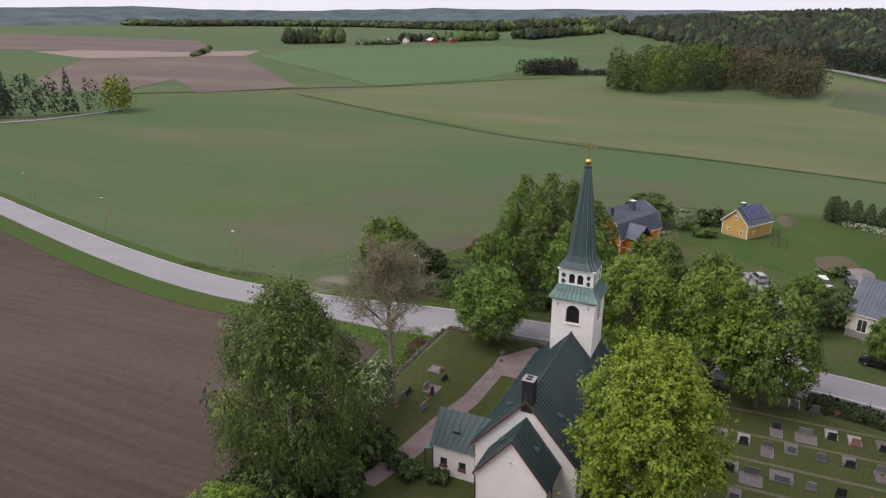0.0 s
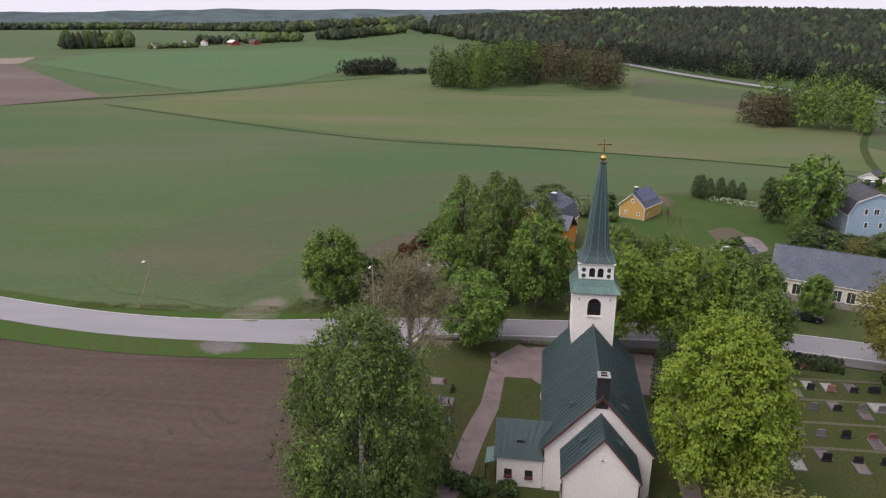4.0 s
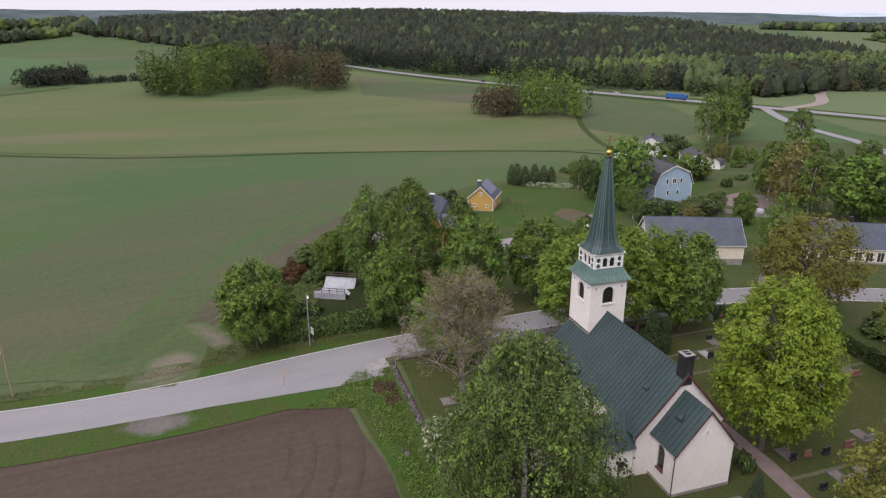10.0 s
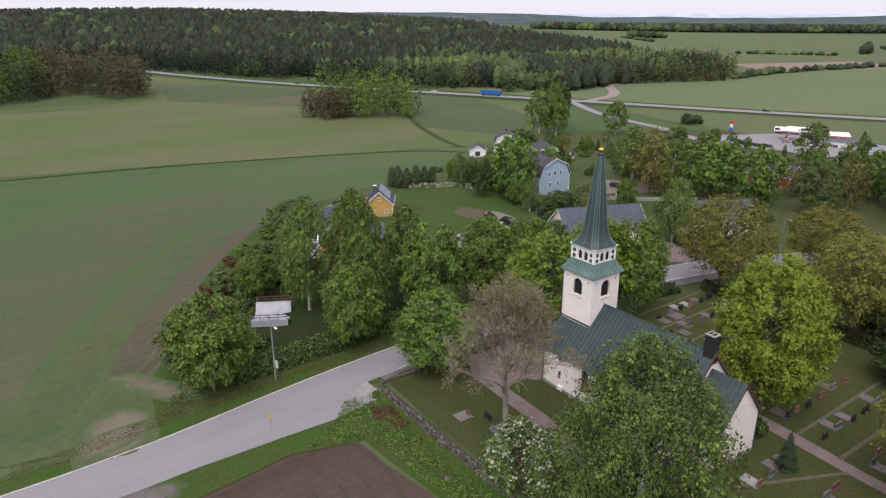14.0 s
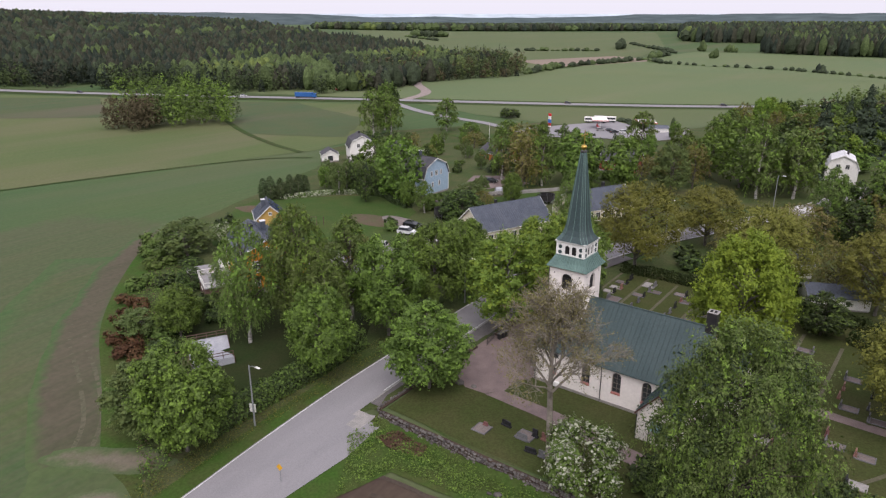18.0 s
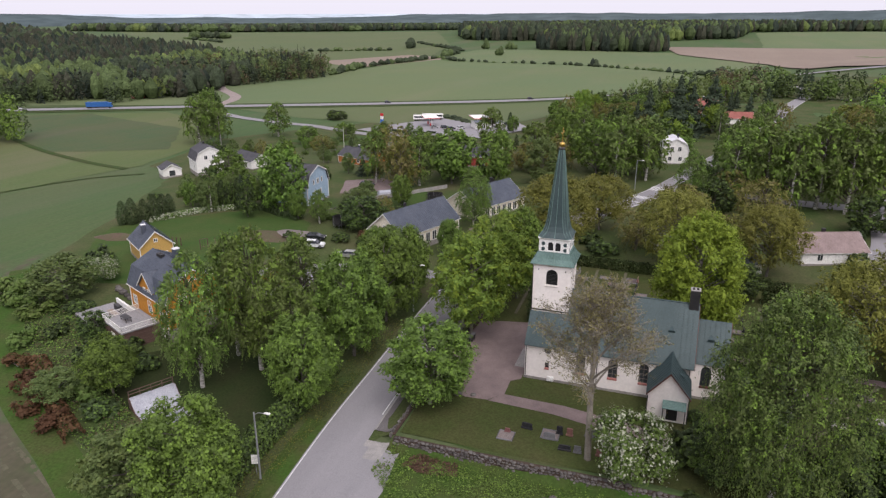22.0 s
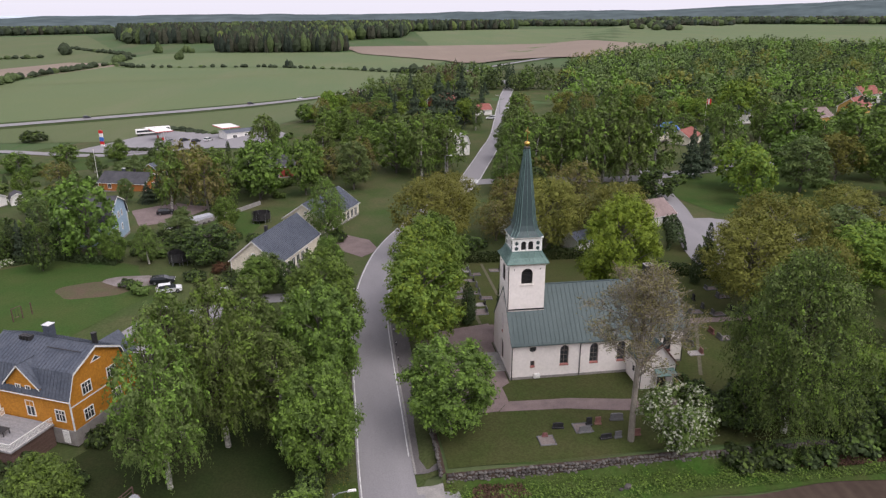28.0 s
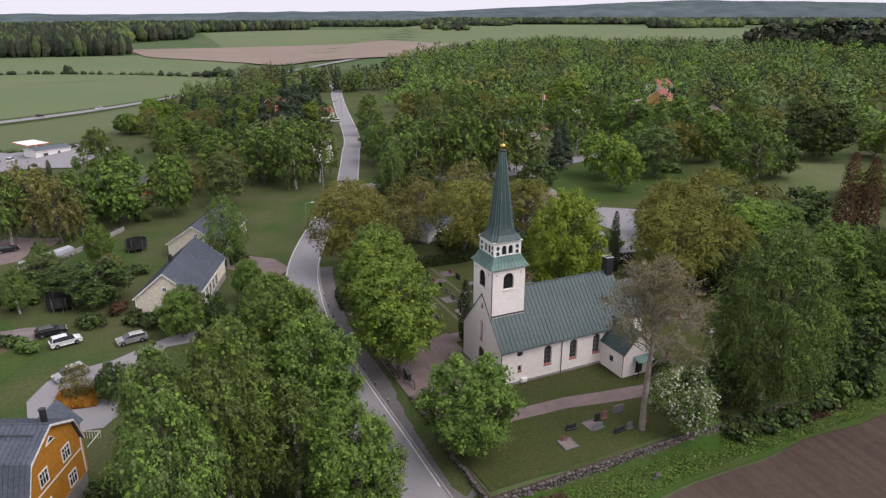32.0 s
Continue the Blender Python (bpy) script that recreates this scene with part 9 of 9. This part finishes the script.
for k in range(3):
    b = thing("litter_bin", "dark green plastic refuse bin", "bin", pose(-13.0 + 0.1 * k, 1.9 + 0.75 * k, 0.12))
    part("bin_body", loft([[(-0.25, -0.25, 0), (0.25, -0.25, 0), (0.25, 0.25, 0), (-0.25, 0.25, 0)], [(-0.3, -0.32, 0.95), (0.3, -0.32, 0.95), (0.3, 0.32, 0.95), (-0.3, 0.32, 0.95)]]), M["dark_metal"], b)
    part("bin_lid", box(-0.32, 0.32, -0.34, 0.34, 0.95, 1.03, 0.03), M["stone_grey"], b)
cw = thing("zebra_crossing", "worn white zebra stripes across the road", "road marking", kind="structure")
for base_ in ((6.6, 97.6), (11.4, 108.8)):
    for i in range(-4, 5):
        c = Vector(base_) + Vector((0.9, -0.42)) * (i * 0.72)
        d = Vector((0.42, 0.9))
        s = Vector((0.9, -0.42)) * 0.22
        q = [c - d * 1.3 - s, c - d * 1.3 + s, c + d * 1.3 + s, c + d * 1.3 - s]
        part("stripe", ([(p.x, p.y, gz(p.x, p.y) + 0.2) for p in q], [(0, 1, 2, 3)]), M["white_line"], cw)

# skate ramp
ramp = thing("skate_ramp", "white skateboard mini ramp with dark railings", "ramp", pose(-46.0, -27.9, gz(-46, -28) + 0.05, 0, 0, -28))
prof_ = [(-3.6, 1.5), (-3.0, 1.5)] + [(-3.0 + 1.9 * math.sin(a), 1.5 - 1.35 * (1 - (1 - math.sin(a)) ** 2)) for a in [math.pi / 2 * k / 8 for k in range(1, 9)]]
prof_ += [(1.3, 0.15)] + [(1.3 + 1.7 * k / 8, 0.15 + 1.0 * (k / 8) ** 2) for k in range(1, 9)] + [(3.6, 1.15)]
part("ramp_surface", prism(prof_ + [(3.6, 0), (-3.6, 0)], -3.0, 3.0), M["plastic_white"], ramp, "smooth white riding surface")
for y in (-3.05, 3.05):
    part("side_panel", prism([(a, b - 0.02) for a, b in prof_] + [(3.6, -0.1), (-3.6, -0.1)], y - 0.05, y + 0.05), M["dark_wood"], ramp)
for x, h in ((-3.55, 1.5), (3.55, 1.15)):
    for k in range(5):
        part("rail_post", box(x - 0.05, x + 0.05, -2.95 + 1.47 * k - 0.05, -2.95 + 1.47 * k + 0.05, h, h + 0.95), M["dark_wood"], ramp)
    for z in (0.45, 0.9):
        part("rail", box(x - 0.03, x + 0.03, -3.0, 3.0, h + z, h + z + 0.1), M["dark_wood"], ramp)

# rock outcrop and round bed by the driveway
def mound(name, label, cat, x, y, rx, ry, h, mat, seed, kind=""):
    v, f = [], []
    n, m = 28, 7
    for j in range(m):
        t = j / (m - 1)
        for i in range(n):
            a = 2 * math.pi * i / n
            k = 1 + 0.2 * noise.noise((math.cos(a) * 1.3 + seed, math.sin(a) * 1.3, 0.3))
            px, py = x + rx * t * k * math.cos(a), y + ry * t * k * math.sin(a)
            v.append((px, py, gz(px, py) + h * (1 - t ** 1.6) + 0.18 * h * noise.noise((px * 0.6, py * 0.6, seed)) * (1 - t) - 0.1 * t + 0.12))
    for j in range(m - 1):
        f += [(j * n + i, (j + 1) * n + i, (j + 1) * n + (i + 1) % n, j * n + (i + 1) % n) for i in range(n)]
    return thing(name, label, cat, kind=kind, data=mesh_of(name, v, f, mat, True))


M["dead_earth"] = material("bare_brown_earth", (0.1, 0.065, 0.05), 0.95, (0.075, 0.08, 0.035), 0.35, 4.0, 0.5, mix=0.8)
mound("rock_outcrop", "flat grey rock outcrop with brown edges in the grass", "rock", -65.0, 37.5, 6.0, 3.4, 0.5, material("outcrop_rock", (0.26, 0.23, 0.235), 0.9, (0.11, 0.09, 0.07), 0.3, 4.0, 0.5, mix=0.8), 3.0)
mound("bare_earth", "low mound of bare brown earth round the rock", "earth", -70.0, 34.5, 8.5, 5.0, 0.22, M["dead_earth"], 7.0)
mound("flower_bed", "round bed of orange shrubs within the driveway loop", "flower bed", -54.4, 14.4, 3.6, 2.9, 0.3, M["soil"], 5.0)
hedge("bed_shrubs", "low orange-brown shrubs filling the round bed", [(-57, 14.6), (-54.4, 14.2), (-52, 13.9)], 4.6, 0.7, M["flower_orange"], 9, 0.24, 220)
plant("rust", -54.4, 14.4, 5.0, 2.0)
for x, y, h in ((-58.1, 46.6, 0.9), (-45.2, 75.5, 0.9)):
    t = thing("trampoline", "round black garden trampoline with a safety net", "trampoline", pose(x, y, gz(x, y)))
    ring_ = lambda r, z: [(r * math.cos(a), r * math.sin(a), z) for a in [2 * math.pi * k / 20 for k in range(20)]]
    part("mat", loft([ring_(2.0, 0.85), ring_(2.0, 0.92)]), M["dark_metal"], t)
    part("net", loft([ring_(2.05, 0.95), ring_(2.05, 2.5)], False), M["dark_metal"], t)
    for k in range(6):
        part("leg", tube([(2.0 * math.cos(k * 1.047), 2.0 * math.sin(k * 1.047), 0), (2.05 * math.cos(k * 1.047), 2.05 * math.sin(k * 1.047), 2.6)], [0.04, 0.04], 5), M["steel"], t)
trailer = thing("boat_trailer", "trailer under a pale grey tarpaulin", "trailer", pose(-60.0, 78.5, gz(-60, 78.5), 0, 0, 40))
part("tarpaulin", loft([[(-3, -1.1, 0.4), (3, -1.1, 0.4), (3, 1.1, 0.4), (-3, 1.1, 0.4)], [(-2.8, -0.9, 1.2), (2.6, -0.9, 1.3), (2.6, 0.9, 1.3), (-2.8, 0.9, 1.2)], [(-2.6, -0.1, 1.6), (2.3, -0.1, 1.6), (2.3, 0.1, 1.6), (-2.6, 0.1, 1.6)]]), M["plastic_white"], trailer)
for s in (-1, 1):
    part("wheel", tube([(0, s * 0.95, 0.3), (0, s * 1.15, 0.3)], [0.3, 0.3], 10), M["tyre"], trailer)

# filling station
pylon = thing("price_pylon", "tall red and blue price pylon of the filling station", "sign", pose(-137.3, 246.5, gz(-137.3, 246.5), 0, 0, -20))
part("column", box(-0.9, 0.9, -0.25, 0.25, 0, 7.6, 0.05), M["white"], pylon)
part("red_field", box(-0.95, 0.95, -0.28, 0.28, 6.3, 7.7, 0.03), M["sign_red"], pylon)
part("blue_field", box(-0.95, 0.95, -0.28, 0.28, 2.6, 4.6, 0.03), M["sign_blue"], pylon)
part("red_field", box(-0.95, 0.95, -0.28, 0.28, 1.2, 2.6, 0.03), M["sign_red"], pylon)
for x, y, lab in ((-113, 256, "flat white fuel canopy with a red edge"), (-78, 230, "flat white station canopy with a red edge")):
    c = thing("fuel_canopy", lab, "canopy", pose(x, y, gz(x, y) + 0.2, 0, 0, -60))
    part("deck", box(-6, 6, -4, 4, 4.4, 4.9, 0.05), M["white"], c)
    part("edge_band", box(-6.05, 6.05, -4.05, 4.05, 4.5, 4.8), M["sign_red"], c)
    for sx in (-4, 4):
        part("column", tube([(sx, 0, 0), (sx, 0, 4.4)], [0.15, 0.15], 8), M["white"], c)
        part("pump", box(sx - 0.4, sx + 0.4, -1.0, -0.4, 0, 1.7, 0.05), M["sign_red"], c)
house("station_shop", "low white filling station shop with a flat roof", -72, 222, 30, 13, 9, 3.2, 3.9, M["white"], M["slate_roof"], "gable", [("s", -3, 0.4, scaled(CASE, 1.6, 1.3), "v"), ("s", 2, 0.2, DOORW, "v")], 0, (), category="shop")
for x, y, tr, p in ((-105, 240, 30, M["car_silver"]), (-98, 236, 40, M["car_dark"]), (-84, 219, 60, M["car_white"]), (-90, 222, 60, M["car_dark"])):
    car(x, y, tr, p, "car parked at the filling station yard", dz=0.4)
flag = thing("flagpole", "tall white flagpole with a red and white flag", "flagpole", pose(122.6, 178.0, gz(122.6, 178)))
part("pole", tube([(0, 0, 0), (0, 0, 12)], [0.09, 0.05], 8), M["white"], flag)
fl = loft([[(0.05 + 1.9 * k / 8, 0.22 * math.sin(k * 0.9) + o, z) for k in range(9)] + [(0.05 + 1.9 * (8 - k) / 8, 0.22 * math.sin((8 - k) * 0.9) + o, z - 2.2) for k in range(9)] for o, z in ((0, 11.6), (0.03, 11.6))])
part("flag_cloth", fl, M["sign_red"], flag, "red flag cloth")
part("flag_band", box(0.6, 0.95, -0.3, 0.3, 9.45, 11.55), M["white"], flag)
pole2 = thing("flagpole", "white flagpole beside the orange house", "flagpole", pose(-101.5, 133, gz(-101.5, 133)))
part("pole", tube([(0, 0, 0), (0, 0, 11)], [0.08, 0.05], 8), M["white"], pole2)
part("knob", tube([(0, 0, 11), (0, 0, 11.15)], [0.1, 0.06], 8), M["gold"], pole2)
antenna = thing("television_mast", "lattice television mast beside the grey house", "mast", pose(12.0, 55.5, gz(12, 55.5)))
part("mast", tube([(0, 0, 0), (0, 0, 9)], [0.05, 0.04], 6), M["steel"], antenna)
part("aerial", join(*[box(-0.7, 0.7, -0.02, 0.02, 7.6 + 0.45 * k, 7.65 + 0.45 * k) for k in range(4)]), M["steel"], antenna)
stand = thing("play_frame", "dark wooden posts standing in the lawn", "posts", pose(-88.5, 24, gz(-88.5, 24)))
for k in range(4):
    part("post", box(k * 1.1 - 0.07, k * 1.1 + 0.07, -0.07, 0.07, 0, 2.1), M["dark_wood"], stand)

def trampoline(x, y):
    t = thing("trampoline", "round black trampoline with a safety net on the lawn", "trampoline", pose(x, y, gz(x, y) + 0.1))
    ring = [(1.9 * math.cos(a), 1.9 * math.sin(a)) for a in [2 * math.pi * k / 16 for k in range(16)]]
    part("mat", prism([(u * 0.9, w * 0.9) for u, w in ring], 0.84, 0.88, "z"), M["dark_metal"], t)
    part("pad", loft([[(u, w, 0.82) for u, w in ring], [(u * 1.03, w * 1.03, 0.9) for u, w in ring], [(u * 0.9, w * 0.9, 0.92) for u, w in ring]], False), M["dark_metal"], t)
    for u, w in ring[::2]:
        part("leg", tube([(u, w, 0), (u, w, 0.85)], [0.04, 0.04], 5), M["steel"], t)
        part("net_post", tube([(u, w, 0.85), (u * 1.02, w * 1.02, 2.6)], [0.035, 0.035], 5), M["dark_metal"], t)
    part("net_rim", loft([[(u, w, 2.5) for u, w in ring], [(u, w, 2.6) for u, w in ring]], False), M["dark_metal"], t)
    net = [tube([(ring[k][0], ring[k][1], z), (ring[(k + 1) % 16][0], ring[(k + 1) % 16][1], z)], [0.02, 0.02], 3) for k in range(16) for z in (1.2, 1.5, 1.8, 2.1, 2.4)]
    part("net", join(*net), M["dark_metal"], t)


trampoline(-45.6, 74.7)
trampoline(-57.6, 46.4)
garden_wall = thing("garden_wall", "low pale concrete wall between the gardens", "wall", pose(0, 0, 0))
GW = smooth_line([(-65.1, 68.3), (-56.2, 79.4), (-47.5, 92.1)], 2.4)
for a, b in zip(GW, GW[1:]):
    d = (b - a).normalized() * 0.02
    n = Vector((-d.y, d.x)).normalized() * 0.12
    z = min(gz(a.x, a.y), gz(b.x, b.y))
    ring = [a + d + n, b - d + n, b - d - n, a + d - n]
    part("panel", loft([[(p.x, p.y, z - 0.2) for p in ring], [(p.x, p.y, z + 1.1) for p in ring]]), M["concrete"], garden_wall)


swing = thing("swing_frame", "dark wooden swing frame standing on the lawn", "swing", pose(-78.2, 24.0, gz(-78.2, 24.0) + 0.08, 0, 0, 55))
for u in (-1.6, 0, 1.6):
    part("post", box(u - 0.07, u + 0.07, -0.07, 0.07, -0.2, 2.2, 0.01), M["dark_wood"], swing)
part("crossbar", box(-1.7, -0.07, -0.05, 0.05, 2.2, 2.3, 0.01), M["dark_wood"], swing)
for u in (-1.1, -0.6):
    part("rope", tube([(u, 0, 2.2), (u, 0, 0.6)], [0.02, 0.02], 4), M["dark_metal"], swing)
part("seat", box(-1.15, -0.55, -0.12, 0.12, 0.56, 0.6, 0.01), M["dark_wood"], swing)
mound("earth_heap", "heap of reddish-brown earth behind the outbuilding", "earth", -104.5, 26.2, 6.5, 2.6, 1.0, M["dead_earth"], 11.0)
# tractor marks and trodden tracks
M["soil_dust"] = material("dusty_soil", (0.07, 0.054, 0.042), 0.95, (0.056, 0.042, 0.033), 0.25, 2.0, 0.3, mix=0.9)
M["crop_thin"] = material("worn_crop", (0.1, 0.088, 0.06), 0.9, (0.075, 0.08, 0.045), 0.2, 2.0, mix=0.9)
for k in range(1, 9, 2):
    r0 = 5 + 1.9 * k
    arc = [Vector((-1 + (r0 + 3) * math.cos(a) * 0.9, -46 + r0 * math.sin(a) * 0.75)) for a in [math.pi * (-0.25 + 0.85 * i / 22) for i in range(23)]]
    arc = [p for p in arc if p.y < -32 and p.x > -9]
    if len(arc) > 3:
        thing("tractor_mark", "curved tractor mark in the ploughed soil", "track", kind="structure", data=ribbon(arc, -0.3, 0.3, 0.085 + 0.003 * k, M["soil_dust"], 1))
for pts, w in (([(-28, -56), (-36, -52.5), (-44, -46), (-55, -41), (-74, -33), (-96, -14), (-112, 4)], 0.3), ([(-28, -58), (-37, -54.6), (-45, -48), (-56, -43), (-75, -35), (-97, -16), (-113, 2)], 0.3)):
    thing("wheel_track", "faint wheel track through the crop", "track", kind="structure", data=ribbon(smooth_line(pts, 2.5), -w, w, 0.1, M["crop_thin"], 1))
